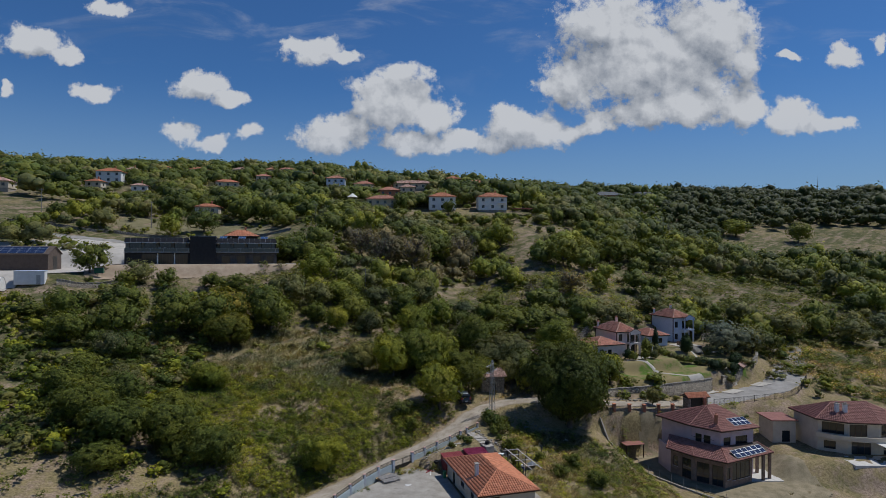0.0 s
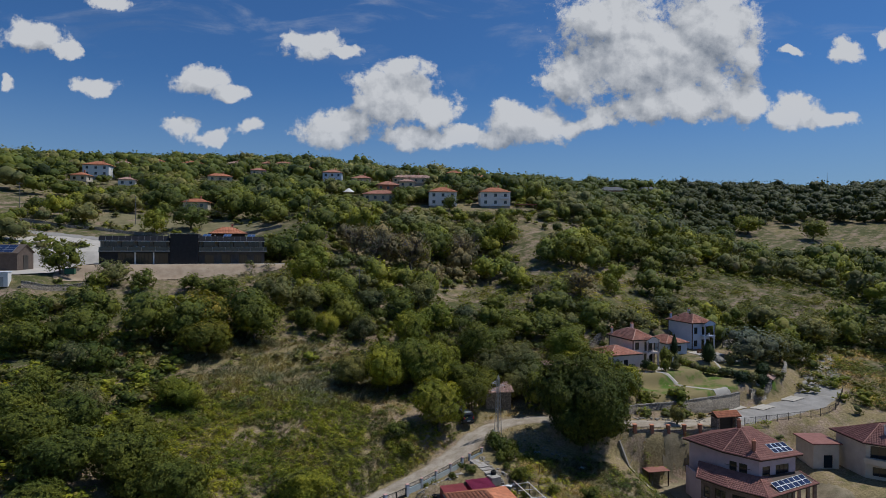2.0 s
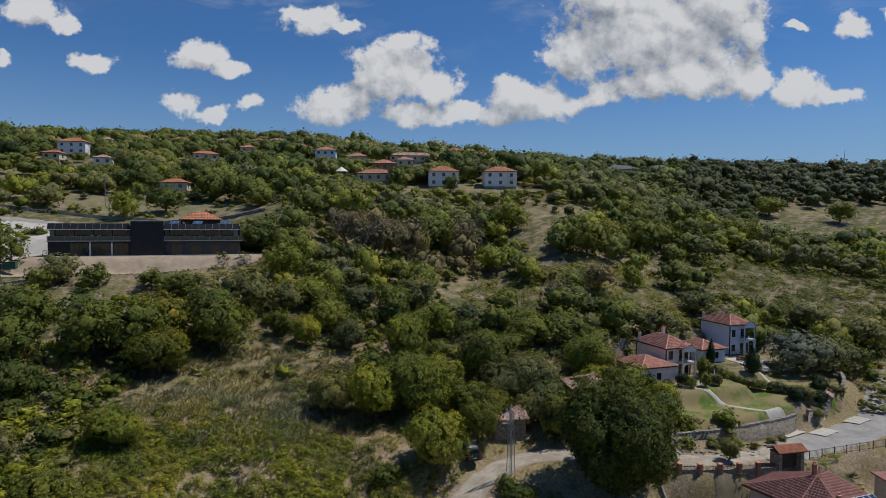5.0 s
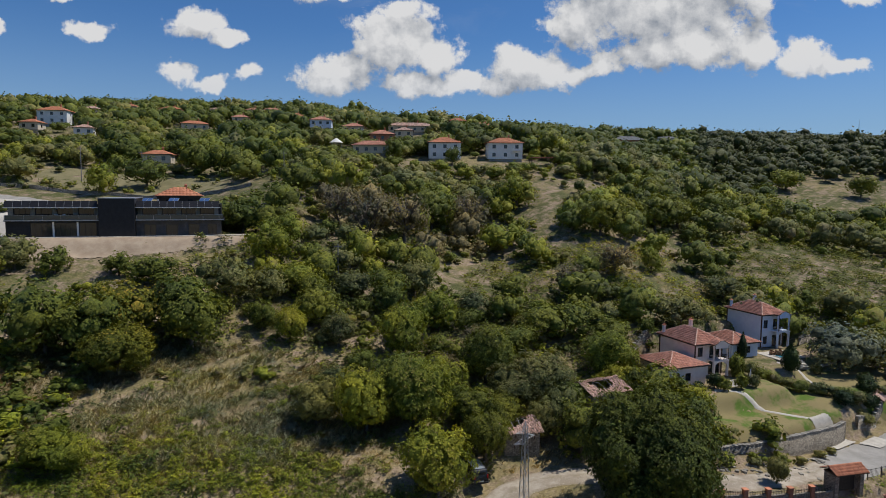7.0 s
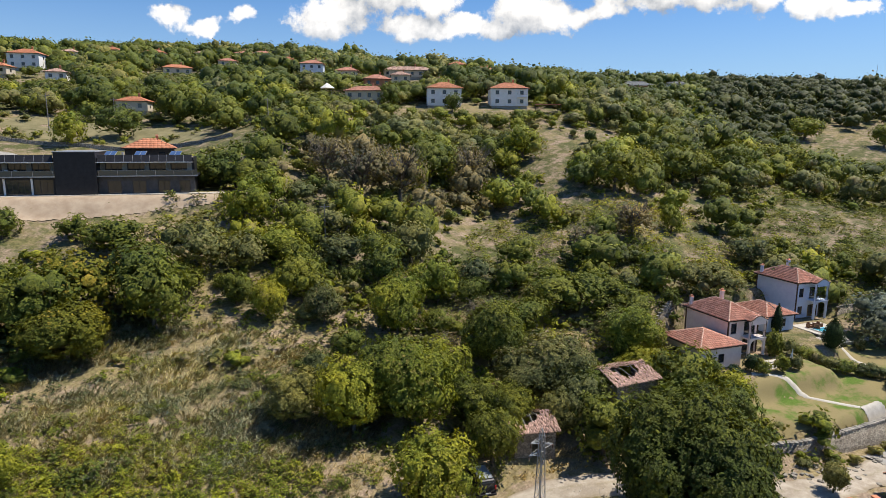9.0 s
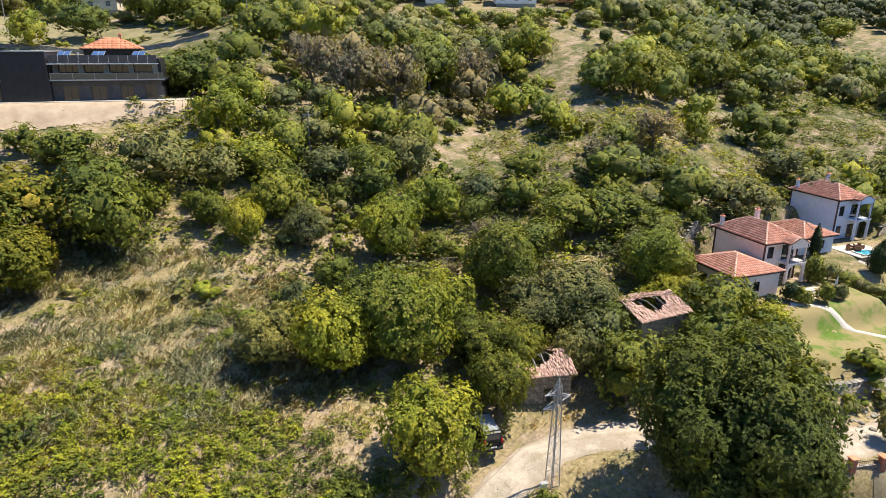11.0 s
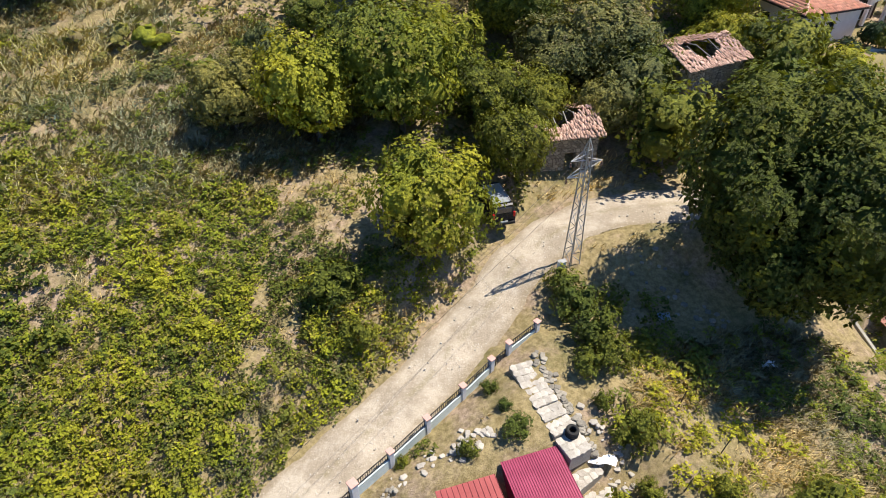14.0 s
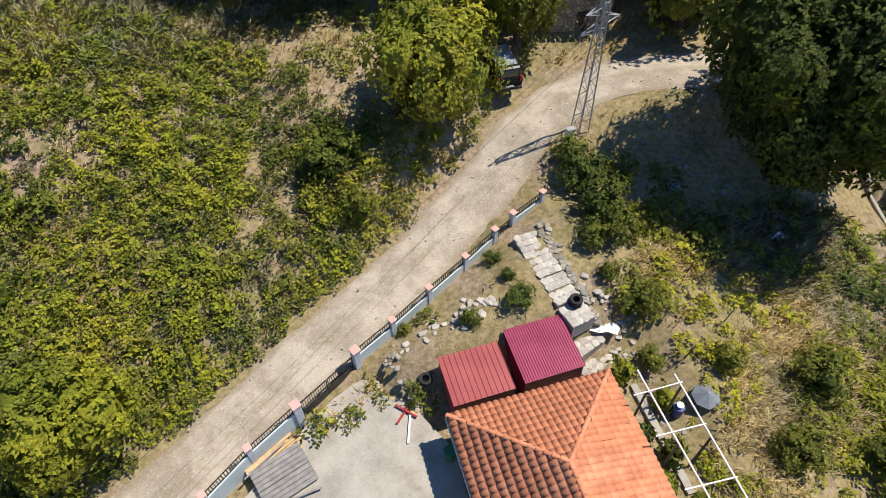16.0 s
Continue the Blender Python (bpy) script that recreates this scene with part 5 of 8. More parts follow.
def on_face(a, b, c, du, dv, out=0.12):
    r, o, u, v, n = face_frame(a, b, c)
    return Matrix.Translation(o + u * du + v * dv + n * out) @ r

# ---------------------------------------------------------------- the house below the road
def cottage():
    h = thing("house", pose(0.2, 89.3, 5.2, 0, 0, 16.8), "small cream house under an orange clay tile roof", "house")
    # local: x 0..8.26 along the north eave, y negative to the south
    x0, x1, y0, y1 = 0.0, 8.26, -14.4, 0.0
    walls_of(h, STUCCO, x0 + .45, x1 - .45, y0 + .45, y1 - .45, 0, 2.33, south=[(1.2, 2.6, 0.9, 2.0)], west=[(2.5, 3.4, 0.0, 2.05), (6, 7.4, 0.9, 2.0), (10, 11.2, 0.9, 2.0)], east=[(3, 4.2, 0.9, 2.0)])
    faces, lines = hip_faces(x0, x1, y0, y1, 2.4, 1.55)
    roof = roof_slab(h, faces, DARKWOOD)
    ridge(roof, lines, TILE, 0.12, 0.36)
    part("gutter", rodded((x1 + .05, y0, 2.33), (x1 + .05, y1, 2.33), 0.07), STEEL, roof)
    part("gutter", rodded((x0 - .05, y0, 2.33), (x0 - .05, y1, 2.33), 0.07), STEEL, roof)
    part("path_slab", boxed(x1 - .35, x1 + .75, y0, y1 + .3, -0.3, 0.9), CONCRETE, h)
    c = part("chimney", boxed(1.5, 1.95, -9.4, -8.95, 2.6, 4.6, 0.02), WHITE, h, "white rendered chimney")
    part("chimney_cap", boxed(1.42, 2.03, -9.48, -8.87, 4.603, 4.68, 0.02), CONCRETE, c)
    return h, roof, faces


house, house_roof, house_faces = cottage()


def shed(label, corner, turn, w, d, tall, mat, rib):
    """A metal shed with a ribbed, slightly sloping roof."""
    s = thing("shed", pose(corner[0], corner[1], tall[0], 0, 0, turn), label, "shed", "metal sheds")
    h0, h1 = tall[1], tall[2]
    for nm, b in (("wall", (0.06, 0.10, 0.06, d - 0.06)), ("wall", (w - 0.10, w - 0.06, 0.06, d - 0.06)), ("wall", (0.10, w - 0.10, d - 0.10, d - 0.06)), ("wall", (0.10, w - 0.10, 0.06, 0.10))):
        part(nm, boxed(*b, -0.3, h0 - 0.06), mat, s)
    # sheet with standing ribs running down the slope
    a = math.atan2(h1 - h0, d)
    m = Matrix.Translation((0, 0, h0)) @ Matrix.Rotation(a, 4, "X")
    r = part("roof", boxed(0, w, 0, math.hypot(d, h1 - h0), 0, 0.03, 0, m), mat, s)
    n = int(w / rib)
    for i in range(n + 1):
        x = i * w / n
        part("rib", boxed(max(0, x - 0.022), min(w, x + 0.022), 0, math.hypot(d, h1 - h0), 0.031, 0.062, 0.008, m), mat, r)
    return s


RED_SHEET = grainy("red_sheet_metal", (0.25, 0.050, 0.052), (0.33, 0.078, 0.076), 0.8, 15, 0.45, 0.2, bump=0.002)
PURPLE_SHEET = grainy("burgundy_sheet_metal", (0.22, 0.025, 0.065), (0.30, 0.045, 0.095), 0.8, 15, 0.38, 0.2, bump=0.002)
shed("low shed with a red ribbed sheet-metal roof", (0.53, 89.95), 18.0, 3.2, 2.7, (5.2, 1.95, 2.12), RED_SHEET, 0.27)
shed("low shed with a burgundy corrugated metal roof", (4.02, 91.1), 18.2, 3.25, 3.1, (5.4, 1.9, 2.1), PURPLE_SHEET, 0.135)

# concrete yard


def slab_from(name, outline, top, thick, mat, label, category, kind="structure"):
    bm = bmesh.new()
    a = [bm.verts.new((x, y, top)) for x, y in outline]
    b = [bm.verts.new((x, y, top - thick)) for x, y in outline]
    area = sum(p[0] * q[1] - q[0] * p[1] for p, q in zip(outline, outline[1:] + outline[:1]))
    if area < 0:
        a, b = a[::-1], b[::-1]
    bm.faces.new(a)
    bm.faces.new(b[::-1])
    for i in range(len(a)):
        j = (i + 1) % len(a)
        bm.faces.new((a[i], b[i], b[j], a[j]))
    ob = part(name, bm, mat, None)
    return tagged(ob, label, category, kind=kind)


slab_from("kerb", [(9.75, 92.1), (10.1, 92.2), (11.75, 86.6), (11.4, 86.5)], 5.4, 0.6, CONCRETE, "concrete strip along the house wall", "kerb")
slab_from("yard", YARD, 5.27, 0.5, CONCRETE, "stained brushed concrete yard behind the gate", "yard")

# roadside fence: pale blue wall, posts with pink caps, iron pickets
FENCE_BLUE = grainy("pale_blue_fence_paint", (0.40, 0.47, 0.48), (0.53, 0.60, 0.60), 1.2, 18, 0.85, dirt=(0.33, 0.35, 0.33))
POST_PAINT = grainy("grey_post_paint", (0.44, 0.46, 0.50), (0.58, 0.60, 0.64), 1.5, 18, 0.85)
CAP_PINK = grainy("pink_cap", (0.46, 0.27, 0.23), (0.60, 0.38, 0.33), 2, 18, 0.85)
POSTS = [(5.8, 102.8, 9.0), (4.0, 101.4, 8.65), (2.9, 100.3, 8.45), (1.2, 98.6, 8.1), (-0.8, 96.6, 7.85), (-2.7, 94.7, 7.55), (-4.5, 92.95, 7.4),
         (-7.1, 90.0, 7.25), (-9.05, 88.0, 6.95), (-10.75, 85.95, 6.6), (-12.3, 83.0, 6.35), (-13.85, 80.0, 6.1), (-15.4, 77.0, 5.8)]


def fence_post(x, y, top, base, s):
    p = thing("gate_post" if s > 0.17 else "fence_post", pose(x, y, base, 0, 0, 42), "painted post with a pink capstone by the dirt road", "post", "fence posts")
    h = top - base
    part("shaft", boxed(-s, s, -s, s, -0.3, h - 0.08, 0.02), POST_PAINT, p)
    bm = bmesh.new()
    box(bm, -s - .05, s + .05, -s - .05, s + .05, h - 0.08, h, 0.02)
    part("cap", bm, CAP_PINK, p)


def fence_panel(a, b):
    """A length of low wall with a picket rail between two posts."""
    (xa, ya, za), (xb, yb, zb) = a, b
    d = Vector((xb - xa, yb - ya, 0))
    ln = d.length
    base = min(ground_at(xa, ya), ground_at(xb, yb)) - 0.5
    f = thing("fence", pose(xa, ya, base, 0, 0, math.degrees(math.atan2(d.y, d.x))), "low pale blue wall topped with dark iron pickets", "fence", "fence panels")
    ta, tb = za - base - 0.62, zb - base - 0.62

    def slanted(u0, u1, y0, y1, lo, hi):
        bm = box(bmesh.new(), u0, u1, y0, y1, 0, 1)
        for v in bm.verts:
            t = ta + (tb - ta) * v.co.x / ln
            v.co.z = (lo if v.co.z < 0.5 else hi) + t
        return bm
    bm = box(bmesh.new(), 0.16, ln - 0.16, -0.09, 0.09, 0, 1)
    for v in bm.verts:
        v.co.z = -0.6 if v.co.z < 0.5 else ta + (tb - ta) * v.co.x / ln
    part("wall", bm, FENCE_BLUE, f)
    part("rail", slanted(0.16, ln - 0.16, -0.02, 0.02, 0.50, 0.54), DARKMETAL, f)
    part("rail", slanted(0.16, ln - 0.16, -0.02, 0.02, 0.06, 0.10), DARKMETAL, f)
    n = int((ln - 0.4) / 0.14)
    for i in range(n):
        u = 0.22 + i * (ln - 0.44) / max(1, n - 1)
        part("picket", slanted(u - 0.018, u + 0.018, -0.012, 0.012, 0.004, 0.58), DARKMETAL, f)


for n, (x, y, t) in enumerate(POSTS):
    fence_post(x, y, t, ground_at(x, y) - 0.1, 0.2 if n in (6, 7) else 0.15)
for n, (a, b) in enumerate(zip(POSTS, POSTS[1:])):
    if n not in (1, 6):
        fence_panel(a, b)


def iron_gate(a, b, leaves_n, label):
    (xa, ya, za), (xb, yb, zb) = a, b
    d = Vector((xb - xa, yb - ya, 0))
    ln, z = d.length, min(za, zb) - 1.75
    g = thing("gate", pose(xa, ya, z, 0, 0, math.degrees(math.atan2(d.y, d.x))), label, "gate")
    w = (ln - 0.5) / leaves_n
    for k in range(leaves_n):
        u0 = 0.25 + k * w + 0.02
        u1 = u0 + w - 0.04
        bm = bmesh.new()
        for q in ((u0, u1, 0.1, 0.15), (u0, u1, 0.6, 0.64), (u0, u1, 1.42, 1.47), (u0, u0 + 0.05, 0.1, 1.47), (u1 - 0.05, u1, 0.1, 1.47)):
            box(bm, q[0], q[1], -0.025, 0.025, q[2], q[3])
        leaf = part("gate_leaf", bm, DARKMETAL, g)
        n = int((u1 - u0) / 0.13)
        for i in range(1, n):
            u = u0 + (u1 - u0) * i / n
            part("bar", boxed(u - 0.012, u + 0.012, -0.012, 0.012, 0.15, 1.55), DARKMETAL, leaf)
        part("kick_plate", boxed(u0 + 0.05, u1 - 0.05, -0.01, 0.01, 0.152, 0.598), DARKMETAL, leaf)


iron_gate(POSTS[6], POSTS[7], 2, "closed dark iron double gate to the yard")
iron_gate(POSTS[1], POSTS[2], 1, "narrow dark iron garden gate by the road")


# ---------------------------------------------------------------- lattice tower and its cables
def lattice_tower():
    x, y, z = 8.65, 108.2, ground_at(8.65, 108.2)
    t = thing("power_pylon", pose(x, y, z, 0, 0, 28), "grey steel lattice power pylon beside the road", "pylon")
    top = 18.5 - z
    def corner(i, h):
        s = 0.40 - 0.23 * min(h / (top * 0.93), 1)
        return Vector(((-1, 1, 1, -1)[i] * s, (-1, -1, 1, 1)[i] * s, h))
    for i in range(4):
        part("leg", rodded(corner(i, -0.4), corner(i, top * 0.93), 0.042, 4), STEEL, t)
    n = 11
    for k in range(n):
        h0, h1 = top * 0.93 * k / n + 0.1, top * 0.93 * (k + 1) / n + 0.1 - (0.1 if k == n - 1 else 0)
        for i in range(4):
            j = (i + 1) % 4
            a, b = (corner(i, h0), corner(j, h1)) if k % 2 else (corner(j, h0), corner(i, h1))
            part("brace", rodded(a, b, 0.026, 4), STEEL, t)
        if k in (4, 8, 10):
            for i in range(4):
                part("brace", rodded(corner(i, h1), corner((i + 1) % 4, h1), 0.018, 4), STEEL, t)
    bm = bmesh.new()
    for i in range(4):
        rod(bm, corner(i, top * 0.93), (0, 0, top), 0.035, 4)
    part("peak", bm, STEEL, t)
    tips = []
    for h, s, ln in ((0.74, -1, 1.35), (0.80, 1, 1.2), (0.86, -1, 1.2)):
        e = Vector((s * ln, 0, top * h + 0.12))
        bm = bmesh.new()
        for i in ((0, 3) if s < 0 else (1, 2)):
            rod(bm, corner(i, top * h), e, 0.03, 4)
            rod(bm, corner(i, top * h + 0.45), e, 0.025, 4)
        arm = part("cross_arm", bm, STEEL, t)
        ins = bmesh.new()
        for q in range(3):
            rod(ins, e - Vector((0, 0, 0.12 + q * 0.11)), e - Vector((0, 0, 0.2 + q * 0.11)), 0.07, 8, 0.045)
        part("insulator", ins, PORCELAIN, arm, "brown porcelain insulator")
        tips.append(t.matrix_basis @ (e - Vector((0, 0, 0.45))))
    m = thing("meter_box", pose(7.75, 106.9, ground_at(7.75, 106.9), 0, 0, 20), "pale grey electricity meter box on a post", "meter box")
    part("post", rodded((0, 0, -0.3), (0, 0, 0.9), 0.05), STEEL, m)
    part("cabinet", boxed(-0.25, 0.25, -0.15, 0.15, 0.7, 1.4, 0.02), WHITE, m)
    part("door", boxed(-0.21, 0.21, -0.17, -0.152, 0.74, 1.36, 0.01), WHITE, m)
    part("hood", boxed(-0.28, 0.28, -0.2, 0.18, 1.402, 1.44, 0.01), STEEL, m)
    return tips


PORCELAIN = grainy("brown_porcelain", (0.10, 0.05, 0.03), (0.17, 0.09, 0.06), 3, 20, 0.25, spec=0.6)


def cable(a, b, sag, name="power_cable", label="sagging bare power cable", radius=0.009):
    n = 24
    a, b = Vector(a), Vector(b)
    pts = []
    for i in range(n + 1):
        s = i / n
        p = a.lerp(b, s)
        p.z -= sag * 4 * s * (1 - s)
        pts.append(p)
    v, f = tube(pts, [radius] * (n + 1), 5)
    tagged(new(name, mesh_from(name, [tuple(q) for q in v], f, [DARKMETAL], True)), label + " across the slope", "cable", "power cables")


tips = lattice_tower()
for n, tip in enumerate(tips):
    cable(tip, (-52 + n * 1.6, 36 - n * 1.2, 14.0), 1.3)
    cable(tip, (-20.5 + n * 0.5, 160.2, 31.0), 1.6)


def pole(x, y, tall, label="weathered wooden utility pole on the slope", arm=True, lean=0.0):
    z = ground_at(x, y)
    p = thing("utility_pole", pose(x, y, z, lean, lean * 0.5, 20), label, "pole", "utility poles")
    part("shaft", rodded((0, 0, -0.4), (0, 0, tall), 0.14, 8, 0.09), GREYWOOD, p)
    if arm:
        a = part("cross_arm", boxed(-0.8, 0.8, -0.05, 0.05, tall - 0.5, tall - 0.38), GREYWOOD, p)
        for u in (-0.7, 0, 0.7):
            part("insulator", rodded((u, 0, tall - 0.38), (u, 0, tall - 0.2), 0.05, 8, 0.035), PORCELAIN, a)


pole(-20.0, 160.2, 7.5)
pole(-107, 228, 10)
pole(-91, 232, 9.5)
pole(-44, 215, 8)
pole(-150, 232, 9)

# ---------------------------------------------------------------- the two villas
TERRACOTTA = TILE_ROSE


def villa(name_label, origin, z, turn, mat, eave, wing, trim=None):
    """Two storeys under a hipped roof, a bay with a curved gable and balcony, and a low wing."""
    v = thing("villa", pose(origin[0], origin[1], z, 0, 0, turn), name_label, "house", "villas")
    x0, x1, y0, y1 = 2.75, 7.95, 3.85, 12.05
    half = eave * 0.5
    walls_of(v, mat, x0, x1, y0, y1, 0, eave, south=[(0.5, 1.5, half + 0.5, half + 2.0), (0.5, 1.5, 0.6, 2.0), (2.7, 4.9, 0.05, 2.15), (2.8, 4.8, half + 0.15, half + 2.1)],
             east=[(2, 3.2, half + 0.7, half + 2.0), (5, 6.2, half + 0.7, half + 2.0), (3, 4.4, 0.7, 2.0)], west=[], north=[(1, 2.2, half + 0.7, half + 2)])
    roof = hip_roof(v, 2.3, 8.4, 3.4, 12.5, eave, 1.75, TERRACOTTA)
    # timber corner posts and bands
    for x, y in ((x0 - .03, y0 - .03), (x1 + .03, y0 - .03), (x0 - .03, y1 + .03)):
        part("corner_timber", boxed(x - .08, x + .08, y - .08, y + .08, 0, eave - 0.15), DARKWOOD, v)
    # bay in front: columns, balcony floor, parapet, loggia and curved gable
    bx0, bx1, by = 5.15, 8.05, 2.35
    for x in (bx0 + .14, bx1 - .14):
        part("column", boxed(x - .16, x + .16, by, by + .32, 0, half - 0.1, 0.02), mat, v)
        part("pilaster", boxed(x - .14, x + .14, by, by + .28, half + 0.12, eave - 0.1, 0.02), mat, v)
        part("corner_timber", boxed(x - .05, x + .05, by - .045, by - .003, half + 0.12, eave - 0.1), DARKWOOD, v)
    bm = bmesh.new()
    n, r = 12, (bx1 - bx0 - .6) / 2
    for i in range(n):                                     # arch over the porch
        a0, a1 = math.pi * i / n, math.pi * (i + 1) / n
        c = (bx0 + bx1) / 2
        box(bm, c + r * math.cos(a1), c + r * math.cos(a0), by + .02, by + .26, half - 0.85 + 0.7 * (math.sin(a0) + math.sin(a1)) / 2, half - 0.1)
    part("arch", bm, mat, v)
    part("balcony_floor", boxed(bx0 - .06, bx1 + .06, by - .08, y0 - .004, half - 0.1, half + 0.12, 0.02), mat, v)
    bal = part("balcony_rail", boxed(bx0 + .28, bx1 - .28, by + .06, by + .12, half + 0.95, half + 1.0), DARKMETAL, v)
    for i in range(15):
        x = bx0 + .34 + i * (bx1 - bx0 - .68) / 14
        part("baluster", boxed(x - .012, x + .012, by + .08, by + .104, half + 0.122, half + 0.95), DARKMETAL, bal)
    bm = bmesh.new()
    prof = []
    for i in range(17):
        s = i / 16
        prof.append((bx0 - .1 + s * (bx1 - bx0 + .2), eave - 0.1 + 0.12 + 0.62 * (0.5 - 0.5 * math.cos(2 * math.pi * s)) ** 0.8))
    top = [bm.verts.new((x, by - .02, q)) for x, q in prof]
    low = [bm.verts.new((x, by - .02, eave - 0.55)) for x, q in prof]
    topb = [bm.verts.new((x, by + .26, q)) for x, q in prof]
    lowb = [bm.verts.new((x, by + .26, eave - 0.55)) for x, q in prof]
    for i in range(16):
        bm.faces.new((low[i], low[i + 1], top[i + 1], top[i]))
        bm.faces.new((lowb[i + 1], lowb[i], topb[i], topb[i + 1]))
        bm.faces.new((top[i], top[i + 1], topb[i + 1], topb[i]))
        bm.faces.new((lowb[i], lowb[i + 1], low[i + 1], low[i]))
    bm.faces.new((low[0], top[0], topb[0], lowb[0]))
    bm.faces.new((top[16], low[16], lowb[16], topb[16]))
    part("gable", bm, mat, v)
    vs, fs = tube([(x, by - .05, q + .03) for x, q in prof], [0.06] * 17, 6)
    part("gable_band", mesh_from("gable_band", [tuple(p) for p in vs], fs, [DARKWOOD]), DARKWOOD, v)
    # tiles over the bay, running back into the main roof
    c, zt = (bx0 + bx1) / 2, eave + 0.62
    bay = [[Vector((bx0 - .15, 5.6, eave + .05)), Vector((bx0 - .15, by, eave + .05)), Vector((c, by, zt)), Vector((c, 5.6, zt))],
           [Vector((bx1 + .15, by, eave + .05)), Vector((bx1 + .15, 5.6, eave + .05)), Vector((c, 5.6, zt)), Vector((c, by, zt))]]
    br = roof_slab(v, bay, DARKWOOD)
    tiled(br, bay, TERRACOTTA)
    chimney(v, 6.6, 9.4, eave + 0.8, eave + 2.6, mat, 0.24)
    chimney(v, 2.9, 11.4, eave + 0.1, eave + 1.5, mat, 0.2)
    # low wing
    wx0, wx1, wy0, wy1, wz = wing
    walls_of(v, mat, wx0 + .4, wx1 - .4, wy0 + .4, wy1 - .4, 0 if wz > 2.5 else -1, wz, south=[(1.0, 2.0, 0.7, 1.9), (3.0, 4.0, 0.7, 1.9)], west=[(2, 3, 0.7, 1.9)], east=[(1, 2, 0.6, 1.9)])
    hip_roof(v, wx0, wx1, wy0, wy1, wz, 1.35, TERRACOTTA)
    return v


villa("pale rose villa with dark timbers and clay tile roofs", (37.9, 135.2), 14.0, 20, PINKISH, 5.1, (-5.4, 2.2, 0.0, 7.9, 2.95))
villa("pale blue villa with a balcony and clay tile roofs", (57.1, 152.8), 14.3, 20, PALE_BLUE, 6.1, (-8.6, -2.2, -0.9, 7.0, 1.8 + 0.75))



POOL = grainy("pool_water", (0.06, 0.38, 0.52), (0.09, 0.48, 0.62), 2, 8, 0.08, spec=0.6)
pool = thing("pool", pose(58.4, 149.6, 14.37, 0, 0, 20), "small turquoise pool set in a stone terrace", "pool")
part("rim", boxed(-0.2, 2.6, -0.2, 1.9, -0.01, 0.1, 0.03), STONE_TRIM, pool)
part("water", boxed(0, 2.4, 0, 1.7, 0.05, 0.112), POOL, pool)
WICKER = grainy("brown_wicker", (0.15, 0.075, 0.04), (0.26, 0.14, 0.075), 8, 60, 0.8)


def garden_chair(x, y, z, turn):
    c = thing("garden_chair", pose(x, y, z, 0, 0, turn), "brown wicker armchair on the pool terrace", "chair", "terrace chairs")
    part("seat", boxed(-.32, .32, -.32, .32, 0.2, 0.42, 0.05), WICKER, c)
    part("backrest", boxed(-.32, .32, .26, .36, 0.43, 0.85, 0.04), WICKER, c)
    for x in (-.36, .36):
        part("armrest", boxed(x - .05, x + .05, -.3, .34, 0.0, 0.6, 0.03), WICKER, c)


for n, (x, y) in enumerate(((57.9, 152.2), (58.9, 152.5), (59.9, 152.9), (58.6, 151.4))):
    garden_chair(x, y, 14.352, 20 + 40 * n)
SAIL = grainy("cream_canvas", (0.66, 0.64, 0.58), (0.78, 0.76, 0.70), 2, 30, 0.9)
par = thing("parasol", pose(45.6, 135.3, 14.05, 0, 3, 0), "closed cream parasol on the terrace", "parasol")
part("pole", rodded((0, 0, 0), (0, 0, 2.6), 0.03), STEEL, par)
part("canopy", rodded((0, 0, 0.9), (0, 0, 2.5), 0.2, 10, 0.04), SAIL, par)
part("base", rodded((0, 0, 0), (0, 0, 0.08), 0.3, 16), CONCRETE, par)

# ---------------------------------------------------------------- gardens
def lawn_material():
    def build(k):
        p = place(k)
        a, f = k.noise(p, 0.28, 5, 0.6), k.noise(p, 9, 4, 0.7)
        c = k.mix(k.ramp(f, 0.3, 0.7), (0.075, 0.125, 0.022), (0.12, 0.185, 0.035))
        c = k.mix(k.ramp(a, 0.35, 0.52), c, k.mix(f, (0.20, 0.165, 0.075), (0.29, 0.235, 0.115)))
        return bsdf(k, c, 0.95, 0, f, 0.04, 0.1)
    return material("mown_lawn", build)


LAWN = lawn_material()
PAVE = grainy("pale_paving", (0.40, 0.365, 0.31), (0.54, 0.50, 0.43), 1.2, 14, 0.9, dirt=(0.40, 0.36, 0.30))


def draped(name, outline, mat, lift, label, category, step=0.8):
    """A sheet laid over the ground inside an outline."""
    o = np.array(outline)
    x, y = np.meshgrid(np.arange(o[:, 0].min(), o[:, 0].max() + step, step), np.arange(o[:, 1].min(), o[:, 1].max() + step, step))
    shape = x.shape
    x, y = x.ravel(), y.ravel()
    within = inside(x, y, outline)
    i = np.arange(len(x)).reshape(shape)
    f = np.column_stack([i[:-1, :-1].ravel(), i[:-1, 1:].ravel(), i[1:, 1:].ravel(), i[1:, :-1].ravel()])
    f = f[within[f].sum(1) >= 2]
    return tagged(new(name, mesh_from(name, np.column_stack([x, y, height(x, y) + lift]), f, [mat], True)), label, category, kind="structure")


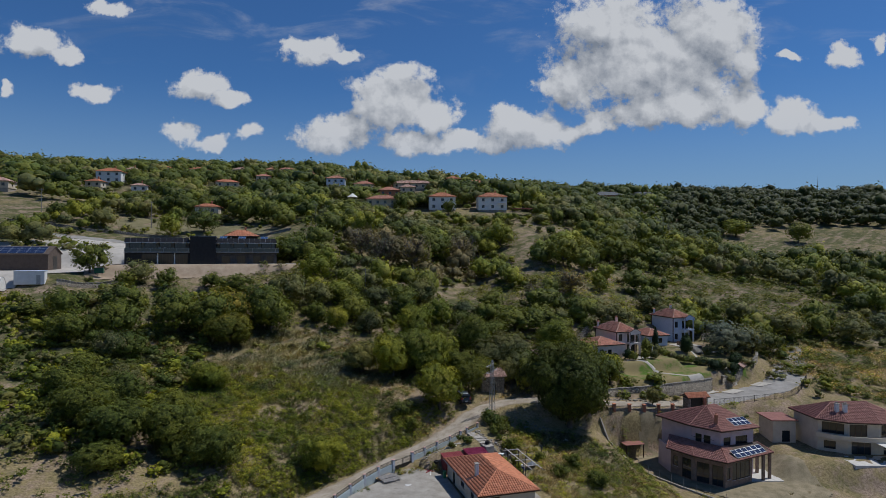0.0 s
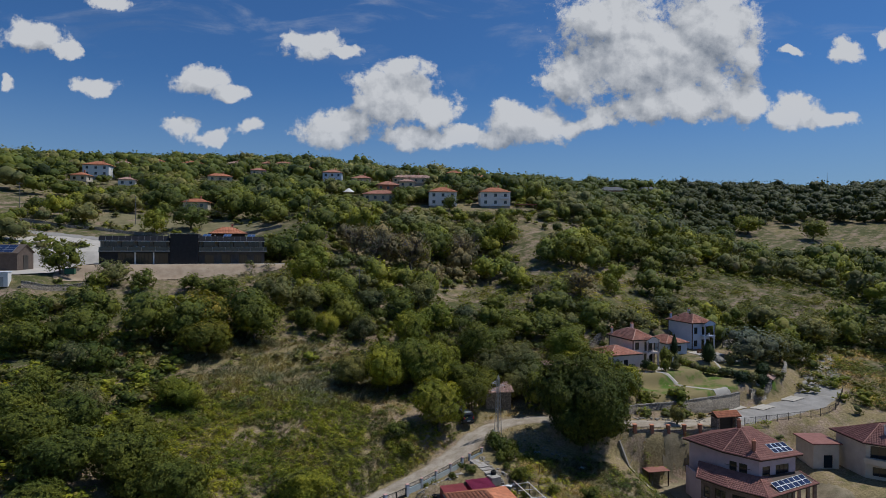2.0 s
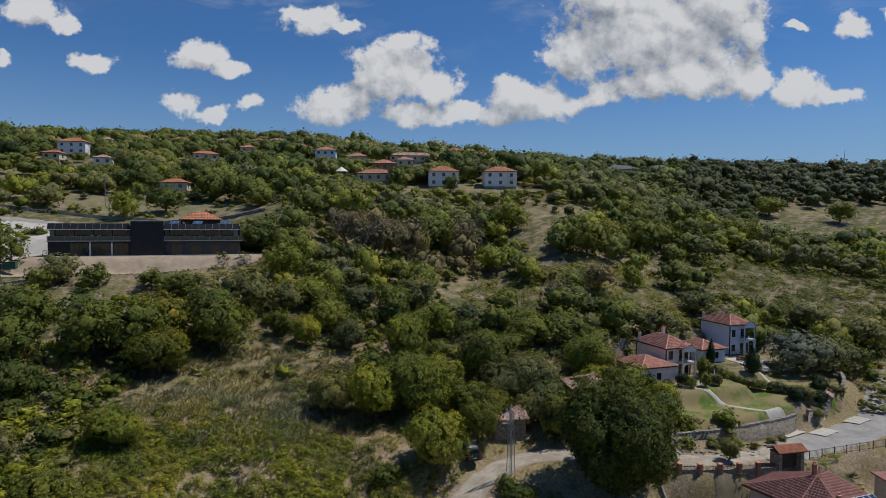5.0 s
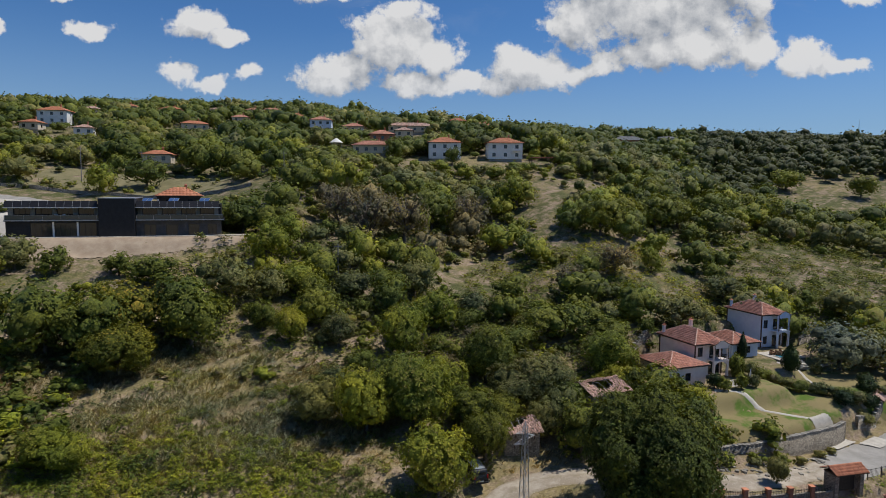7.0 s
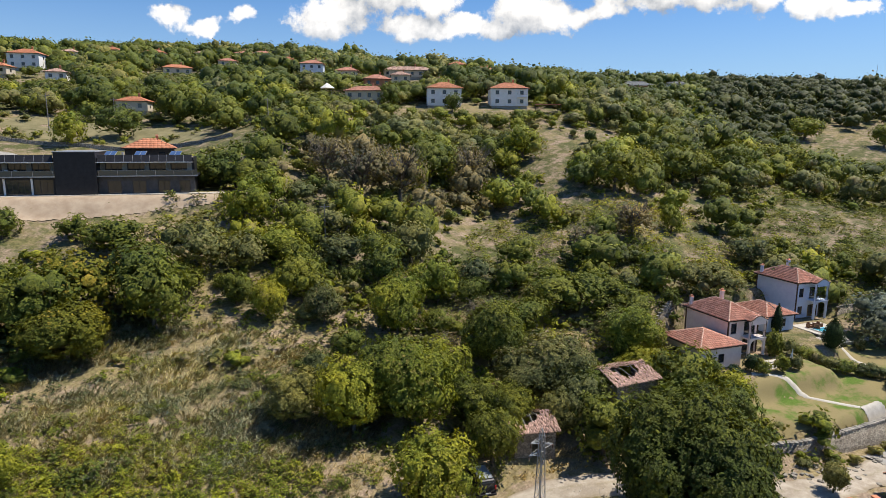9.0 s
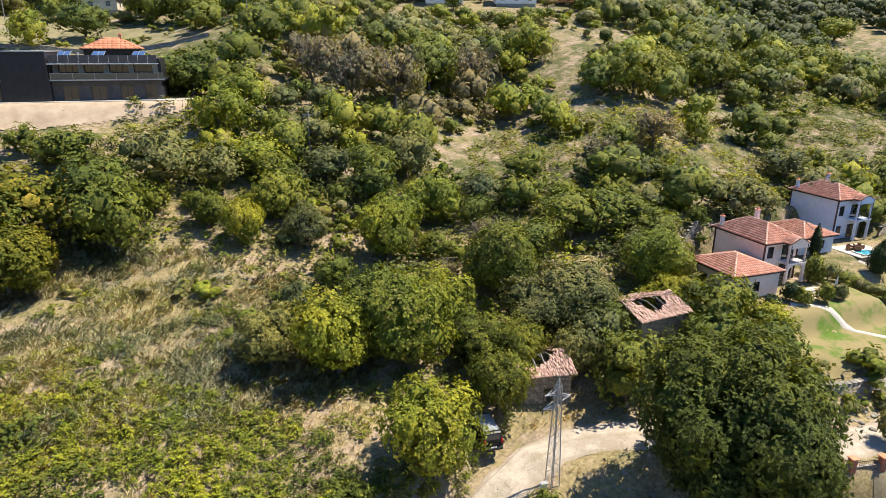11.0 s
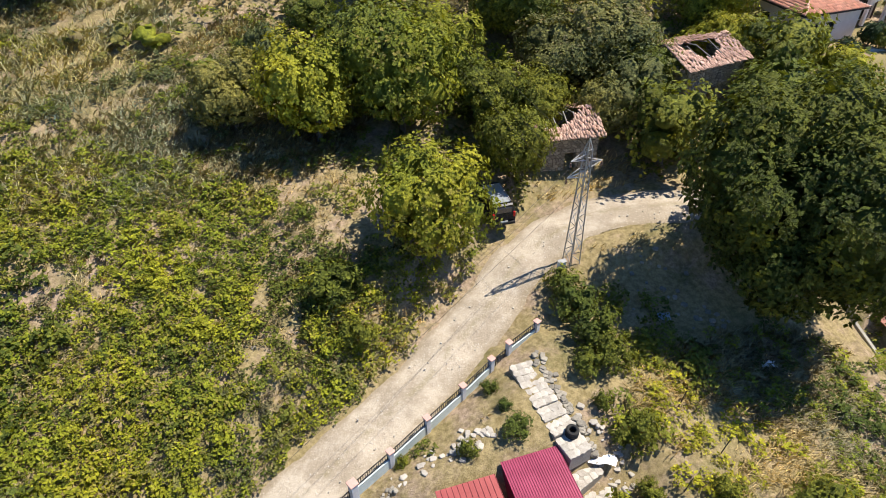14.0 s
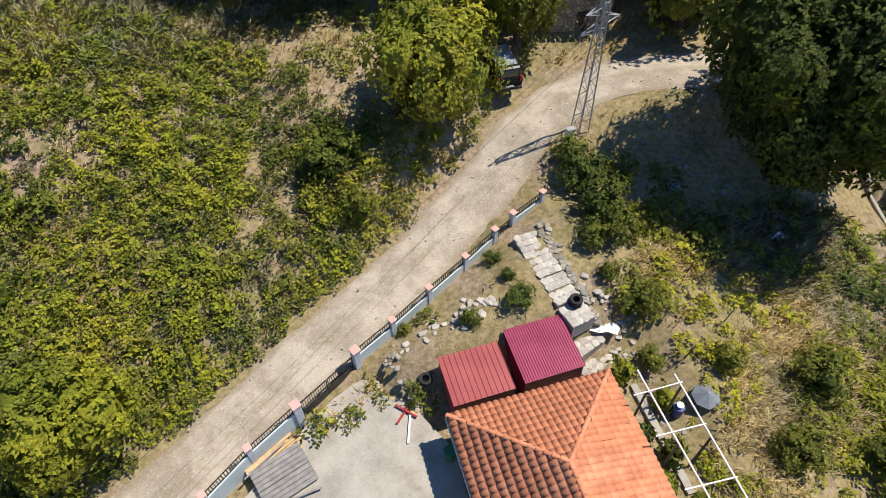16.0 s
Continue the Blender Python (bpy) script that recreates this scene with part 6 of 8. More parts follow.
draped("lawn", [(36, 121.5), (47, 125), (56, 130), (60, 136), (53, 143), (47, 137), (40, 132.5), (36, 128)], LAWN, 0.12, "patchy lawn going brown below the rose villa", "lawn", 0.6)
draped("lawn", [(60, 132), (66, 134), (76, 148), (72, 156), (64, 152), (56, 144), (58, 138)], LAWN, 0.12, "patchy lawn beside the blue villa", "lawn", 0.6)
ribbon("path", [(39.5, 133.2, 0), (44.5, 131.6, 0), (48.5, 129.2, 0), (52.5, 127.0, 0)], 0.5, PAVE, 0.2, 5, 0.04, "pale paved garden path across the lawn", "path", 0)
ribbon("path", [(56.5, 147.6, 0), (59.0, 142, 0), (60.2, 136.6, 0), (62.5, 132.0, 0)], 0.5, PAVE, 0.2, 5, 0.04, "pale paved garden path to the pool terrace", "path", 0)
ribbon("path", [(57, 147.6, 0), (64, 150, 0), (70, 152.6, 0)], 0.45, PAVE, 0.2, 5, 0.04, "pale paved garden path to the barbecue", "path", 0)
draped("forecourt", [(50.3, 128.0), (53.5, 129.8), (57, 127.8), (53.0, 125.4)], PAVE, 0.2, "pale paved forecourt inside the garden gate", "paving", 0.15)
ASPHALT = grainy("grey_lane", (0.24, 0.225, 0.20), (0.36, 0.34, 0.31), 0.5, 10, 0.95, dirt=(0.42, 0.39, 0.34))
ribbon("lane", LANE_LINE, 3.6, ASPHALT, 0.14, 9, 0.3, "grey gravelled concrete lane widening to a turning place", "lane", 0.0)
draped("apron", [(57.0, 127.2), (60.5, 129.2), (62.0, 127.4), (58.8, 125.6)], PAVE, 0.24, "worn pale concrete apron before a gate", "paving", 0.12)
draped("apron", [(65.0, 131.4), (68.0, 133.0), (69.6, 131.2), (66.6, 129.7)], PAVE, 0.24, "worn pale concrete apron before a gate", "paving", 0.12)


def stone_wall(line, over, thick, label, group="garden walls", coping=0.55):
    """A rubble wall along a line with single coping stones on top."""
    pts = smooth_line(line, 0.55)
    if over:                                               # so high over the ground
        pts[:, 2] = height(pts[:, 0], pts[:, 1]) + over
    w = thing("stone_wall", pose(0, 0, 0), label, "wall", group)
    n = len(pts)
    t = np.gradient(pts[:, :2], axis=0)
    t /= np.linalg.norm(t, axis=1)[:, None]
    nr = np.column_stack([-t[:, 1], t[:, 0]])
    low = height(pts[:, 0], pts[:, 1]) - 1.2
    a, b = pts[:, :2] - nr * thick / 2, pts[:, :2] + nr * thick / 2
    v = np.concatenate([np.column_stack([a, low]), np.column_stack([a, pts[:, 2]]), np.column_stack([b, pts[:, 2]]), np.column_stack([b, low])])
    f = []
    for i in range(n - 1):
        for k in range(3):
            f.append((k * n + i, k * n + i + 1, (k + 1) * n + i + 1, (k + 1) * n + i)[::-1])
    f += [(0, n, 2 * n, 3 * n)[::1], (n - 1, 4 * n - 1, 3 * n - 1, 2 * n - 1)]
    part("core", mesh_from("core", v, f, [RUBBLE]), RUBBLE, w)
    for i in range(n - 1):
        c = (pts[i] + pts[i + 1]) / 2
        m = Matrix.Translation((c[0], c[1], c[2] + 0.002)) @ pose(0, 0, 0, 0, 0, math.degrees(math.atan2(t[i][1], t[i][0])) + rng.normal(0, 2))
        ob = new("coping_stone", COPING)
        ob.parent = w
        ob.matrix_basis = m @ Matrix.Diagonal((rng.uniform(0.9, 1.04), rng.uniform(0.92, 1.1) * (thick + 0.12) / 0.5, rng.uniform(0.7, 1.3), 1))
    return w


def rubble_material():
    def build(k):
        p = k.vec("MULTIPLY", place(k), (1, 1, 1.5))
        v = k.n("TexVoronoi")
        k.put(v.inputs["Vector"], p)
        v.inputs["Scale"].default_value = 2.9
        e = k.n("TexVoronoi", feature="DISTANCE_TO_EDGE")
        k.put(e.inputs["Vector"], p)
        e.inputs["Scale"].default_value = 2.9
        sep = k.n("SeparateColor")
        k.put(sep.inputs[0], v.outputs["Color"])
        c = k.mix(sep.outputs[0], (0.22, 0.185, 0.14), (0.48, 0.42, 0.33))
        c = k.mix(k.ramp(k.noise(p, 12, 4, 0.7), 0.3, 0.7, 0, 0.5), c, (0.30, 0.26, 0.21))
        joint = k.ramp(e.outputs["Distance"], 0.02, 0.09)
        c = k.mix(joint, (0.14, 0.12, 0.095), c)
        return bsdf(k, c, 0.95, 0, k.math("ADD", joint, k.math("MULTIPLY", k.noise(p, 14, 4), 0.5)), 0.06, 0.15)
    return material("rubble_masonry", build)


RUBBLE = rubble_material()


def terrace(m, w, d, h, label):
    t = thing("terrace", m, label, "terrace", "villa terraces")
    part("platform", boxed(0, w, 0, d, -1.6, h - 0.1, 0.04), RUBBLE, t)
    part("paving", boxed(-0.06, w + 0.06, -0.06, d + 0.06, h - 0.098, h, 0.02), PAVE, t)
    for i in range(6):
        part("step", boxed(w * 0.62 - 0.9, w * 0.62 + 0.9, -0.32 * (i + 1), -0.32 * i - 0.004, -1.2, h - 0.17 * (i + 1), 0.02), PAVE, t)
    rail = part("rail", boxed(0.05, w * 0.62 - 0.95, 0.05, 0.1, h + 0.85, h + 0.9), DARKMETAL, t)
    for i in range(12):
        x = 0.1 + i * (w * 0.62 - 1.1) / 11
        part("baluster", boxed(x - .012, x + .012, 0.063, 0.087, h + 0.003, h + 0.85), DARKMETAL, rail)
    return t


terrace(pose(42.0, 134.6, 13.9, 0, 0, 20), 4.6, 2.6, 0.06, "pale stone terrace with steps down to the lawn")
terrace(pose(57.4, 148.8, 14.2, 0, 0, 20), 6.0, 5.0, 0.12, "pale stone pool terrace with steps")


def rock_mesh(name, sx, sy, sz, seed, mat):
    """A rough block with knocked-off corners."""
    r = np.random.default_rng(seed)
    bm = bmesh.new()
    bmesh.ops.create_cube(bm, size=1)
    bmesh.ops.bevel(bm, geom=list(bm.edges), offset=0.16, segments=1, affect="EDGES")
    for v in bm.verts:
        v.co = Vector((v.co.x * sx, v.co.y * sy, v.co.z * sz)) + Vector(r.normal(0, 0.05, 3)) * min(sx, sy, sz)
        v.co.z += sz / 2
    me = bpy.data.meshes.new(name)
    bm.to_mesh(me)
    bm.free()
    me.materials.append(mat)
    return me


COPING = rock_mesh("coping_stone", 0.54, 0.5, 0.12, 3, STONE)
ROCKS = [rock_mesh("stone", 0.34, 0.28, 0.2, 10 + i, STONE) for i in range(4)]
stone_wall([(30, 118.0, 11.0), (35.9, 120.1, 11.0), (39.5, 120.7, 11.1), (47, 123.7, 11.2), (53, 126.6, 11.2), (55.6, 128.4, 11.2)], 0, 0.45, "curved rubble stone wall holding up the lawn")
stone_wall([(58.5, 130.2, 10.6), (62, 132.2, 10.8), (64.5, 133.9, 10.9)], 1.4, 0.45, "rubble stone wall beside the lane")
stone_wall([(68.2, 136.6, 12.2), (71.5, 141.5, 12.6), (74, 146.5, 13.0)], 1.3, 0.45, "rubble stone wall along the lane")
stone_wall([(66, 158.5, 16.4), (72, 160, 16.4), (78, 159, 16.2)], 1.3, 0.4, "stone wall behind the blue villa")
stone_wall([(24, 141.5, 17.2), (30, 147, 18.0), (36, 151.5, 18.4)], 1.2, 0.4, "stone wall behind the rose villa")

BRICK = grainy("orange_brick", (0.34, 0.14, 0.08), (0.46, 0.21, 0.13), 3, 30, 0.9)


def gate_roof(m, w, d, h, label, mat, open_front=True):
    g = thing("gatehouse", m, label, "gatehouse", "garden gatehouses")
    for x in (0.35, w - 0.35):
        part("pillar", boxed(x - .28, x + .28, 0.3, d - 0.3, -0.6, h, 0.03), RUBBLE, g)
    part("door", boxed(0.64, w - 0.64, d / 2 - 0.04, d / 2 + 0.04, 0.05, h - 0.25), DARKMETAL, g)
    part("beam", boxed(0.05, w - 0.05, 0.25, d - 0.25, h + 0.002, h + 0.16), DARKWOOD, g)
    f = [[Vector((-.2, -.1, h + .16)), Vector((w + .2, -.1, h + .16)), Vector((w + .2, d / 2, h + .8)), Vector((-.2, d / 2, h + .8))],
         [Vector((w + .2, d + .1, h + .16)), Vector((-.2, d + .1, h + .16)), Vector((-.2, d / 2, h + .8)), Vector((w + .2, d / 2, h + .8))]]
    r = roof_slab(g, f, DARKWOOD, 0.1)
    tiled(r, f, mat)
    ridge(r, [((-.2, d / 2, h + .82), (w + .2, d / 2, h + .82))], mat)


gate_roof(pose(44.6, 112.3, 8.4, 0, 0, 14), 4.2, 2.2, 2.3, "gatehouse with an orange tile roof on stone pillars", TILE)
gate_roof(pose(64.6, 133.6, 10.0, 0, 0, 52), 3.4, 2.0, 2.2, "gatehouse with a pale weathered tile roof", TILE_OLD)

# low wall with brick pillars along the road
WALL_LINE = smooth_line([(27.5, 109.6, 9.6), (31, 109.8, 9.4), (36, 110.6, 9.1), (40.5, 111.6, 8.9), (44.2, 112.4, 8.8)], 2.4)
for n, (a, b) in enumerate(zip(WALL_LINE, WALL_LINE[1:])):
    d = Vector(b - a)
    g = min(ground_at(a[0], a[1]), ground_at(b[0], b[1])) - 0.6
    f = thing("pillar_wall", pose(a[0], a[1], g, 0, 0, math.degrees(math.atan2(d.y, d.x))), "low rendered wall with a brick pillar and iron spikes", "wall", "road wall bays")
    ln, h = Vector((d.x, d.y, 0)).length, a[2] - g + 0.25
    part("wall", boxed(0.25, ln, -0.13, 0.13, 0, h, 0.02), RUBBLE, f)
    part("pillar", boxed(-0.25, 0.25, -0.25, 0.25, 0, h + 0.75, 0.02), BRICK, f)
    part("cap", boxed(-0.32, 0.32, -0.32, 0.32, h + 0.752, h + 0.86, 0.03), TILE, f)
    part("rail", boxed(0.25, ln - 0.25, -0.02, 0.02, h + 0.32, h + 0.36), DARKMETAL, f)
    for i in range(12):
        u = 0.3 + i * (ln - 0.6) / 11
        part("spike", boxed(u - .012, u + .012, -0.01, 0.01, h + 0.002, h + 0.5), DARKMETAL, f)

# dark mesh fence beside the lane
FENCE2 = smooth_line([(51, 116.6, 0), (58, 119.4, 0), (66, 122.0, 0), (72, 125.5, 0), (78, 133, 0)], 2.2)
for a, b in zip(FENCE2, FENCE2[1:]):
    za, zb = ground_at(a[0], a[1]), ground_at(b[0], b[1])
    d = Vector((b[0] - a[0], b[1] - a[1], 0))
    f = thing("metal_fence", pose(a[0], a[1], za, 0, 0, math.degrees(math.atan2(d.y, d.x))), "dark metal bar fence along the lane", "fence", "lane fence bays")
    part("post", boxed(-.04, .04, -.04, .04, -0.4, 1.35), DARKMETAL, f)
    k = (zb - za) / d.length
    for h in (0.25, 1.2):
        bm = boxed(0, d.length, -.015, .015, h, h + .04)
        for v in bm.verts:
            v.co.z += k * v.co.x
        part("rail", bm, DARKMETAL, f)
    for i in range(1, 11):
        u = d.length * i / 11
        part("bar", boxed(u - .01, u + .01, -.01, .01, 0.1 + k * u, 1.3 + k * u), DARKMETAL, f)


# ---------------------------------------------------------------- the lilac house and the cream house
def poly_roof(parent, poly, z, apex, mat, board=None):
    """A roof from an eaves outline (anticlockwise) up to a ridge of two points."""
    faces, lines = [], []
    a, b = Vector(apex[0]), Vector(apex[1])
    pts = [Vector((*p, z)) for p in poly]
    side = [0 if (p - a).length < (p - b).length else 1 for p in pts]
    for i in range(len(pts)):
        j = (i + 1) % len(pts)
        if side[i] == side[j]:
            faces.append([pts[i], pts[j], (a, b)[side[i]]])
        else:
            faces.append([pts[i], pts[j], (a, b)[side[j]], (a, b)[side[i]]])
        lines.append((pts[i], (a, b)[side[i]]))
    lines.append((a, b))
    r = roof_slab(parent, faces, board or DARKWOOD)
    tiled(r, faces, mat, 0.3, 0.4, 0.06)
    ridge(r, lines, mat)
    return r, faces


def inset(poly, d):
    """The outline moved inwards."""
    out, n = [], len(poly)
    for i in range(n):
        p, q, s = Vector((*poly[i - 1], 0)), Vector((*poly[i], 0)), Vector((*poly[(i + 1) % n], 0))
        u, v = (q - p).normalized(), (s - q).normalized()
        nu, nv = Vector((-u.y, u.x, 0)), Vector((-v.y, v.x, 0))
        m = (nu + nv).normalized()
        out.append(tuple((q + m * d / max(0.3, m.dot(nu)))[:2]))
    return out


BROWN_STONE = grainy("brown_stone_facing", (0.17, 0.115, 0.085), (0.31, 0.225, 0.175), 1.6, 9, 0.9, bump=0.02, dirt=(0.12, 0.085, 0.065))


def lilac_house():
    h = thing("house", pose(0, 0, 0), "lilac house with brown tile roofs and solar panels", "house")
    up = [(36.3, 105.6), (39.6, 99.6), (43.2, 96.0), (50.4, 98.6), (49.2, 106.4), (42.0, 109.2)]
    g = 1.9
    walls = inset(up, 0.7)
    for i, (a, b) in enumerate(zip(walls, walls[1:] + walls[:1])):
        ln = math.dist(a, b)
        o = {1: [(0.6, 1.6, 4.6, 6.5), (1.9, 3.0, 4.6, 6.5)], 2: [(0.6, 2.0, 4.7, 6.5), (3.0, 5.4, 5.2, 6.5)], 0: []}.get(i, [])
        wall(h, LILAC, a, b, g, 9.45, [q for q in o if q[1] < ln - 0.2])
    r, faces = poly_roof(h, up, 9.6, [(43.6, 102.6, 12.0), (45.4, 103.6, 12.0)], TILE_BROWN)
    # skirt roof over the veranda
    inner = [(37.6, 102.6), (39.9, 99.6), (43.3, 96.5), (50.0, 98.9)]
    outer = [(35.9, 99.4), (38.6, 95.4), (42.4, 92.2), (52.0, 97.4)]
    sk = []
    for i in range(3):
        sk.append([Vector((*outer[i], 6.05)), Vector((*outer[i + 1], 6.05)), Vector((*inner[i + 1], 7.25)), Vector((*inner[i], 7.25))])
    s = roof_slab(h, sk, DARKWOOD, 0.12)
    tiled(s, sk, TILE_BROWN, 0.3, 0.4, 0.06)
    ridge(s, [(q[0], q[3]) for q in sk] + [(sk[2][1], sk[2][2])], TILE_BROWN)
    wi = [(36.8, 100.0), (39.0, 96.2), (42.6, 93.3), (48.0, 96.2)]
    wall(h, BROWN_STONE, wi[0], wi[1], g, 5.95, [(0.5, 1.4, 1.4, 3.0), (2.2, 3.9, 0.1, 3.2)])
    wall(h, BROWN_STONE, wi[1], wi[2], g, 5.95, [(0.4, 2.3, 0.1, 3.2), (2.7, 4.3, 0.1, 3.2)])
    wall(h, BROWN_STONE, wi[2], wi[3], g, 5.95, [(0.4, 1.1, 1.2, 3.0), (1.6, 5.6, 0.9, 3.5)])
    wall(h, LILAC, (36.4, 104.5), wi[0], g, 5.95, [])
    for x, y in ((51.3, 97.3), (49.9, 96.5), (50.6, 99.8)):
        part("veranda_post", boxed(x - .2, x + .2, y - .2, y + .2, g - 0.4, 5.95, 0.02), BROWN_STONE, h)
    part("veranda_floor", boxed(47.8, 53.0, 96.2, 101.5, g - 0.5, g + 0.1, 0.04), STONE_TRIM, h)
    solar_array(h, on_face(sk[2][0], sk[2][1], sk[2][2], 2.6, 0.35), 6, 2, 1.15, 0.78)
    f = faces[2]
    solar_array(h, on_face(f[0], f[1], f[2], 3.4, 0.9), 4, 2, 0.85, 0.95)
    for x, y, z0, z1 in ((43.2, 98.0, 10.1, 11.7), (43.6, 103.2, 11.6, 13.1)):
        chimney(h, x, y, z0, z1, BRICK, 0.2)
    bal = part("balcony_rail", boxed(0, 3.6, -.03, .03, 7.9, 7.95, 0, edge_frame(inner[1], inner[2])[0]), DARKMETAL, h)


lilac_house()


def cream_house():
    h = thing("house", pose(0, 0, 0), "cream two-storey house with a curved balcony and brown roof", "house")
    p = [(62.6, 104.2), (66.5, 101.6), (71.5, 101.0), (77.5, 102.6), (78.5, 110.5), (62.0, 111.4)]
    g = 4.1
    w = inset(p, 0.6)
    for i, (a, b) in enumerate(zip(w, w[1:] + w[:1])):
        ln = math.dist(a, b)
        o = {0: [(0.6, ln - 0.5, 3.2, 5.0), (0.9, 2.6, 0.6, 1.9)], 1: [(0.3, 3.0, 3.0, 5.0), (0.6, 3.6, 0.1, 2.3)], 2: [(0.5, ln - .5, 3.0, 5.0), (1, 4, 0.1, 2.3)]}.get(i, [])
        wall(h, STUCCO, a, b, g, 9.4, [q for q in o if q[1] < ln], 0.28)
    poly_roof(h, p, 9.5, [(67.0, 107.0, 11.6), (73.0, 107.0, 11.6)], TILE_BROWN)
    # curved balcony parapet
    q = smooth_line([(62.5, 103.9, 0), (64.6, 101.9, 0), (67.5, 100.6, 0), (72, 100.0, 0), (77.8, 101.9, 0)], 0.7)
    for a, b in zip(q, q[1:]):
        m, ln = edge_frame(a, b, g)
        part("parapet", boxed(0, ln, 0, 0.14, 2.55, 3.35, 0, m), STUCCO, h)
        part("balcony_floor", boxed(0, ln, 0.14, 1.3, 2.55, 2.68, 0, m), STUCCO, h)
    for x, y in ((66.4, 104.6), (67.6, 104.3)):
        chimney(h, x, y, 10.2, 11.9, WHITE, 0.28, CONCRETE)
    # annex
    walls_of(h, STUCCO, 57.6, 61.6, 108.2, 113, g, 8.0, south=[(1.6, 3.0, 0.2, 2.2)])
    part("annex_roof", boxed(57.2, 61.9, 107.8, 113.3, 8.004, 8.2, 0.02), TILE_BROWN, h)
    part("terrace_floor", boxed(64.5, 76, 96.8, 101.4, 3.6, 4.2, 0.04), STONE_TRIM, h)
    a = part("awning", boxed(70, 75, 97.6, 101.2, 6.6, 6.66), SAIL, h)
    for x in (70.1, 74.9):
        part("awning_post", rodded((x, 97.7, 4.2), (x, 97.7, 6.6), 0.04), STEEL, a)


cream_house()


# ---------------------------------------------------------------- the black modern building
def modern_building():
    b = thing("modern_building", pose(-82.2, 160.3, 33.3, 0, 0, 18), "long black modern building with glazed upper floor", "building")
    L, D = 38.0, 9.0
    # left wing 0..15.8, block 15.8..22.2, right wing 22.2..38
    gl = GLASS
    for x0, x1, doors in ((0.0, 15.8, True), (22.2, 38.0, False)):
        lower = [(x0 + 4 - x0, x0 + 7.6 - x0, 0.05, 2.7), (8.1, 11.7, 0.05, 2.7), (12.2, 15.2, 0.05, 2.7)] if doors else [(1.4, 3.6, 0.05, 2.3), (5.4, 7.6, 0.05, 2.3), (9.6, 11.6, 0.05, 2.3), (13.2, 15.0, 0.05, 2.3)]
        wall(b, BLACKCLAD if doors else DARK_STONE, (x0, 0), (x1, 0), 0, 3.0, lower, 0.3, frame=DARKMETAL)
        part("floor_plate", boxed(x0, x1 + (0.6 if not doors else 0), -0.9, D, 3.004, 3.3), BLACKCLAD, b)
        part("glass_rail", boxed(x0 + .1, x1 + (0.5 if not doors else -.1), -0.86, -0.83, 3.304, 4.2), BALUSTRADE, b)
        part("handrail", boxed(x0 + .1, x1 + (0.5 if not doors else -.1), -0.88, -0.81, 4.203, 4.24), STEEL, b)
        up = [(1.0 + i * 3.6, 3.8 + i * 3.6, 0.1, 2.4) for i in range(4)]
        wall(b, BLACKCLAD, (x0, 1.6), (x1, 1.6), 3.304, 5.9, up, 0.25, frame=DARKMETAL)
        part("roof_plate", boxed(x0, x1, -0.3, D, 5.904, 6.15), BLACKCLAD, b)
        # sloping band of dark panels above the balcony
        n = 11
        for i in range(n):
            u0, u1 = x0 + 0.2 + i * (x1 - x0 - 0.4) / n, x0 + 0.2 + (i + 1) * (x1 - x0 - 0.4) / n - 0.05
            m = Matrix.Translation((u0, -1.0, 5.7)) @ Matrix.Rotation(radians(62), 4, "X")
            part("shade_panel", boxed(0, u1 - u0, 0, 1.35, 0, 0.05, 0, m), BLACKCLAD, b)
        part("shade_edge", boxed(x0, x1, -1.14, -1.02, 5.56, 5.70), WHITE, b)
        part("slab_edge", boxed(x0, x1 + (0.6 if not doors else 0), -0.95, -0.904, 3.1, 3.3), STEEL, b)
        for i in range(5):
            part("wall_panel", boxed(x0 + 0.1 + i * 3.6, x0 + 0.9 + i * 3.6, 1.53, 1.596, 3.32, 5.6), CONCRETE, b)
        for i in range(1, n):
            u = x0 + 0.175 + i * (x1 - x0 - 0.4) / n
            part("shade_rib", boxed(0, 0.035, 0, 1.36, 0.052, 0.075, 0, Matrix.Translation((u, -1.0, 5.7)) @ Matrix.Rotation(radians(62), 4, "X")), STEEL, b)
        for i in range(6):
            part("rail_post", boxed(x0 + 0.2 + i * 3.05, x0 + 0.25 + i * 3.05, -0.9, -0.862, 3.304, 4.2), STEEL, b)
        part("roof_gravel", boxed(x0 + .5, x1 - .5, 0.06, D - 0.36, 6.154, 6.36), GRAVEL, b)
        for q in ((x0, x1, -0.3, 0.0), (x0, x1, D - 0.3, D)):
            part("parapet", boxed(*q, 6.154, 6.42), BLACKCLAD, b)
        part("parapet", boxed(x1 - .3, x1, 0.004, D - .304, 6.154, 6.42), BLACKCLAD, b)
        part("back_wall", boxed(x0, x1, D - 0.3, D, 0, 5.9), BLACKCLAD, b)
        part("side_wall", boxed(x0 if doors else x1 - .3, (x0 + .3) if doors else x1, 0.304, D - .304, 0, 2.99), BLACKCLAD, b)
        part("side_wall", boxed(x0 if doors else x1 - .3, (x0 + .3) if doors else x1, 1.86, D - .304, 3.31, 5.9), BLACKCLAD, b)
    for x in (7.85, 11.95):
        part("door_post", boxed(x - .16, x + .16, -0.06, -0.004, 0, 2.9), WHITE, b)
    part("stair_block", boxed(15.804, 22.196, -1.3, D, -0.3, 7.4, 0.03), BLACKCLAD, b)
    part("block_coping", boxed(15.7, 22.3, -1.4, D + .1, 7.404, 7.52), STEEL, b)
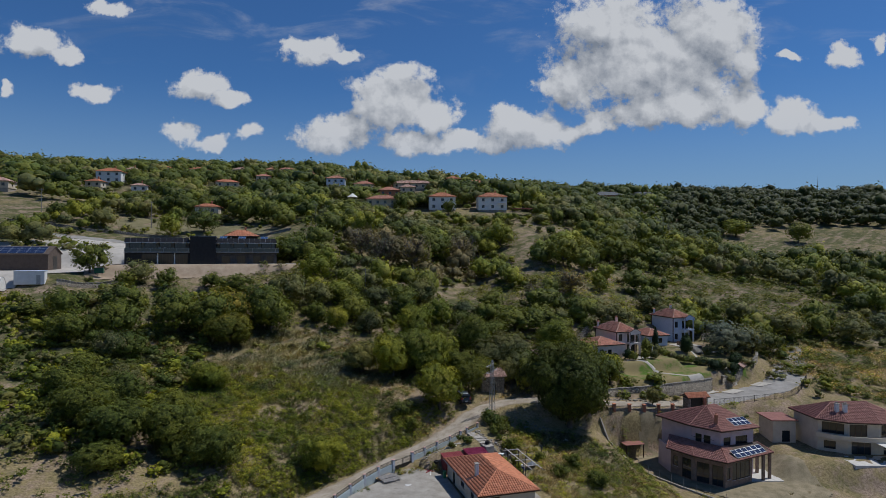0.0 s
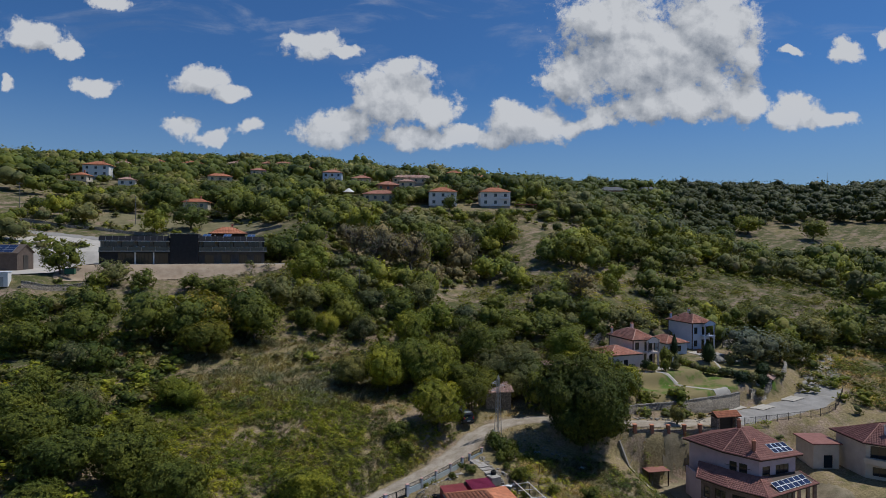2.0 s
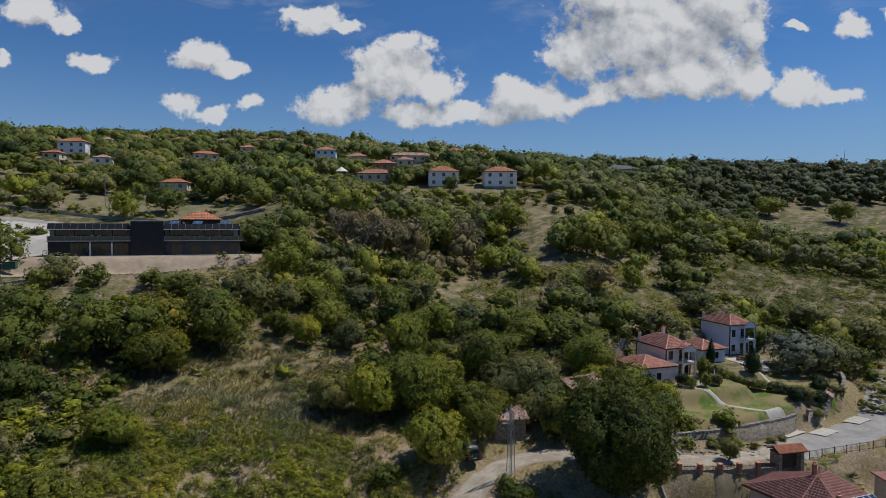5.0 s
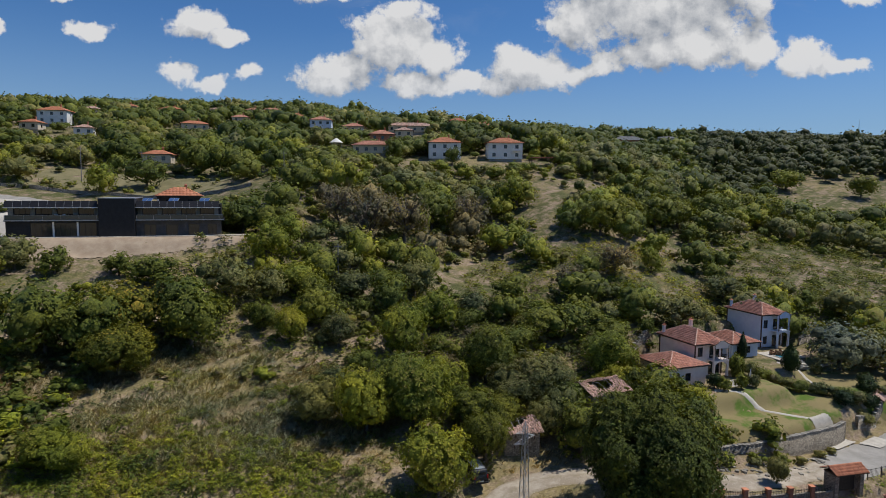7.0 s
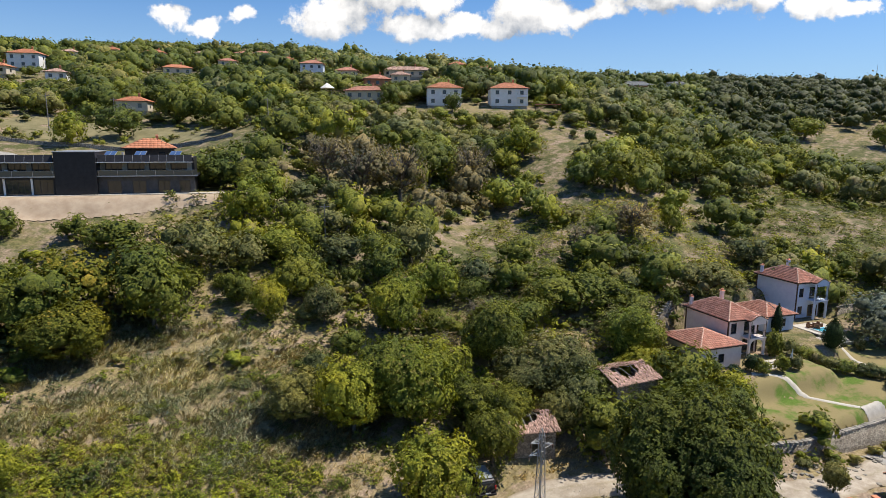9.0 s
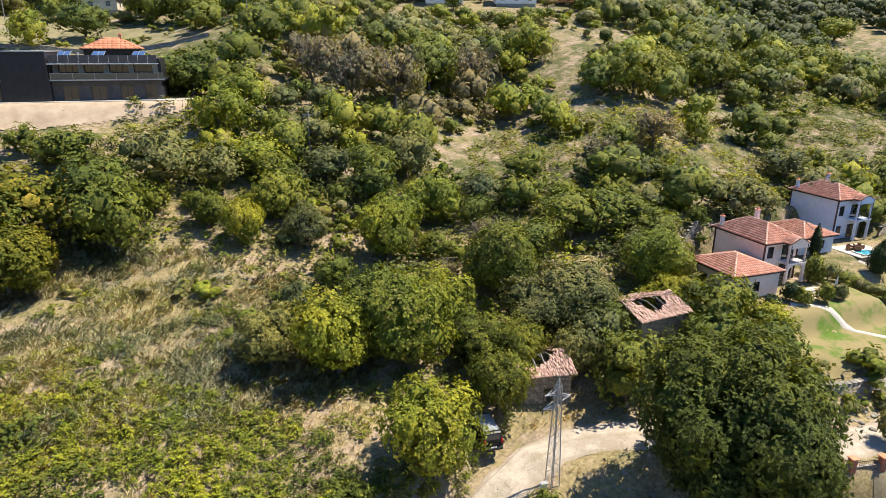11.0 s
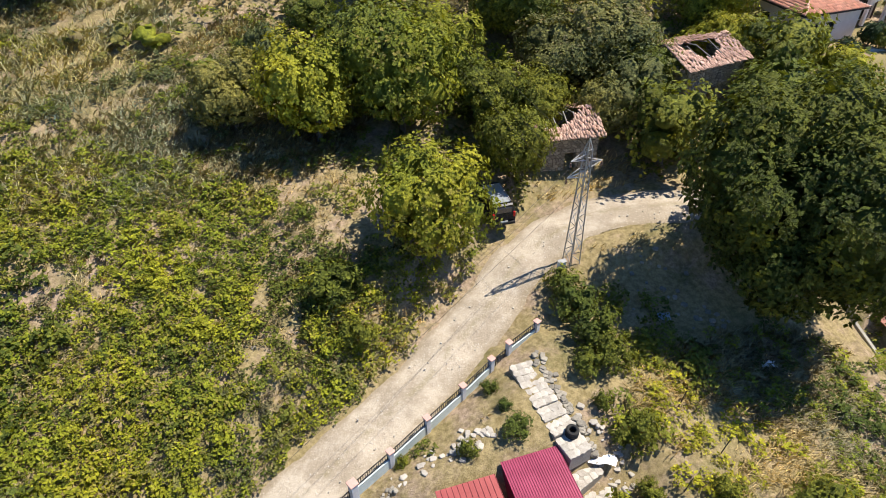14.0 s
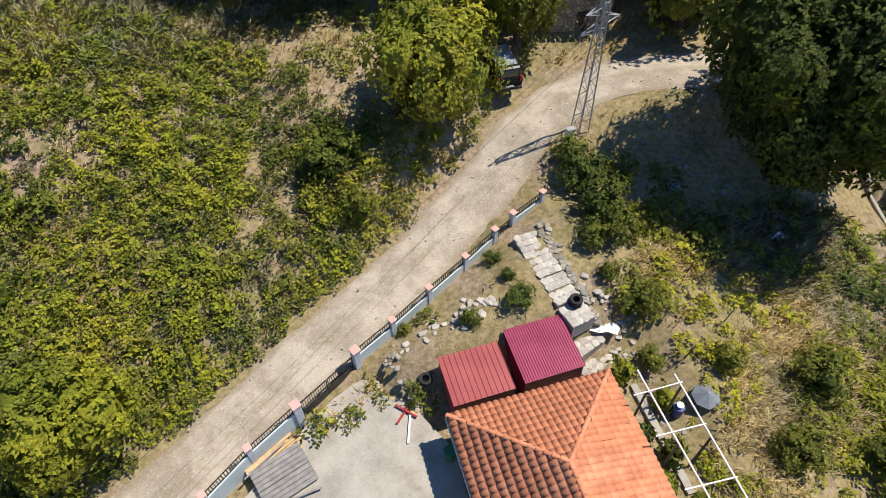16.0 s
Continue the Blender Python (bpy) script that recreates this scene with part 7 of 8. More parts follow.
    for x in (22.7, 27.6, 33.5):
        m = Matrix.Translation((x, 2.2, 6.38)) @ pose(0, 0, 0, 0, 0, -20) @ Matrix.Rotation(radians(35), 4, "X")
        for i in range(2):
            q = part("solar_panel", boxed(i * 1.02, i * 1.02 + 1.0, 0, 1.9, 0, 0.05, 0, m), STEEL, b)
            part("cell_sheet", boxed(i * 1.02 + .04, i * 1.02 + .96, 0.04, 1.86, 0.051, 0.06, 0, m), PANEL_BLUE, q)
    part("vent", rodded((26.0, 2.4, 6.33), (26.0, 2.4, 7.3), 0.18, 10), STEEL, b)
    for x in (8.3, 9.6):
        m = Matrix.Translation((x, 0.2, 3.31)) @ pose(0, 0, 0, 0, 0, 10)
        ch = part("deck_chair", boxed(-.3, .3, -.35, .35, 0.3, 0.4, 0.03, m), WHITE, b)
        part("chair_back", boxed(-.3, .3, .36, .44, 0.3, 1.05, 0.03, m), WHITE, ch)
        for sx in (-.26, .26):
            part("chair_leg", boxed(sx - .03, sx + .03, -.3, -.24, 0.0, 0.298, 0, m), WHITE, ch)
    part("footing", boxed(-0.5, L + 7, -2.2, 0, -0.5, 0.06), PAVE, b)
    return b


DARK_STONE = grainy("dark_grey_stone_facing", (0.045, 0.044, 0.045), (0.10, 0.098, 0.097), 1.2, 14, 0.8, bump=0.01)
BALUSTRADE = material("tinted_glass_rail", lambda k: bsdf(k, (0.05, 0.07, 0.07), 0.08, 0.0, spec=0.7))
GRAVEL = grainy("roof_gravel", (0.34, 0.26, 0.19), (0.46, 0.37, 0.28), 2, 40, 0.95)
PANEL_BLUE = grainy("blue_solar_cell", (0.05, 0.10, 0.22), (0.08, 0.14, 0.28), 0.7, 8, 0.15, spec=0.7)
modern_building()
draped("forecourt", [(-47, 168.5), (-36, 172.8), (-38, 166), (-52, 160.5), (-70, 154), (-86, 149), (-90, 156), (-82, 158.6)], grainy("dry_bank_soil", (0.30, 0.22, 0.15), (0.44, 0.35, 0.25), 0.5, 12, 0.95), 0.1, "dry bare bank before the black building", "bank", 0.4)
PALE_YARD = grainy("pale_crushed_stone", (0.40, 0.365, 0.31), (0.56, 0.52, 0.46), 0.4, 12, 0.95, dirt=(0.40, 0.34, 0.27))
draped("yard", [(-84, 157), (-92, 150), (-96, 138), (-110, 136), (-135, 150), (-140, 185), (-118, 205), (-92, 200), (-90, 176), (-84, 170)], PALE_YARD, 0.18, "pale crushed-stone works yard", "yard", 1.2)

ribbon("lane", [(-175, 196, 0), (-140, 203, 0), (-110, 206, 0), (-88, 201, 0), (-62, 196, 0), (-46, 193, 0)], 2.4, ASPHALT, 0.2, 5, 0.2, "grey lane behind the black building", "lane", 0.0)

def barn():
    b = thing("barn", pose(-139.0, 155.0, 31.6, 0, 0, 14), "dark brown barn with a solar panel roof", "barn")
    L, D, H = 36.0, 10.0, 4.2
    wall(b, BARN, (0, 0), (L, 0), 0, H, [], 0.3)
    wall(b, BARN, (L, D), (0, D), 0, H, [], 0.3)
    for x in (L - 0.3, 0.0):
        bm = bmesh.new()
        v = [bm.verts.new(p) for p in ((x, 0.3, 0), (x, D - .3, 0), (x, D - .3, H), (x, D / 2, H + 2.1), (x, 0.3, H))]
        w = [bm.verts.new(p.co + Vector((0.3, 0, 0))) for p in v]
        bm.faces.new(v[::-1])
        bm.faces.new(w)
        for i in range(5):
            j = (i + 1) % 5
            bm.faces.new((v[i], v[j], w[j], w[i]))
        part("gable_wall", bm, BARN, b)
    part("barn_door", boxed(L + .004, L + .06, 3.6, 6.6, 0, 3.6), DARKMETAL, b)
    f = [[Vector((-.3, -.3, H)), Vector((L + .3, -.3, H)), Vector((L + .3, D / 2, H + 2.2)), Vector((-.3, D / 2, H + 2.2))],
         [Vector((L + .3, D + .3, H)), Vector((-.3, D + .3, H)), Vector((-.3, D / 2, H + 2.2)), Vector((L + .3, D / 2, H + 2.2))]]
    r = roof_slab(b, f, BARN)
    solar_array(r, on_face(f[0][0], f[0][1], f[0][2], 10.0, 0.5, 0.06), 12, 3, 2.1, 1.5)


BARN = grainy("brown_cladding", (0.085, 0.062, 0.050), (0.13, 0.10, 0.08), 1.0, 20, 0.8)
barn()
box_ = thing("site_cabin", pose(-95.8, 138.6, 29.9, 0, 0, 20), "white site cabin with a blue-grey roof", "cabin")
part("body", boxed(0, 6, 0, 2.4, -0.6, 2.4, 0.04), WHITE, box_)
part("roof", boxed(-.1, 6.1, -.1, 2.5, 2.404, 2.5, 0.02), PALE_BLUE, box_)
part("door", boxed(4.4, 5.2, -0.03, -0.003, -0.5, 1.5), STEEL, box_)
tun = thing("polytunnel", pose(-101, 132.5, 28.6, 0, 0, 20), "white plastic tunnel greenhouse end", "greenhouse")
bm = bmesh.new()
ring = [[bm.verts.new((x, 2.2 * math.cos(math.pi * i / 12), 2.6 * math.sin(math.pi * i / 12))) for i in range(13)] for x in (0, 3, 6)]
for a, c in zip(ring, ring[1:]):
    for i in range(12):
        bm.faces.new((a[i], c[i], c[i + 1], a[i + 1]))
bm.faces.new(ring[2])
part("cover", bm, SAIL, tun)
for x in (0, 3, 6):
    vs, fs = tube([(x, 2.23 * math.cos(math.pi * i / 12), 2.63 * math.sin(math.pi * i / 12)) for i in range(13)], [0.05] * 13, 5)
    part("hoop", mesh_from("hoop", [tuple(p) for p in vs], fs, [STEEL]), STEEL, tun)
stone_wall([(-88, 141.5, 31.0), (-80, 145.0, 31.2), (-73, 148.0, 31.4)], 1.1, 0.4, "grey retaining wall below the yard", "yard walls")
stone_wall([(-150, 214, 47.0), (-118, 216, 47.2), (-84, 216.5, 47.0), (-52, 212, 46.0)], 0.8, 0.5, "low dry stone wall along the upper field", "field walls")
bin_ = thing("dumpster", pose(-84.5, 150.5, 31.3, 0, 0, 15), "dark green steel waste container", "container")
part("body", boxed(0, 2, 0, 1.2, 0.15, 1.4, 0.05), grainy("green_paint", (0.02, 0.09, 0.05), (0.035, 0.13, 0.07), 2, 20, 0.5), bin_)
part("lid", boxed(-.05, 2.05, -.05, 1.25, 1.404, 1.5, 0.03), DARKMETAL, bin_)
for x in (0.25, 1.75):
    part("wheel", rodded((x, -.02, 0.1), (x, 0.1, 0.1), 0.1, 10), RUBBER, bin_)
draped("field", [(-130, 218), (-62, 218), (-66, 236), (-120, 240)], grainy("dry_mown_grass", (0.13, 0.12, 0.055), (0.25, 0.215, 0.115), 0.3, 9, 0.95), 0.1, "mown grass field beyond the stone wall", "field", 2.0)

# ---------------------------------------------------------------- garden plants
def shrub(x, y, tall, wide, mat, label, n=900, size=0.06, column=False, category="shrub", group="garden shrubs"):
    z = ground_at(x, y)
    t = thing("shrub", pose(x, y, z, 0, 0, float(rng.uniform(0, 360))), label, category, group)
    part("stem", rodded((0, 0, -0.2), (0, 0, tall * 0.5), 0.05 * wide + 0.02, 6, 0.02), BARK, t)
    k = np.array((wide, wide, tall / 1.85))
    if column:
        h, a = rng.uniform(0.04, 1, n), rng.uniform(0, 2 * math.pi, n)
        rad = wide * np.sin(np.pi * np.clip(h, 0, 1) ** 0.62) ** 0.7
        out = np.column_stack([np.cos(a), np.sin(a), np.full(n, 0.6)])
        c = np.column_stack([rad * np.cos(a), rad * np.sin(a), h * tall]) * rng.uniform(0.8, 1.04, (n, 1))
        long = size * 2.2 * rng.uniform(0.7, 1.3, n)
        lv, lf, ln = kites(c, out * 0.4 + (0, 0, 1), out + rng.normal(0, 0.3, (n, 3)), long, long * 0.3, unit(out))
        bv, bf = BALL[2]
        hv = bv * (wide * 0.78, wide * 0.78, tall * 0.46) + (0, 0, tall * 0.47)
        parts = (lv, lf, ln, hv, bf, bv)
    else:
        g = crown_mesh(rng, 7, n // 6, 5, size * 3.2 / wide, 0.3, 0.15, 0.82, 1, -0.6)
        parts = (g[0] * k, g[1], g[2], g[3] * k, g[4], g[5])
    part("foliage", leaf_mesh("foliage", *parts, mat), mat, t)


shrub(51.2, 149.4, 4.6, 0.75, NEEDLE, "dark columnar cypress beside the villa", 1800, 0.08, True, "cypress")
shrub(45.8, 140.2, 3.6, 0.9, LEAF_MID, "tall green garden shrub beside the villa", 1200, 0.09)
shrub(56.2, 143.4, 4.4, 1.5, NEEDLE, "dark conical conifer in the garden", 2200, 0.1, True, "conifer")
shrub(45.9, 134.6, 1.9, 1.0, LEAF_GREY, "clipped round shrub on the lawn", 1000, 0.07)
shrub(62.3, 146.8, 1.9, 1.0, LEAF_GREY, "clipped round shrub on the lawn", 1000, 0.07)
for n, (x, y) in enumerate(((41.0, 133.2), (40.0, 134.2), (43.6, 133.4), (36.5, 131.5), (34.0, 132.0))):
    shrub(x, y, 1.8 + 0.4 * (n % 3), 1.1, NEEDLE if n % 2 else LEAF_MID, "dark green shrub below the terrace", 800, 0.08)
hedge = smooth_line([(47.5, 142.5, 0), (50.0, 140.0, 0), (53.5, 138.4, 0), (57.0, 136.2, 0), (59.6, 133.6, 0), (61.0, 131.6, 0)], 1.5)
for n, (x, y, _) in enumerate(hedge):
    shrub(x + rng.normal(0, .3), y + rng.normal(0, .3), 1.8 + 0.5 * rng.random(), 1.5, (LEAF_GREY, LEAF_GREY, LEAF_MID)[n % 3], "loose silvery flowering hedge shrub between lawns", 700, 0.085)
for x, y in ((62.5, 133.5), (64, 136.4), (66.2, 139.6), (58, 132.6)):
    shrub(x, y, 2.2, 1.3, NEEDLE, "dark juniper beside the garden wall", 900, 0.09)
bbq = thing("barbecue", pose(71.5, 153.6, ground_at(71.5, 153.6), 0, 0, 20), "stone garden barbecue with a chimney", "barbecue")
part("hearth", boxed(-1.4, 1.4, -.6, .6, -0.3, 1.0, 0.05), RUBBLE, bbq)
part("chimney", boxed(-.45, .45, -.3, .4, 1.004, 2.9, 0.05), RUBBLE, bbq)
part("hood", boxed(-.8, .8, -.5, .5, 1.3, 1.75, 0.05), STONE_TRIM, bbq)
for n, (x, y) in enumerate(((34.5, 118.2), (38.5, 118.5), (42, 119.6), (45.5, 120.9), (49, 122.9), (51.2, 124.2))):
    shrub(x, y, 0.9, 0.8, LEAF_GREY, "low grey lavender bush under the stone wall", 450, 0.07)
shrub(38.4, 113.4, 3.2, 1.3, LEAF_GREY, "young olive tree beside the road wall", 1500, 0.07, False, "tree")

# low concrete kerb with fence stakes running down the bank
kerb = smooth_line([(27.5, 108.6, 0), (30, 103.5, 0), (33.5, 98, 0), (37.0, 92.5, 0), (41.5, 86.5, 0)], 2.0)
for a, b in zip(kerb, kerb[1:]):
    za, zb = ground_at(a[0], a[1]), ground_at(b[0], b[1])
    d = Vector((b[0] - a[0], b[1] - a[1], zb - za))
    m = Matrix.Translation((a[0], a[1], za)) @ d.to_track_quat("X", "Z").to_matrix().to_4x4()
    k = thing("boundary_kerb", m, "pale concrete boundary kerb with a thin stake", "kerb", "boundary kerbs")
    part("kerb", boxed(0.02, d.length - 0.02, -0.14, 0.14, -0.3, 0.28, 0.03), CONCRETE, k)
    part("stake", rodded((0.1, 0, 0.2), (0.1, 0, 1.5), 0.03, 6), STEEL, k)
lean = thing("lean_to", pose(32.8, 107.6, ground_at(32.8, 107.6), 0, 0, 12), "small open lean-to with a rusty red roof", "shed")
part("roof", boxed(-1.8, 1.8, -1.4, 1.4, 1.9, 1.98, 0.02), TILE_BROWN, lean)
for x in (-1.6, 1.6):
    for y in (-1.2, 1.2):
        part("post", boxed(x - .07, x + .07, y - .07, y + .07, -0.4, 1.9), DARKWOOD, lean)
part("back_wall", boxed(-1.6, 1.6, 1.05, 1.15, -0.4, 1.89), RUBBLE, lean)

draped("yard", [(33.5, 106), (36, 96), (42, 89), (52, 87), (58, 92), (57, 101), (52, 110), (42, 112), (36, 111)], grainy("dry_yard_grass", (0.17, 0.145, 0.085), (0.34, 0.28, 0.18), 0.6, 7, 0.95, bump=0.05, dirt=(0.13, 0.13, 0.055)), 0.09, "patchy dry grass and soil round the lilac house", "yard", 0.5)

# ---------------------------------------------------------------- village on the upper slope
def small_house(x, y, w, d, storeys, turn, walls, tiles, label, sink=0.0, rise=None):
    z = ground_at(x, y) - sink
    h = thing("house", pose(x, y, z, 0, 0, turn), label, "house", "village houses")
    H = 2.9 * storeys
    o = []
    for s in range(storeys):
        n = max(1, int(w / 3.2))
        for i in range(n):
            u = (i + 0.5) * w / n
            o.append((u - 0.6, u + 0.6, 2.9 * s + 0.9, 2.9 * s + 2.2))
    walls_of(h, walls, -w / 2, w / 2, -d / 2, d / 2, 0, H, south=o, west=[(d / 2 - .5, d / 2 + .5, H - 2, H - .8)], east=[(d / 2 - .5, d / 2 + .5, H - 2, H - .8)])
    part("footing", boxed(-w / 2 + .05, w / 2 - .05, -d / 2 + .05, d / 2 - .05, -3.6, -0.61), CONCRETE, h)
    faces, lines = hip_faces(-w / 2 - .5, w / 2 + .5, -d / 2 - .5, d / 2 + .5, H, rise or d * 0.24)
    r = roof_slab(h, faces, DARKWOOD)
    tiled(r, faces, tiles, 0.7, 0.9, 0.10, segs=2)
    chimney(h, w * 0.15, d * 0.1, H + 0.6, H + d * 0.24 + 0.9, BRICK, 0.25)
    return h


small_house(-0.6, 276.5, 11.5, 9, 2, 4, WHITE, TILE, "white two-storey house with an orange tile roof", 0.4)
wh2 = small_house(21.5, 277.5, 12.5, 9, 2, 3, WHITE, TILE, "white two-storey house with balconies and an orange roof", 0.2)
for m in (wh2,):
    part("balcony", boxed(2.2, 5.8, -5.6, -4.52, 2.9, 3.05), WHITE, m)
    part("balcony_rail", boxed(2.2, 5.8, -5.6, -5.55, 3.9, 3.95), DARKMETAL, m)
    for x in (2.3, 5.7):
        part("balcony_post", boxed(x - .08, x + .08, -5.58, -5.42, 0, 5.7), WHITE, m)
GREY_TILE = grainy("grey_roofing", (0.14, 0.145, 0.15), (0.20, 0.205, 0.21), 1, 12, 0.7)
small_house(137, 520, 26, 15, 1, 3, BRICK, GREY_TILE, "unfinished brick bungalow under a grey hipped roof", 0, 3.4)
VILLAGE_ROWS = [
    (-173, 324, 12, 9, 2, 10, WHITE, TILE), (-166, 297, 7, 6, 1, 5, STUCCO, TILE), (-206, 412, 9, 8, 1, 8, STUCCO, TILE_OLD), (-210, 459, 17, 9, 1, 0, STUCCO, TILE),
    (-176, 449, 13, 9, 1, 14, STUCCO, TILE), (-153, 469, 11, 8, 1, 4, WHITE, TILE_OLD), (-136, 490, 9, 8, 1, 0, STUCCO, TILE_ROSE), (-125, 499, 12, 8, 1, 6, STUCCO, TILE_ROSE),
    (-145, 297, 7, 6, 1, 20, WHITE, TILE_OLD), (-60, 348, 10, 8, 2, 5, PALE_BLUE, TILE_ROSE), (-44, 346, 10, 8, 1, 0, STUCCO, TILE_ROSE), (-27, 309, 10, 8, 1, 12, BRICK, TILE_ROSE),
    (-26, 269, 13, 7, 1, -6, STUCCO, TILE_ROSE), (-17, 350, 22, 8, 1, 4, STUCCO, TILE_OLD), (-19, 330, 8, 7, 1, 4, STUCCO, TILE_OLD), (6, 388, 9, 8, 1, 0, DARKWOOD, TILE), (21, 408, 12, 8, 1, 3, DARKWOOD, TILE),
    (174, 541, 18, 7, 1, 5, WHITE, GREY_TILE), (-96, 254, 9, 6, 1, 10, STUCCO, TILE), (-114, 395, 9, 7, 1, 12, STUCCO, TILE_ROSE), (-92, 430, 11, 8, 1, 0, STUCCO, TILE), (-190, 262, 15, 8, 1, 12, STUCCO, TILE_OLD), (-120, 345, 12, 7, 1, 25, STUCCO, TILE)]
for x, y, w, d, s, turn, a, b in VILLAGE_ROWS:
    small_house(x, y, w, d, s, turn, a, b, "village house with a clay tile roof among trees", -0.7)
# timber annex behind the black building, and small roofs
small_house(-60.8, 187.0, 9.0, 6.6, 1, 22, DARKWOOD, TILE, "dark timber lodge with an orange tile roof", -2.2, 1.9)
can = thing("canopy", pose(34, 268, ground_at(34, 268), 0, 0, 5), "small red canopy on thin posts", "canopy")
part("roof", boxed(-4, 4, -2, 2, 2.6, 2.75, 0.03), RED_SHEET, can)
for x in (-3.8, 3.8):
    for y in (-1.8, 1.8):
        part("post", rodded((x, y, -0.5), (x, y, 2.6), 0.08), DARKMETAL, can)
tent = thing("party_tent", pose(-40, 274, ground_at(-40, 274) + 0.4), "white pointed garden tent", "tent")
part("roof", rodded((0, 0, 2.4), (0, 0, 4.2), 2.6, 8, 0.05), SAIL, tent)
for i in range(4):
    a = math.pi / 4 + i * math.pi / 2
    part("pole", rodded((2.3 * math.cos(a), 2.3 * math.sin(a), -0.6), (2.3 * math.cos(a), 2.3 * math.sin(a), 2.4), 0.05), STEEL, tent)
mast = thing("radio_mast", pose(341, 566, ground_at(341, 566)), "thin lattice radio mast on the skyline", "mast")
part("shaft", rodded((0, 0, -1), (0, 0, 16), 0.5, 6, 0.15), STEEL, mast)
part("antenna", rodded((0, 0, 16), (0, 0, 20), 0.12, 6, 0.05), STEEL, mast)


# ---------------------------------------------------------------- ruins, van
def ruin(m, w, d, h, label, hole):
    """Roofless stone walls with the remains of a tile roof."""
    r = thing("ruin", m, label, "ruin", "ruined stone houses")
    wall(r, RUBBLE, (0, 0), (w, 0), -1.0, h, [(w * 0.42, w * 0.42 + 0.9, 1.0, 2.9, "open")], 0.5)
    wall(r, RUBBLE, (w, 0.5), (w, d - 0.5), -1.0, h, [], 0.5)
    wall(r, RUBBLE, (w, d), (0, d), -1.0, h * 0.95, [], 0.5)
    wall(r, RUBBLE, (0, d - 0.5), (0, 0.5), -1.0, h * 0.9, [(1, 2, 1.5, 2.8, "open")], 0.5)
    a, b = Vector((-.3, d / 2, h + 1.1)), Vector((w + .3, d / 2, h + 1.1))
    c = [Vector((-.4, -.4, h)), Vector((w + .4, -.4, h)), Vector((w + .4, d + .4, h)), Vector((-.4, d + .4, h))]
    faces = [[c[0], c[1], b, a], [c[2], c[3], a, b]]
    for i in range(7):
        x = -.2 + i * (w + .4) / 6
        for f0, f1 in ((c[0], a), (c[3], a)):
            if rng.random() < 0.85:
                p, q = Vector((x, f0.y, f0.z - .06)), Vector((x, f1.y, f1.z - .1 - rng.uniform(0, .5)))
                part("rafter", rodded(p, q, 0.05, 5), GREYWOOD, r)
    vs, fs, n0 = [], [], 0
    sv, sf = (np.array(q) for q in tile_shape(0.19, 0.31, 0.06))
    for pts in faces:
        for o, u, v, n, ln in tile_pieces(pts, 0.19, 0.27)[0]:
            away = math.hypot((o.x - hole[0]) / hole[2], (o.y - hole[1]) / hole[3])
            if away < 1 + 0.25 * noise.noise(o * 0.9):
                continue
            q = sv + (0, 0, rng.normal(0.04, 0.045))
            t = rng.normal(0, 0.26)
            q = np.column_stack([q[:, 0] * math.cos(t) - q[:, 1] * math.sin(t), q[:, 0] * math.sin(t) + q[:, 1] * math.cos(t), q[:, 2]])
            drop = 0.5 * max(0, 1.7 - away)
            vs.append(np.array(o) + q[:, :1] * np.array(u) + q[:, 1:2] * np.array(v) + q[:, 2:] * np.array(n) - (0, 0, drop * 0.6))
            fs.append(sf + n0)
            n0 += len(sv)
    t = part("tiles", mesh_from("tiles", np.concatenate(vs), np.concatenate(fs), [TILE_OLD]), TILE_OLD, r)
    t["kind"] = "stuff"


ruin(pose(7.4, 117.0, 10.3, 0, 0, 10), 4.4, 4.8, 3.3, "ruined stone cottage with a half-collapsed pink tile roof", (1.2, 3.2, 2.4, 2.3))
ruin(pose(19.4, 123.0, 12.4, 0, 0, 26), 6.0, 5.4, 3.9, "ruined stone house with a hole in its tile roof", (3.0, 2.3, 1.7, 1.6))

CARBLACK = grainy("black_car_paint", (0.008, 0.008, 0.010), (0.014, 0.014, 0.017), 2, 20, 0.22, 0.0, bump=0.0, spec=0.6)
SILVER = grainy("silver_car_roof", (0.42, 0.46, 0.50), (0.52, 0.56, 0.60), 2, 20, 0.3, 0.5, bump=0.0)
TAIL = grainy("red_tail_light", (0.45, 0.01, 0.01), (0.60, 0.02, 0.02), 4, 20, 0.3)


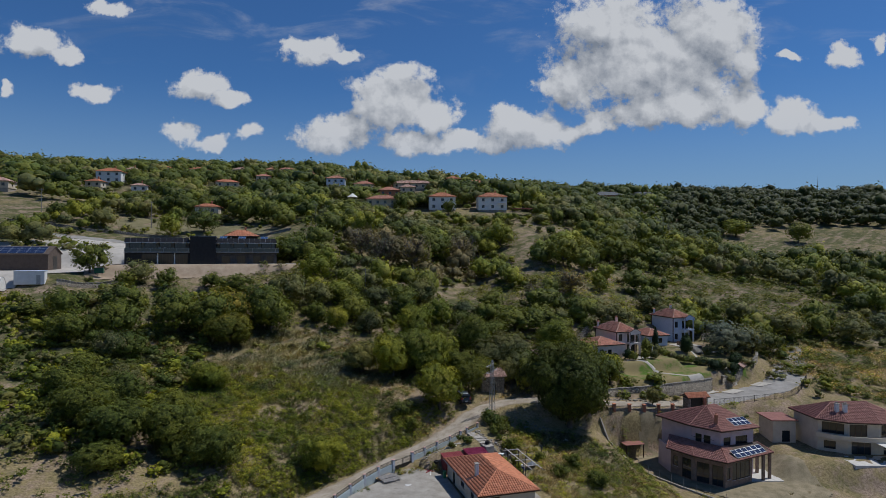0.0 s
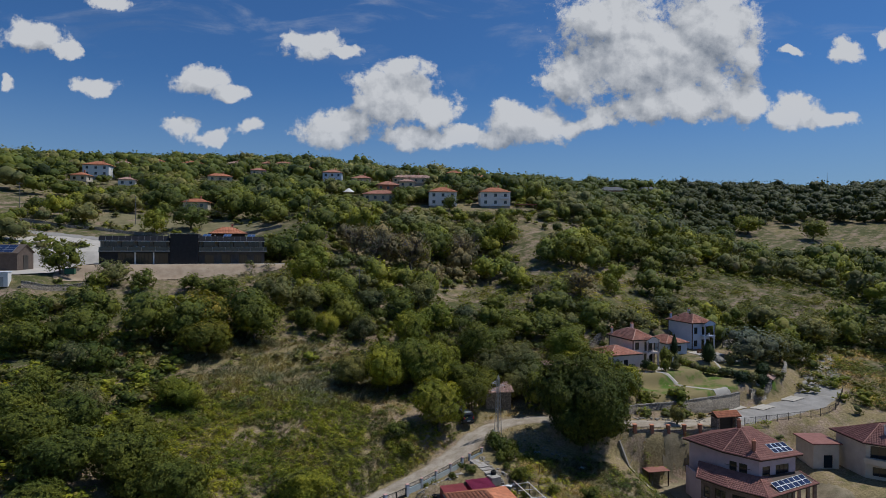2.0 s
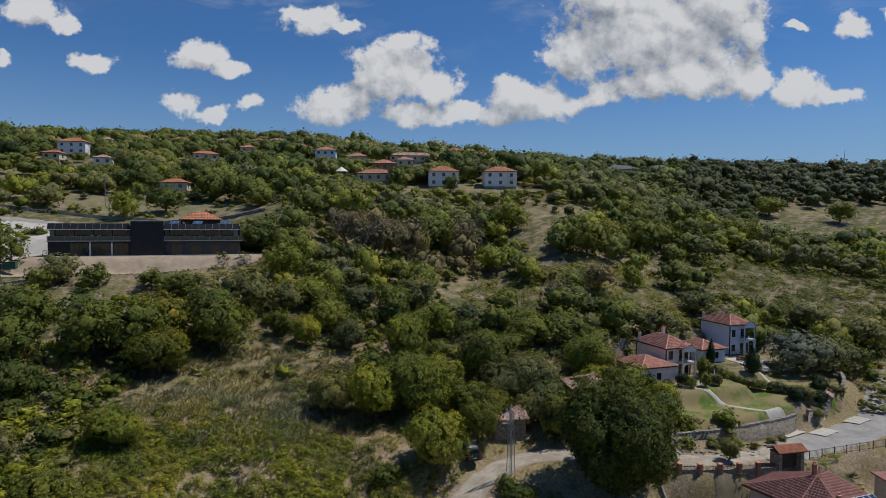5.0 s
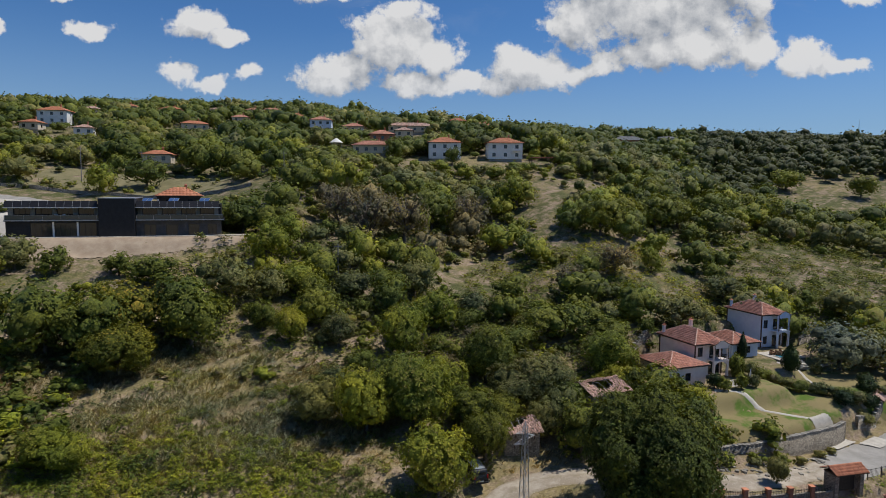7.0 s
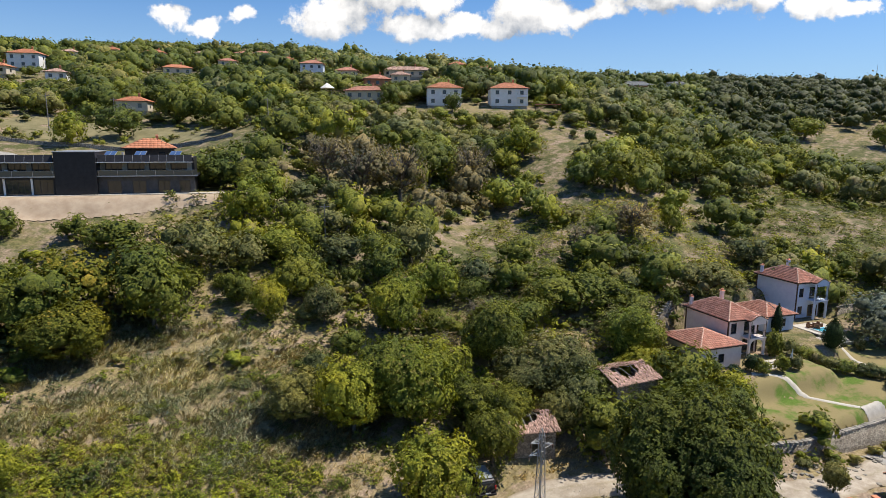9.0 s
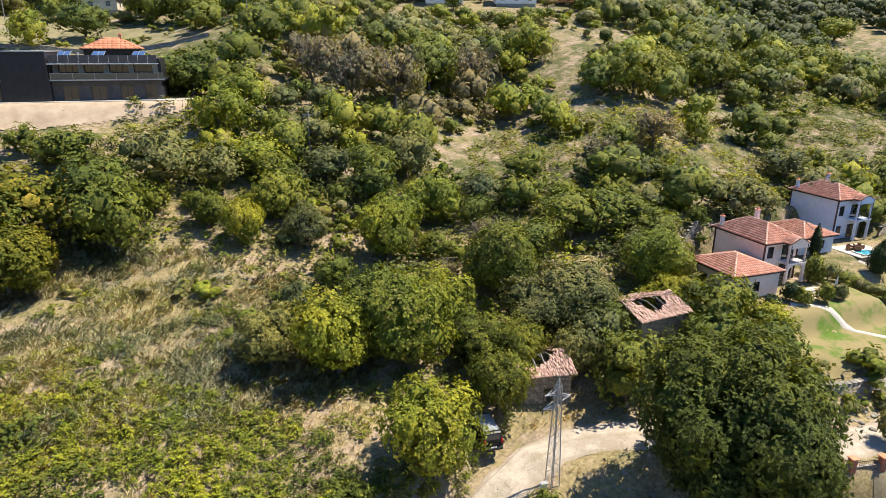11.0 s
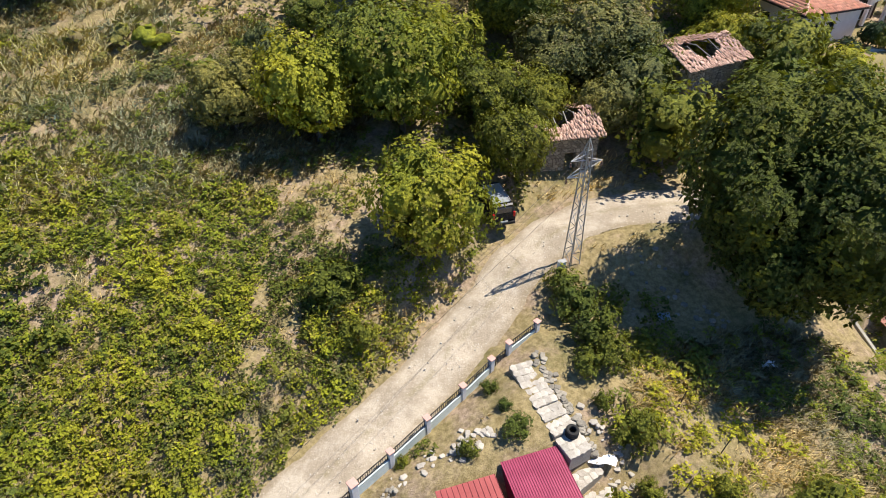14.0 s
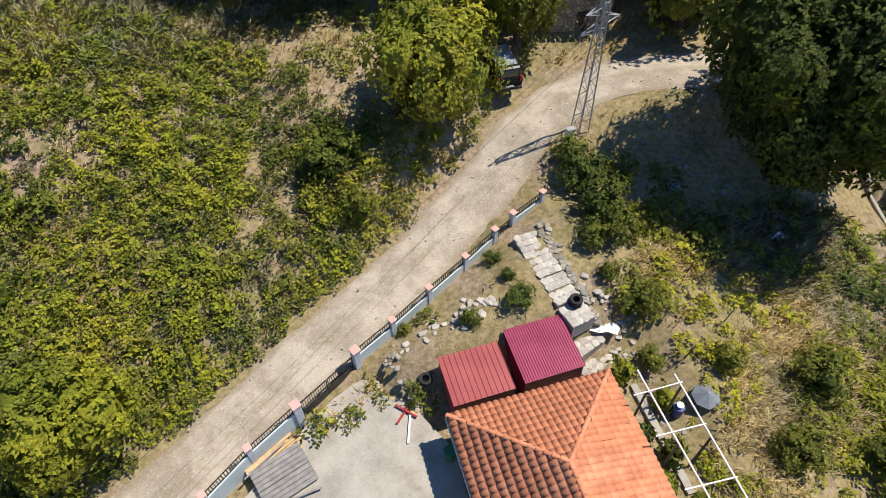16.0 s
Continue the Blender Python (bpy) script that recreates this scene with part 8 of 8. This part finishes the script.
def van():
    c = thing("van", pose(3.6, 113.2, ground_at(3.6, 112.8) + 0.02, 0, 0, 16), "parked black van with a pale roof under a tree", "van")
    # profile seen from the side: y is forwards
    prof = [(-2.2, 0.35), (-2.3, 0.75), (-2.22, 1.15), (-2.05, 1.78), (-1.9, 1.86), (0.75, 1.84), (1.0, 1.72), (1.55, 1.18), (2.25, 1.0), (2.38, 0.7), (2.34, 0.35)]
    bm = bmesh.new()
    rows = []
    for x, k in ((-0.88, 0.93), (-0.84, 1.0), (0.84, 1.0), (0.88, 0.93)):
        rows.append([bm.verts.new((x * (0.86 if z > 1.3 else 1), y * (0.99 if k < 1 else 1), z * k + (1 - k) * 0.6)) for y, z in prof])
    n = len(prof)
    for a, b in zip(rows, rows[1:]):
        for i in range(n):
            j = (i + 1) % n
            bm.faces.new((a[i], a[j], b[j], b[i]))
    bm.faces.new(rows[0])
    bm.faces.new(rows[-1][::-1])
    body = part("body", bm, CARBLACK, c)
    part("roof_panel", boxed(-0.62, 0.62, -1.75, 0.65, 1.87, 1.90, 0.01), SILVER, c)
    for x in (-0.66, 0.66):
        part("roof_rail", boxed(x - .025, x + .025, -1.75, 0.65, 1.86, 1.94, 0.01), STEEL, c)
        part("tail_light", boxed(x * 1.15 - .07, x * 1.15 + .07, -2.33, -2.2, 0.95, 1.35, 0.02), TAIL, c)
    part("rear_window", boxed(-0.6, 0.6, -2.2, -2.08, 1.28, 1.68, 0.02), GLASS, c)
    part("windscreen", boxed(-0.62, 0.62, -0.02, 0.02, -0.4, 0.4, 0.0, Matrix.Translation((0, 1.3, 1.46)) @ Matrix.Rotation(radians(45), 4, "X")), GLASS, c)
    part("bumper", boxed(-0.86, 0.86, -2.4, -2.2, 0.38, 0.62, 0.04), RUBBER, c)
    part("number_plate", boxed(-0.26, 0.26, -2.42, -2.402, 0.66, 0.77), WHITE, c)
    for x in (-0.8, 0.8):
        for y in (-1.4, 1.5):
            w = part("wheel", rodded((x - .1, y, 0.32), (x + .1, y, 0.32), 0.32, 16), RUBBER, c)
            part("rim", rodded((x - .11, y, 0.32), (x + .11, y, 0.32), 0.19, 12), STEEL, w)


van()

# overgrown corners of the ruins
for x, y, t, w, k in ((4.9, 115.6, 6.6, 2.9, "mid"), (7.6, 121.8, 5.4, 3.0, "mid"), (12.6, 121.6, 5.0, 2.6, "grey"), (17.2, 126.4, 5.6, 3.2, "mid"), (26.4, 123.6, 5.2, 3.0, "mid"), (24.8, 130.2, 6.0, 3.2, "light"), (17.0, 119.6, 3.2, 1.8, "grey")):
    tree(k, "near", x, y, t, w)

# ---------------------------------------------------------------- things round the house
def lay(name, me, x, y, turn, scale, parent=None, lift=0.0, z=None):
    ob = new(name, me)
    ob.parent = parent
    ob.matrix_basis = pose(x, y, (ground_at(x, y) if z is None else z) + lift, 0, 0, turn) @ Matrix.Diagonal((*scale, 1))
    return ob


# stepped path of crazy paving from the garden gate down to the sheds
PALE_STONE = grainy("pale_flagstone", (0.32, 0.29, 0.25), (0.47, 0.435, 0.385), 2, 18, 0.9, vary=0.2)
FLAG = [rock_mesh("flagstone", 0.42, 0.39, 0.035, 40 + i, PALE_STONE) for i in range(4)]
PATH_LINE = smooth_line([(4.6, 100.2, 0), (5.2, 98.6, 0), (6.0, 96.9, 0), (6.8, 95.3, 0), (7.6, 94.0, 0), (8.6, 92.9, 0), (9.4, 92.0, 0)], 0.42)
tang = np.gradient(PATH_LINE[:, :2], axis=0)
bed = thing("garden_path", pose(0, 0, 0), "pale crazy-paved path stepping down to the house", "path")
STEPS = 9
cut = np.linspace(0, len(PATH_LINE) - 1, STEPS + 1).astype(int)
for k in range(STEPS):
    a, b = PATH_LINE[cut[k]], PATH_LINE[cut[k + 1]]
    m, ln = edge_frame(a[:2], b[:2], 0)
    top = max(ground_at(a[0], a[1]), ground_at(b[0], b[1])) + 0.02 - 0.06 * (k > 5)
    half = 0.72 if k < 6 else 1.05
    step = part("step", boxed(0, ln - 0.02, -half, half, top - 1.1, top, 0.02, m), CONCRETE, bed)
    nx, ny = max(2, round(ln / 0.4)), round(2 * half / 0.4)
    for u in range(nx):
        for v in range(ny):
            c = m @ Vector(((u + 0.5) * ln / nx + rng.normal(0, .02), -half + (v + 0.5) * 2 * half / ny + rng.normal(0, .02), 0))
            ob = lay("flagstone", FLAG[int(rng.integers(0, 4))], c.x, c.y, float(rng.uniform(0, 360)), (rng.uniform(0.9, 1.05), rng.uniform(0.9, 1.05), 1), step, 0, top - 0.012)


WHITE_ROCKS = [rock_mesh("stone", 0.34, 0.28, 0.2, 10 + i, PALE_STONE) for i in range(4)]


def stones(name, pts, n, spread, scale, label, group, rocks=ROCKS, lift=-0.05):
    """A heap or line of loose stones, each its own."""
    w = thing(name, pose(0, 0, 0), label, "stones", group)
    for i in range(n):
        p = pts[int(rng.integers(0, len(pts)))]
        x, y = p[0] + rng.normal(0, spread), p[1] + rng.normal(0, spread)
        k = scale * float(rng.uniform(0.5, 1.5))
        lay("stone", rocks[i % 4], x, y, float(rng.uniform(0, 360)), (k, k, k * float(rng.uniform(0.6, 1.0))), w, lift)
    return w


edge = [(p[0] - 1.05 * t[1] / np.linalg.norm(t), p[1] + 1.05 * t[0] / np.linalg.norm(t)) for p, t in zip(PATH_LINE[:16], tang)]
stones("stone_edging", edge, 95, 0.14, 0.8, "dark rough stones edging the garden path", "stone heaps")
stones("rubble_heap", [(8.6, 95.4), (9.2, 94.6), (9.8, 93.8), (9.0, 93.2), (8.2, 96.4)], 60, 0.5, 0.8, "heap of broken stones beside the path", "stone heaps", WHITE_ROCKS)
stones("rubble_heap", [(-0.6, 94.2), (0.4, 94.6), (1.4, 95.0), (-2.0, 93.6), (2.2, 95.6)], 60, 0.35, 0.75, "row of loose garden stones above the sheds", "stone heaps", WHITE_ROCKS)
stones("rubble_heap", [(-2.6, 92.6), (-2.0, 91.8), (-1.4, 91.0)], 34, 0.25, 0.6, "loose stones beside the concrete yard", "stone heaps")
stones("rubble_heap", [(10.6, 91.8), (10.9, 90.0), (11.4, 88.2), (9.9, 86.6)], 26, 0.6, 0.6, "scattered stones in the vegetable bed", "stone heaps")
stones("rubble_heap", [(-13, 100), (-11.8, 101.2), (-12.6, 98.6)], 45, 0.5, 0.7, "old heap of field stones on the bank", "stone heaps")
stones("rubble_heap", [(33, 116.6), (37, 116.6), (41, 117.6), (45, 119.4), (49, 121.4)], 80, 0.9, 1.2, "scattered stones below the garden wall", "stone heaps")
stones("rubble_heap", [(14, 108), (16, 106), (12.5, 106), (18, 104)], 40, 1.2, 0.8, "scattered stones and litter under the walnut", "stone heaps")
stones("road_stones", [tuple(p[:2]) for p in ROAD_PTS[45:110]], 300, 0.95, 0.22, "white stones scattered over the dirt road", "road stones", WHITE_ROCKS, 0.06)


def tyre(x, y, n, label):
    t = thing("tyre_stack", pose(x, y, ground_at(x, y), 3, 0, 0), label, "tyres", "old tyres")
    for i in range(n):
        bm = bmesh.new()
        seg, sides, R, r = 20, 8, 0.27, 0.1
        ring = [[bm.verts.new(((R + r * math.cos(b)) * math.cos(a), (R + r * math.cos(b)) * math.sin(a), 0.1 + i * 0.2 + r * math.sin(b)))
                 for b in (2 * math.pi * k / sides for k in range(sides))] for a in (2 * math.pi * j / seg for j in range(seg))]
        for j in range(seg):
            for k in range(sides):
                bm.faces.new((ring[j][k], ring[(j + 1) % seg][k], ring[(j + 1) % seg][(k + 1) % sides], ring[j][(k + 1) % sides]))
        part("tyre", bm, RUBBER, t)


tyre(6.95, 95.6, 3, "stack of old black tyres by the path")
tyre(-0.9, 91.9, 2, "old black tyres beside the red shed")
WHITE_BAG = grainy("white_plastic_sheet", (0.70, 0.70, 0.70), (0.84, 0.84, 0.85), 4, 20, 0.6)


def sheet(x, y, rx, ry, mat, label, name="plastic_sheet", lumps=0.12, turn=0):
    """A crumpled sheet lying on the ground."""
    bm = bmesh.new()
    bmesh.ops.create_grid(bm, x_segments=14, y_segments=14, size=1)
    for v in list(bm.verts):
        a = math.atan2(v.co.y, v.co.x)
        k = 0.8 + 0.35 * noise.noise((math.cos(a) * 1.5, math.sin(a) * 1.5, x))
        v.co = Vector((v.co.x * rx * k, v.co.y * ry * k, lumps * (0.6 + noise.noise((v.co.x * 3, v.co.y * 3, y))) * (1.2 - max(abs(v.co.x), abs(v.co.y)))))
    ob = part(name, bm, mat, None)
    ob.matrix_basis = pose(x, y, ground_at(x, y) + 0.06, 0, 0, turn)
    tagged(ob, label, "sheet")


sheet(8.6, 94.95, 0.85, 0.45, WHITE_BAG, "crumpled white plastic sheet on the stones", turn=-10)
sheet(20.2, 101.6, 0.6, 0.4, WHITE_BAG, "crumpled white rubbish bag under the walnut", "rubbish_bag", 0.3)
sheet(14.2, 104.4, 0.5, 0.4, grainy("blue_plastic", (0.18, 0.26, 0.38), (0.34, 0.42, 0.52), 4, 20, 0.6), "pale blue plastic scrap under the walnut", "plastic_scrap", 0.2)
BLUE = grainy("blue_plastic_drum", (0.02, 0.035, 0.15), (0.03, 0.055, 0.22), 2, 20, 0.35)
dr = thing("barrel", pose(11.7, 90.5, ground_at(11.7, 90.5)), "blue plastic barrel holding a white bucket", "barrel")
bm = bmesh.new()
for z0, z1, a, b in ((0, 0.3, 0.26, 0.3), (0.3, 0.6, 0.3, 0.3), (0.6, 0.88, 0.3, 0.26)):
    rod(bm, (0, 0, z0), (0, 0, z1), a, 18, b)
bmesh.ops.remove_doubles(bm, verts=bm.verts, dist=0.001)
part("drum", bm, BLUE, dr)
part("rim", rodded((0, 0, 0.882), (0, 0, 0.92), 0.28, 18), BLUE, dr)
part("bucket", rodded((0, 0, 0.922), (0, 0, 1.1), 0.14, 14, 0.18), WHITE, dr)
um = thing("tarpaulin", pose(13.1, 91.0, ground_at(13.1, 91.0) + 0.1, 0, 0, 25), "grey tarpaulin stretched over a low frame", "tarpaulin")
bm = bmesh.new()
bmesh.ops.create_cone(bm, cap_ends=True, segments=7, radius1=0.72, radius2=0.05, depth=0.4, matrix=Matrix.Translation((0, 0, 0.45)))
part("cover", bm, grainy("grey_tarpaulin", (0.13, 0.15, 0.17), (0.20, 0.22, 0.25), 3, 20, 0.6), um)
part("pole", rodded((0, 0, -0.3), (0, 0, 0.7), 0.03), STEEL, um)

# white timber pergola east of the house
pg = thing("pergola", pose(0, 0, 0), "white timber pergola frame over a vegetable bed", "pergola")
WHITE_WOOD = grainy("white_painted_wood", (0.62, 0.60, 0.56), (0.76, 0.74, 0.70), 3, 30, 0.7)
for a, b in (((9.2, 91.2), (11.9, 82.4)), ((10.9, 91.0), (13.4, 82.4))):
    part("long_beam", boxed(0, math.dist(a, b), -.035, .035, 8.53, 8.6, 0, edge_frame(a, b)[0]), WHITE_WOOD, pg)
for a, b in (((8.75, 89.85), (11.15, 90.55)), ((9.35, 87.9), (11.7, 88.5)), ((10.05, 85.6), (12.4, 86.15)), ((10.7, 83.4), (13.2, 84.0))):
    part("cross_beam", boxed(0, math.dist(a, b), -.028, .028, 8.605, 8.66, 0, edge_frame(a, b)[0]), WHITE_WOOD, pg)
for x, y in ((9.5, 90.2), (10.3, 87.6), (11.1, 85.0), (11.1, 90.4), (11.8, 87.9), (12.6, 85.2)):
    part("post", boxed(x - .04, x + .04, y - .04, y + .04, ground_at(x, y) - 0.3, 8.499), DARKMETAL, pg)
for n, (x, y) in enumerate(((9.7, 89.4), (10.2, 86.8), (11.0, 88.3), (11.9, 86.0), (10.6, 85.0), (9.3, 92.6), (9.8, 95.8), (11.3, 91.2))):
    shrub(x, y, 0.9 + 0.3 * (n % 3), 0.6, LEAF_LIGHT if n % 2 else LEAF_MID, "leafy vegetable plants in the bed", 260, 0.085, False, "plant", "vegetable plants")

# yard clutter
lm = thing("lumber_pile", pose(-8.9, 87.3, 5.3, 0, 0, 47), "pile of fresh sawn boards beside the fence", "lumber")
for i in range(16):
    x, y = -0.2 + 0.03 * rng.normal(), -0.45 + (i % 6) * 0.17 + rng.normal(0, .02)
    part("board", boxed(x, x + 2.6 + rng.uniform(-.4, .4), y - .07, y + .07, 0.02 + (i // 6) * 0.07, 0.08 + (i // 6) * 0.07, 0, Matrix.Rotation(rng.normal(0, 0.02), 4, "Z")), LUMBER, lm)
pl = thing("pallet_deck", pose(-7.9, 85.6, 5.5, 5, 0, 36), "weathered grey plank platform leaning in the yard", "platform")
for i in range(9):
    part("plank", boxed(0, 2.6, i * 0.235, i * 0.235 + 0.215, 0.0, 0.04, 0.006), GREYWOOD, pl)
for y in (0.1, 1.0, 1.9):
    part("batten", boxed(0.05 + y * 0.05, 2.55, y - .04, y + .04, 0.042, 0.1, 0, Matrix.Rotation(0.25 * (y - 1), 4, "Z")), GREYWOOD, pl)
    part("bearer", boxed(0.05, 2.55, y - .05, y + .05, -0.25, -0.003), GREYWOOD, pl)
fr = thing("broken_chair", pose(-1.9, 90.6, 5.28, 0, 0, 60), "broken red and white wooden frame on the concrete", "chair")
REDWOOD = grainy("red_painted_wood", (0.26, 0.02, 0.025), (0.36, 0.04, 0.045), 3, 30, 0.6)
part("back_bar", boxed(-.8, .5, -.05, .05, 0.05, 0.12), REDWOOD, fr)
part("side_bar", boxed(-.05, .05, -.7, .6, 0.122, 0.17), REDWOOD, fr)
for i in range(4):
    part("slat", boxed(0.1 + i * .13, 0.19 + i * .13, -.6, .1, 0.02, 0.05), LUMBER, fr)
part("white_bar", boxed(-1.7, -.2, -.3, -.2, 0.02, 0.1, 0, Matrix.Rotation(0.5, 4, "Z")), WHITE_WOOD, fr)
sheet(-4.6, 85.4, 1.3, 0.8, grainy("white_gravel", (0.55, 0.53, 0.50), (0.72, 0.70, 0.67), 3, 40, 0.95), "spill of white gravel on the concrete", "gravel_spill", 0.12)
GREEN_BIN = grainy("green_plastic", (0.03, 0.14, 0.06), (0.05, 0.2, 0.09), 2, 20, 0.4)
pot = thing("water_butt", pose(0.35, 88.2, 5.27), "green plastic water butt against the house", "water butt")
part("body", rodded((0, 0, 0), (0, 0, 0.9), 0.24, 14, 0.28), GREEN_BIN, pot)
part("lid", rodded((0, 0, 0.902), (0, 0, 0.95), 0.3, 14), GREEN_BIN, pot)
sheet(10.4, 96.4, 0.5, 0.2, WHITE_WOOD, "bundle of pale laths on the soil", "lath_bundle", 0.08)
for x, y in ((11, 96.5), (13.5, 98), (10.2, 99.8), (15.2, 95.4), (12.6, 93.2)):
    sk = thing("garden_stake", pose(x, y, ground_at(x, y), 4, 3, 0), "dark fence stake in dry grass", "stake", "garden stakes")
    part("stake", rodded((0, 0, -0.3), (0, 0, 1.5), 0.035, 6, 0.025), DARKMETAL, sk)

# clay tiles of the house roof: those on the north slope and next to it singly, the rest joined
TILE_W, TILE_L = 0.31, 0.40
every = []
for f in house_faces:
    pieces, cw = tile_pieces(f, TILE_W, TILE_L)
    every += [(p, cw) for p in pieces]
every.sort(key=lambda q: -q[0][0].y)
shape = tile_shape(TILE_W, TILE_L, 0.085)
ONE_TILE = mesh_from("tile", shape[0], shape[1], [TILE], True)
for (o, u, v, n, ln), cw in every[:300]:
    ob = new("tile", ONE_TILE)
    ob.parent = house_roof
    m = Matrix((u * (cw / TILE_W), v * (ln / TILE_L), n)).transposed().to_4x4()
    ob.matrix_basis = Matrix.Translation(o + n * (0.03 + float(rng.normal(0, 0.006)))) @ m @ pose(0, 0, 0, 0, 0, float(rng.normal(0, 0.6)))
vs, fs, n0 = [], [], 0
sv, sf = np.array(shape[0]), np.array(shape[1])
for (o, u, v, n, ln), cw in every[300:]:
    q = sv * (cw / TILE_W, ln / TILE_L, 1) + (0, 0, 0.03 + rng.normal(0, 0.006))
    vs.append(np.array(o) + q[:, :1] * np.array(u) + q[:, 1:2] * np.array(v) + q[:, 2:] * np.array(n))
    fs.append(sf + n0)
    n0 += len(sv)
rest = part("tiles", mesh_from("tiles", np.concatenate(vs), np.concatenate(fs), [TILE], True), TILE, house_roof)
rest["kind"] = "stuff"
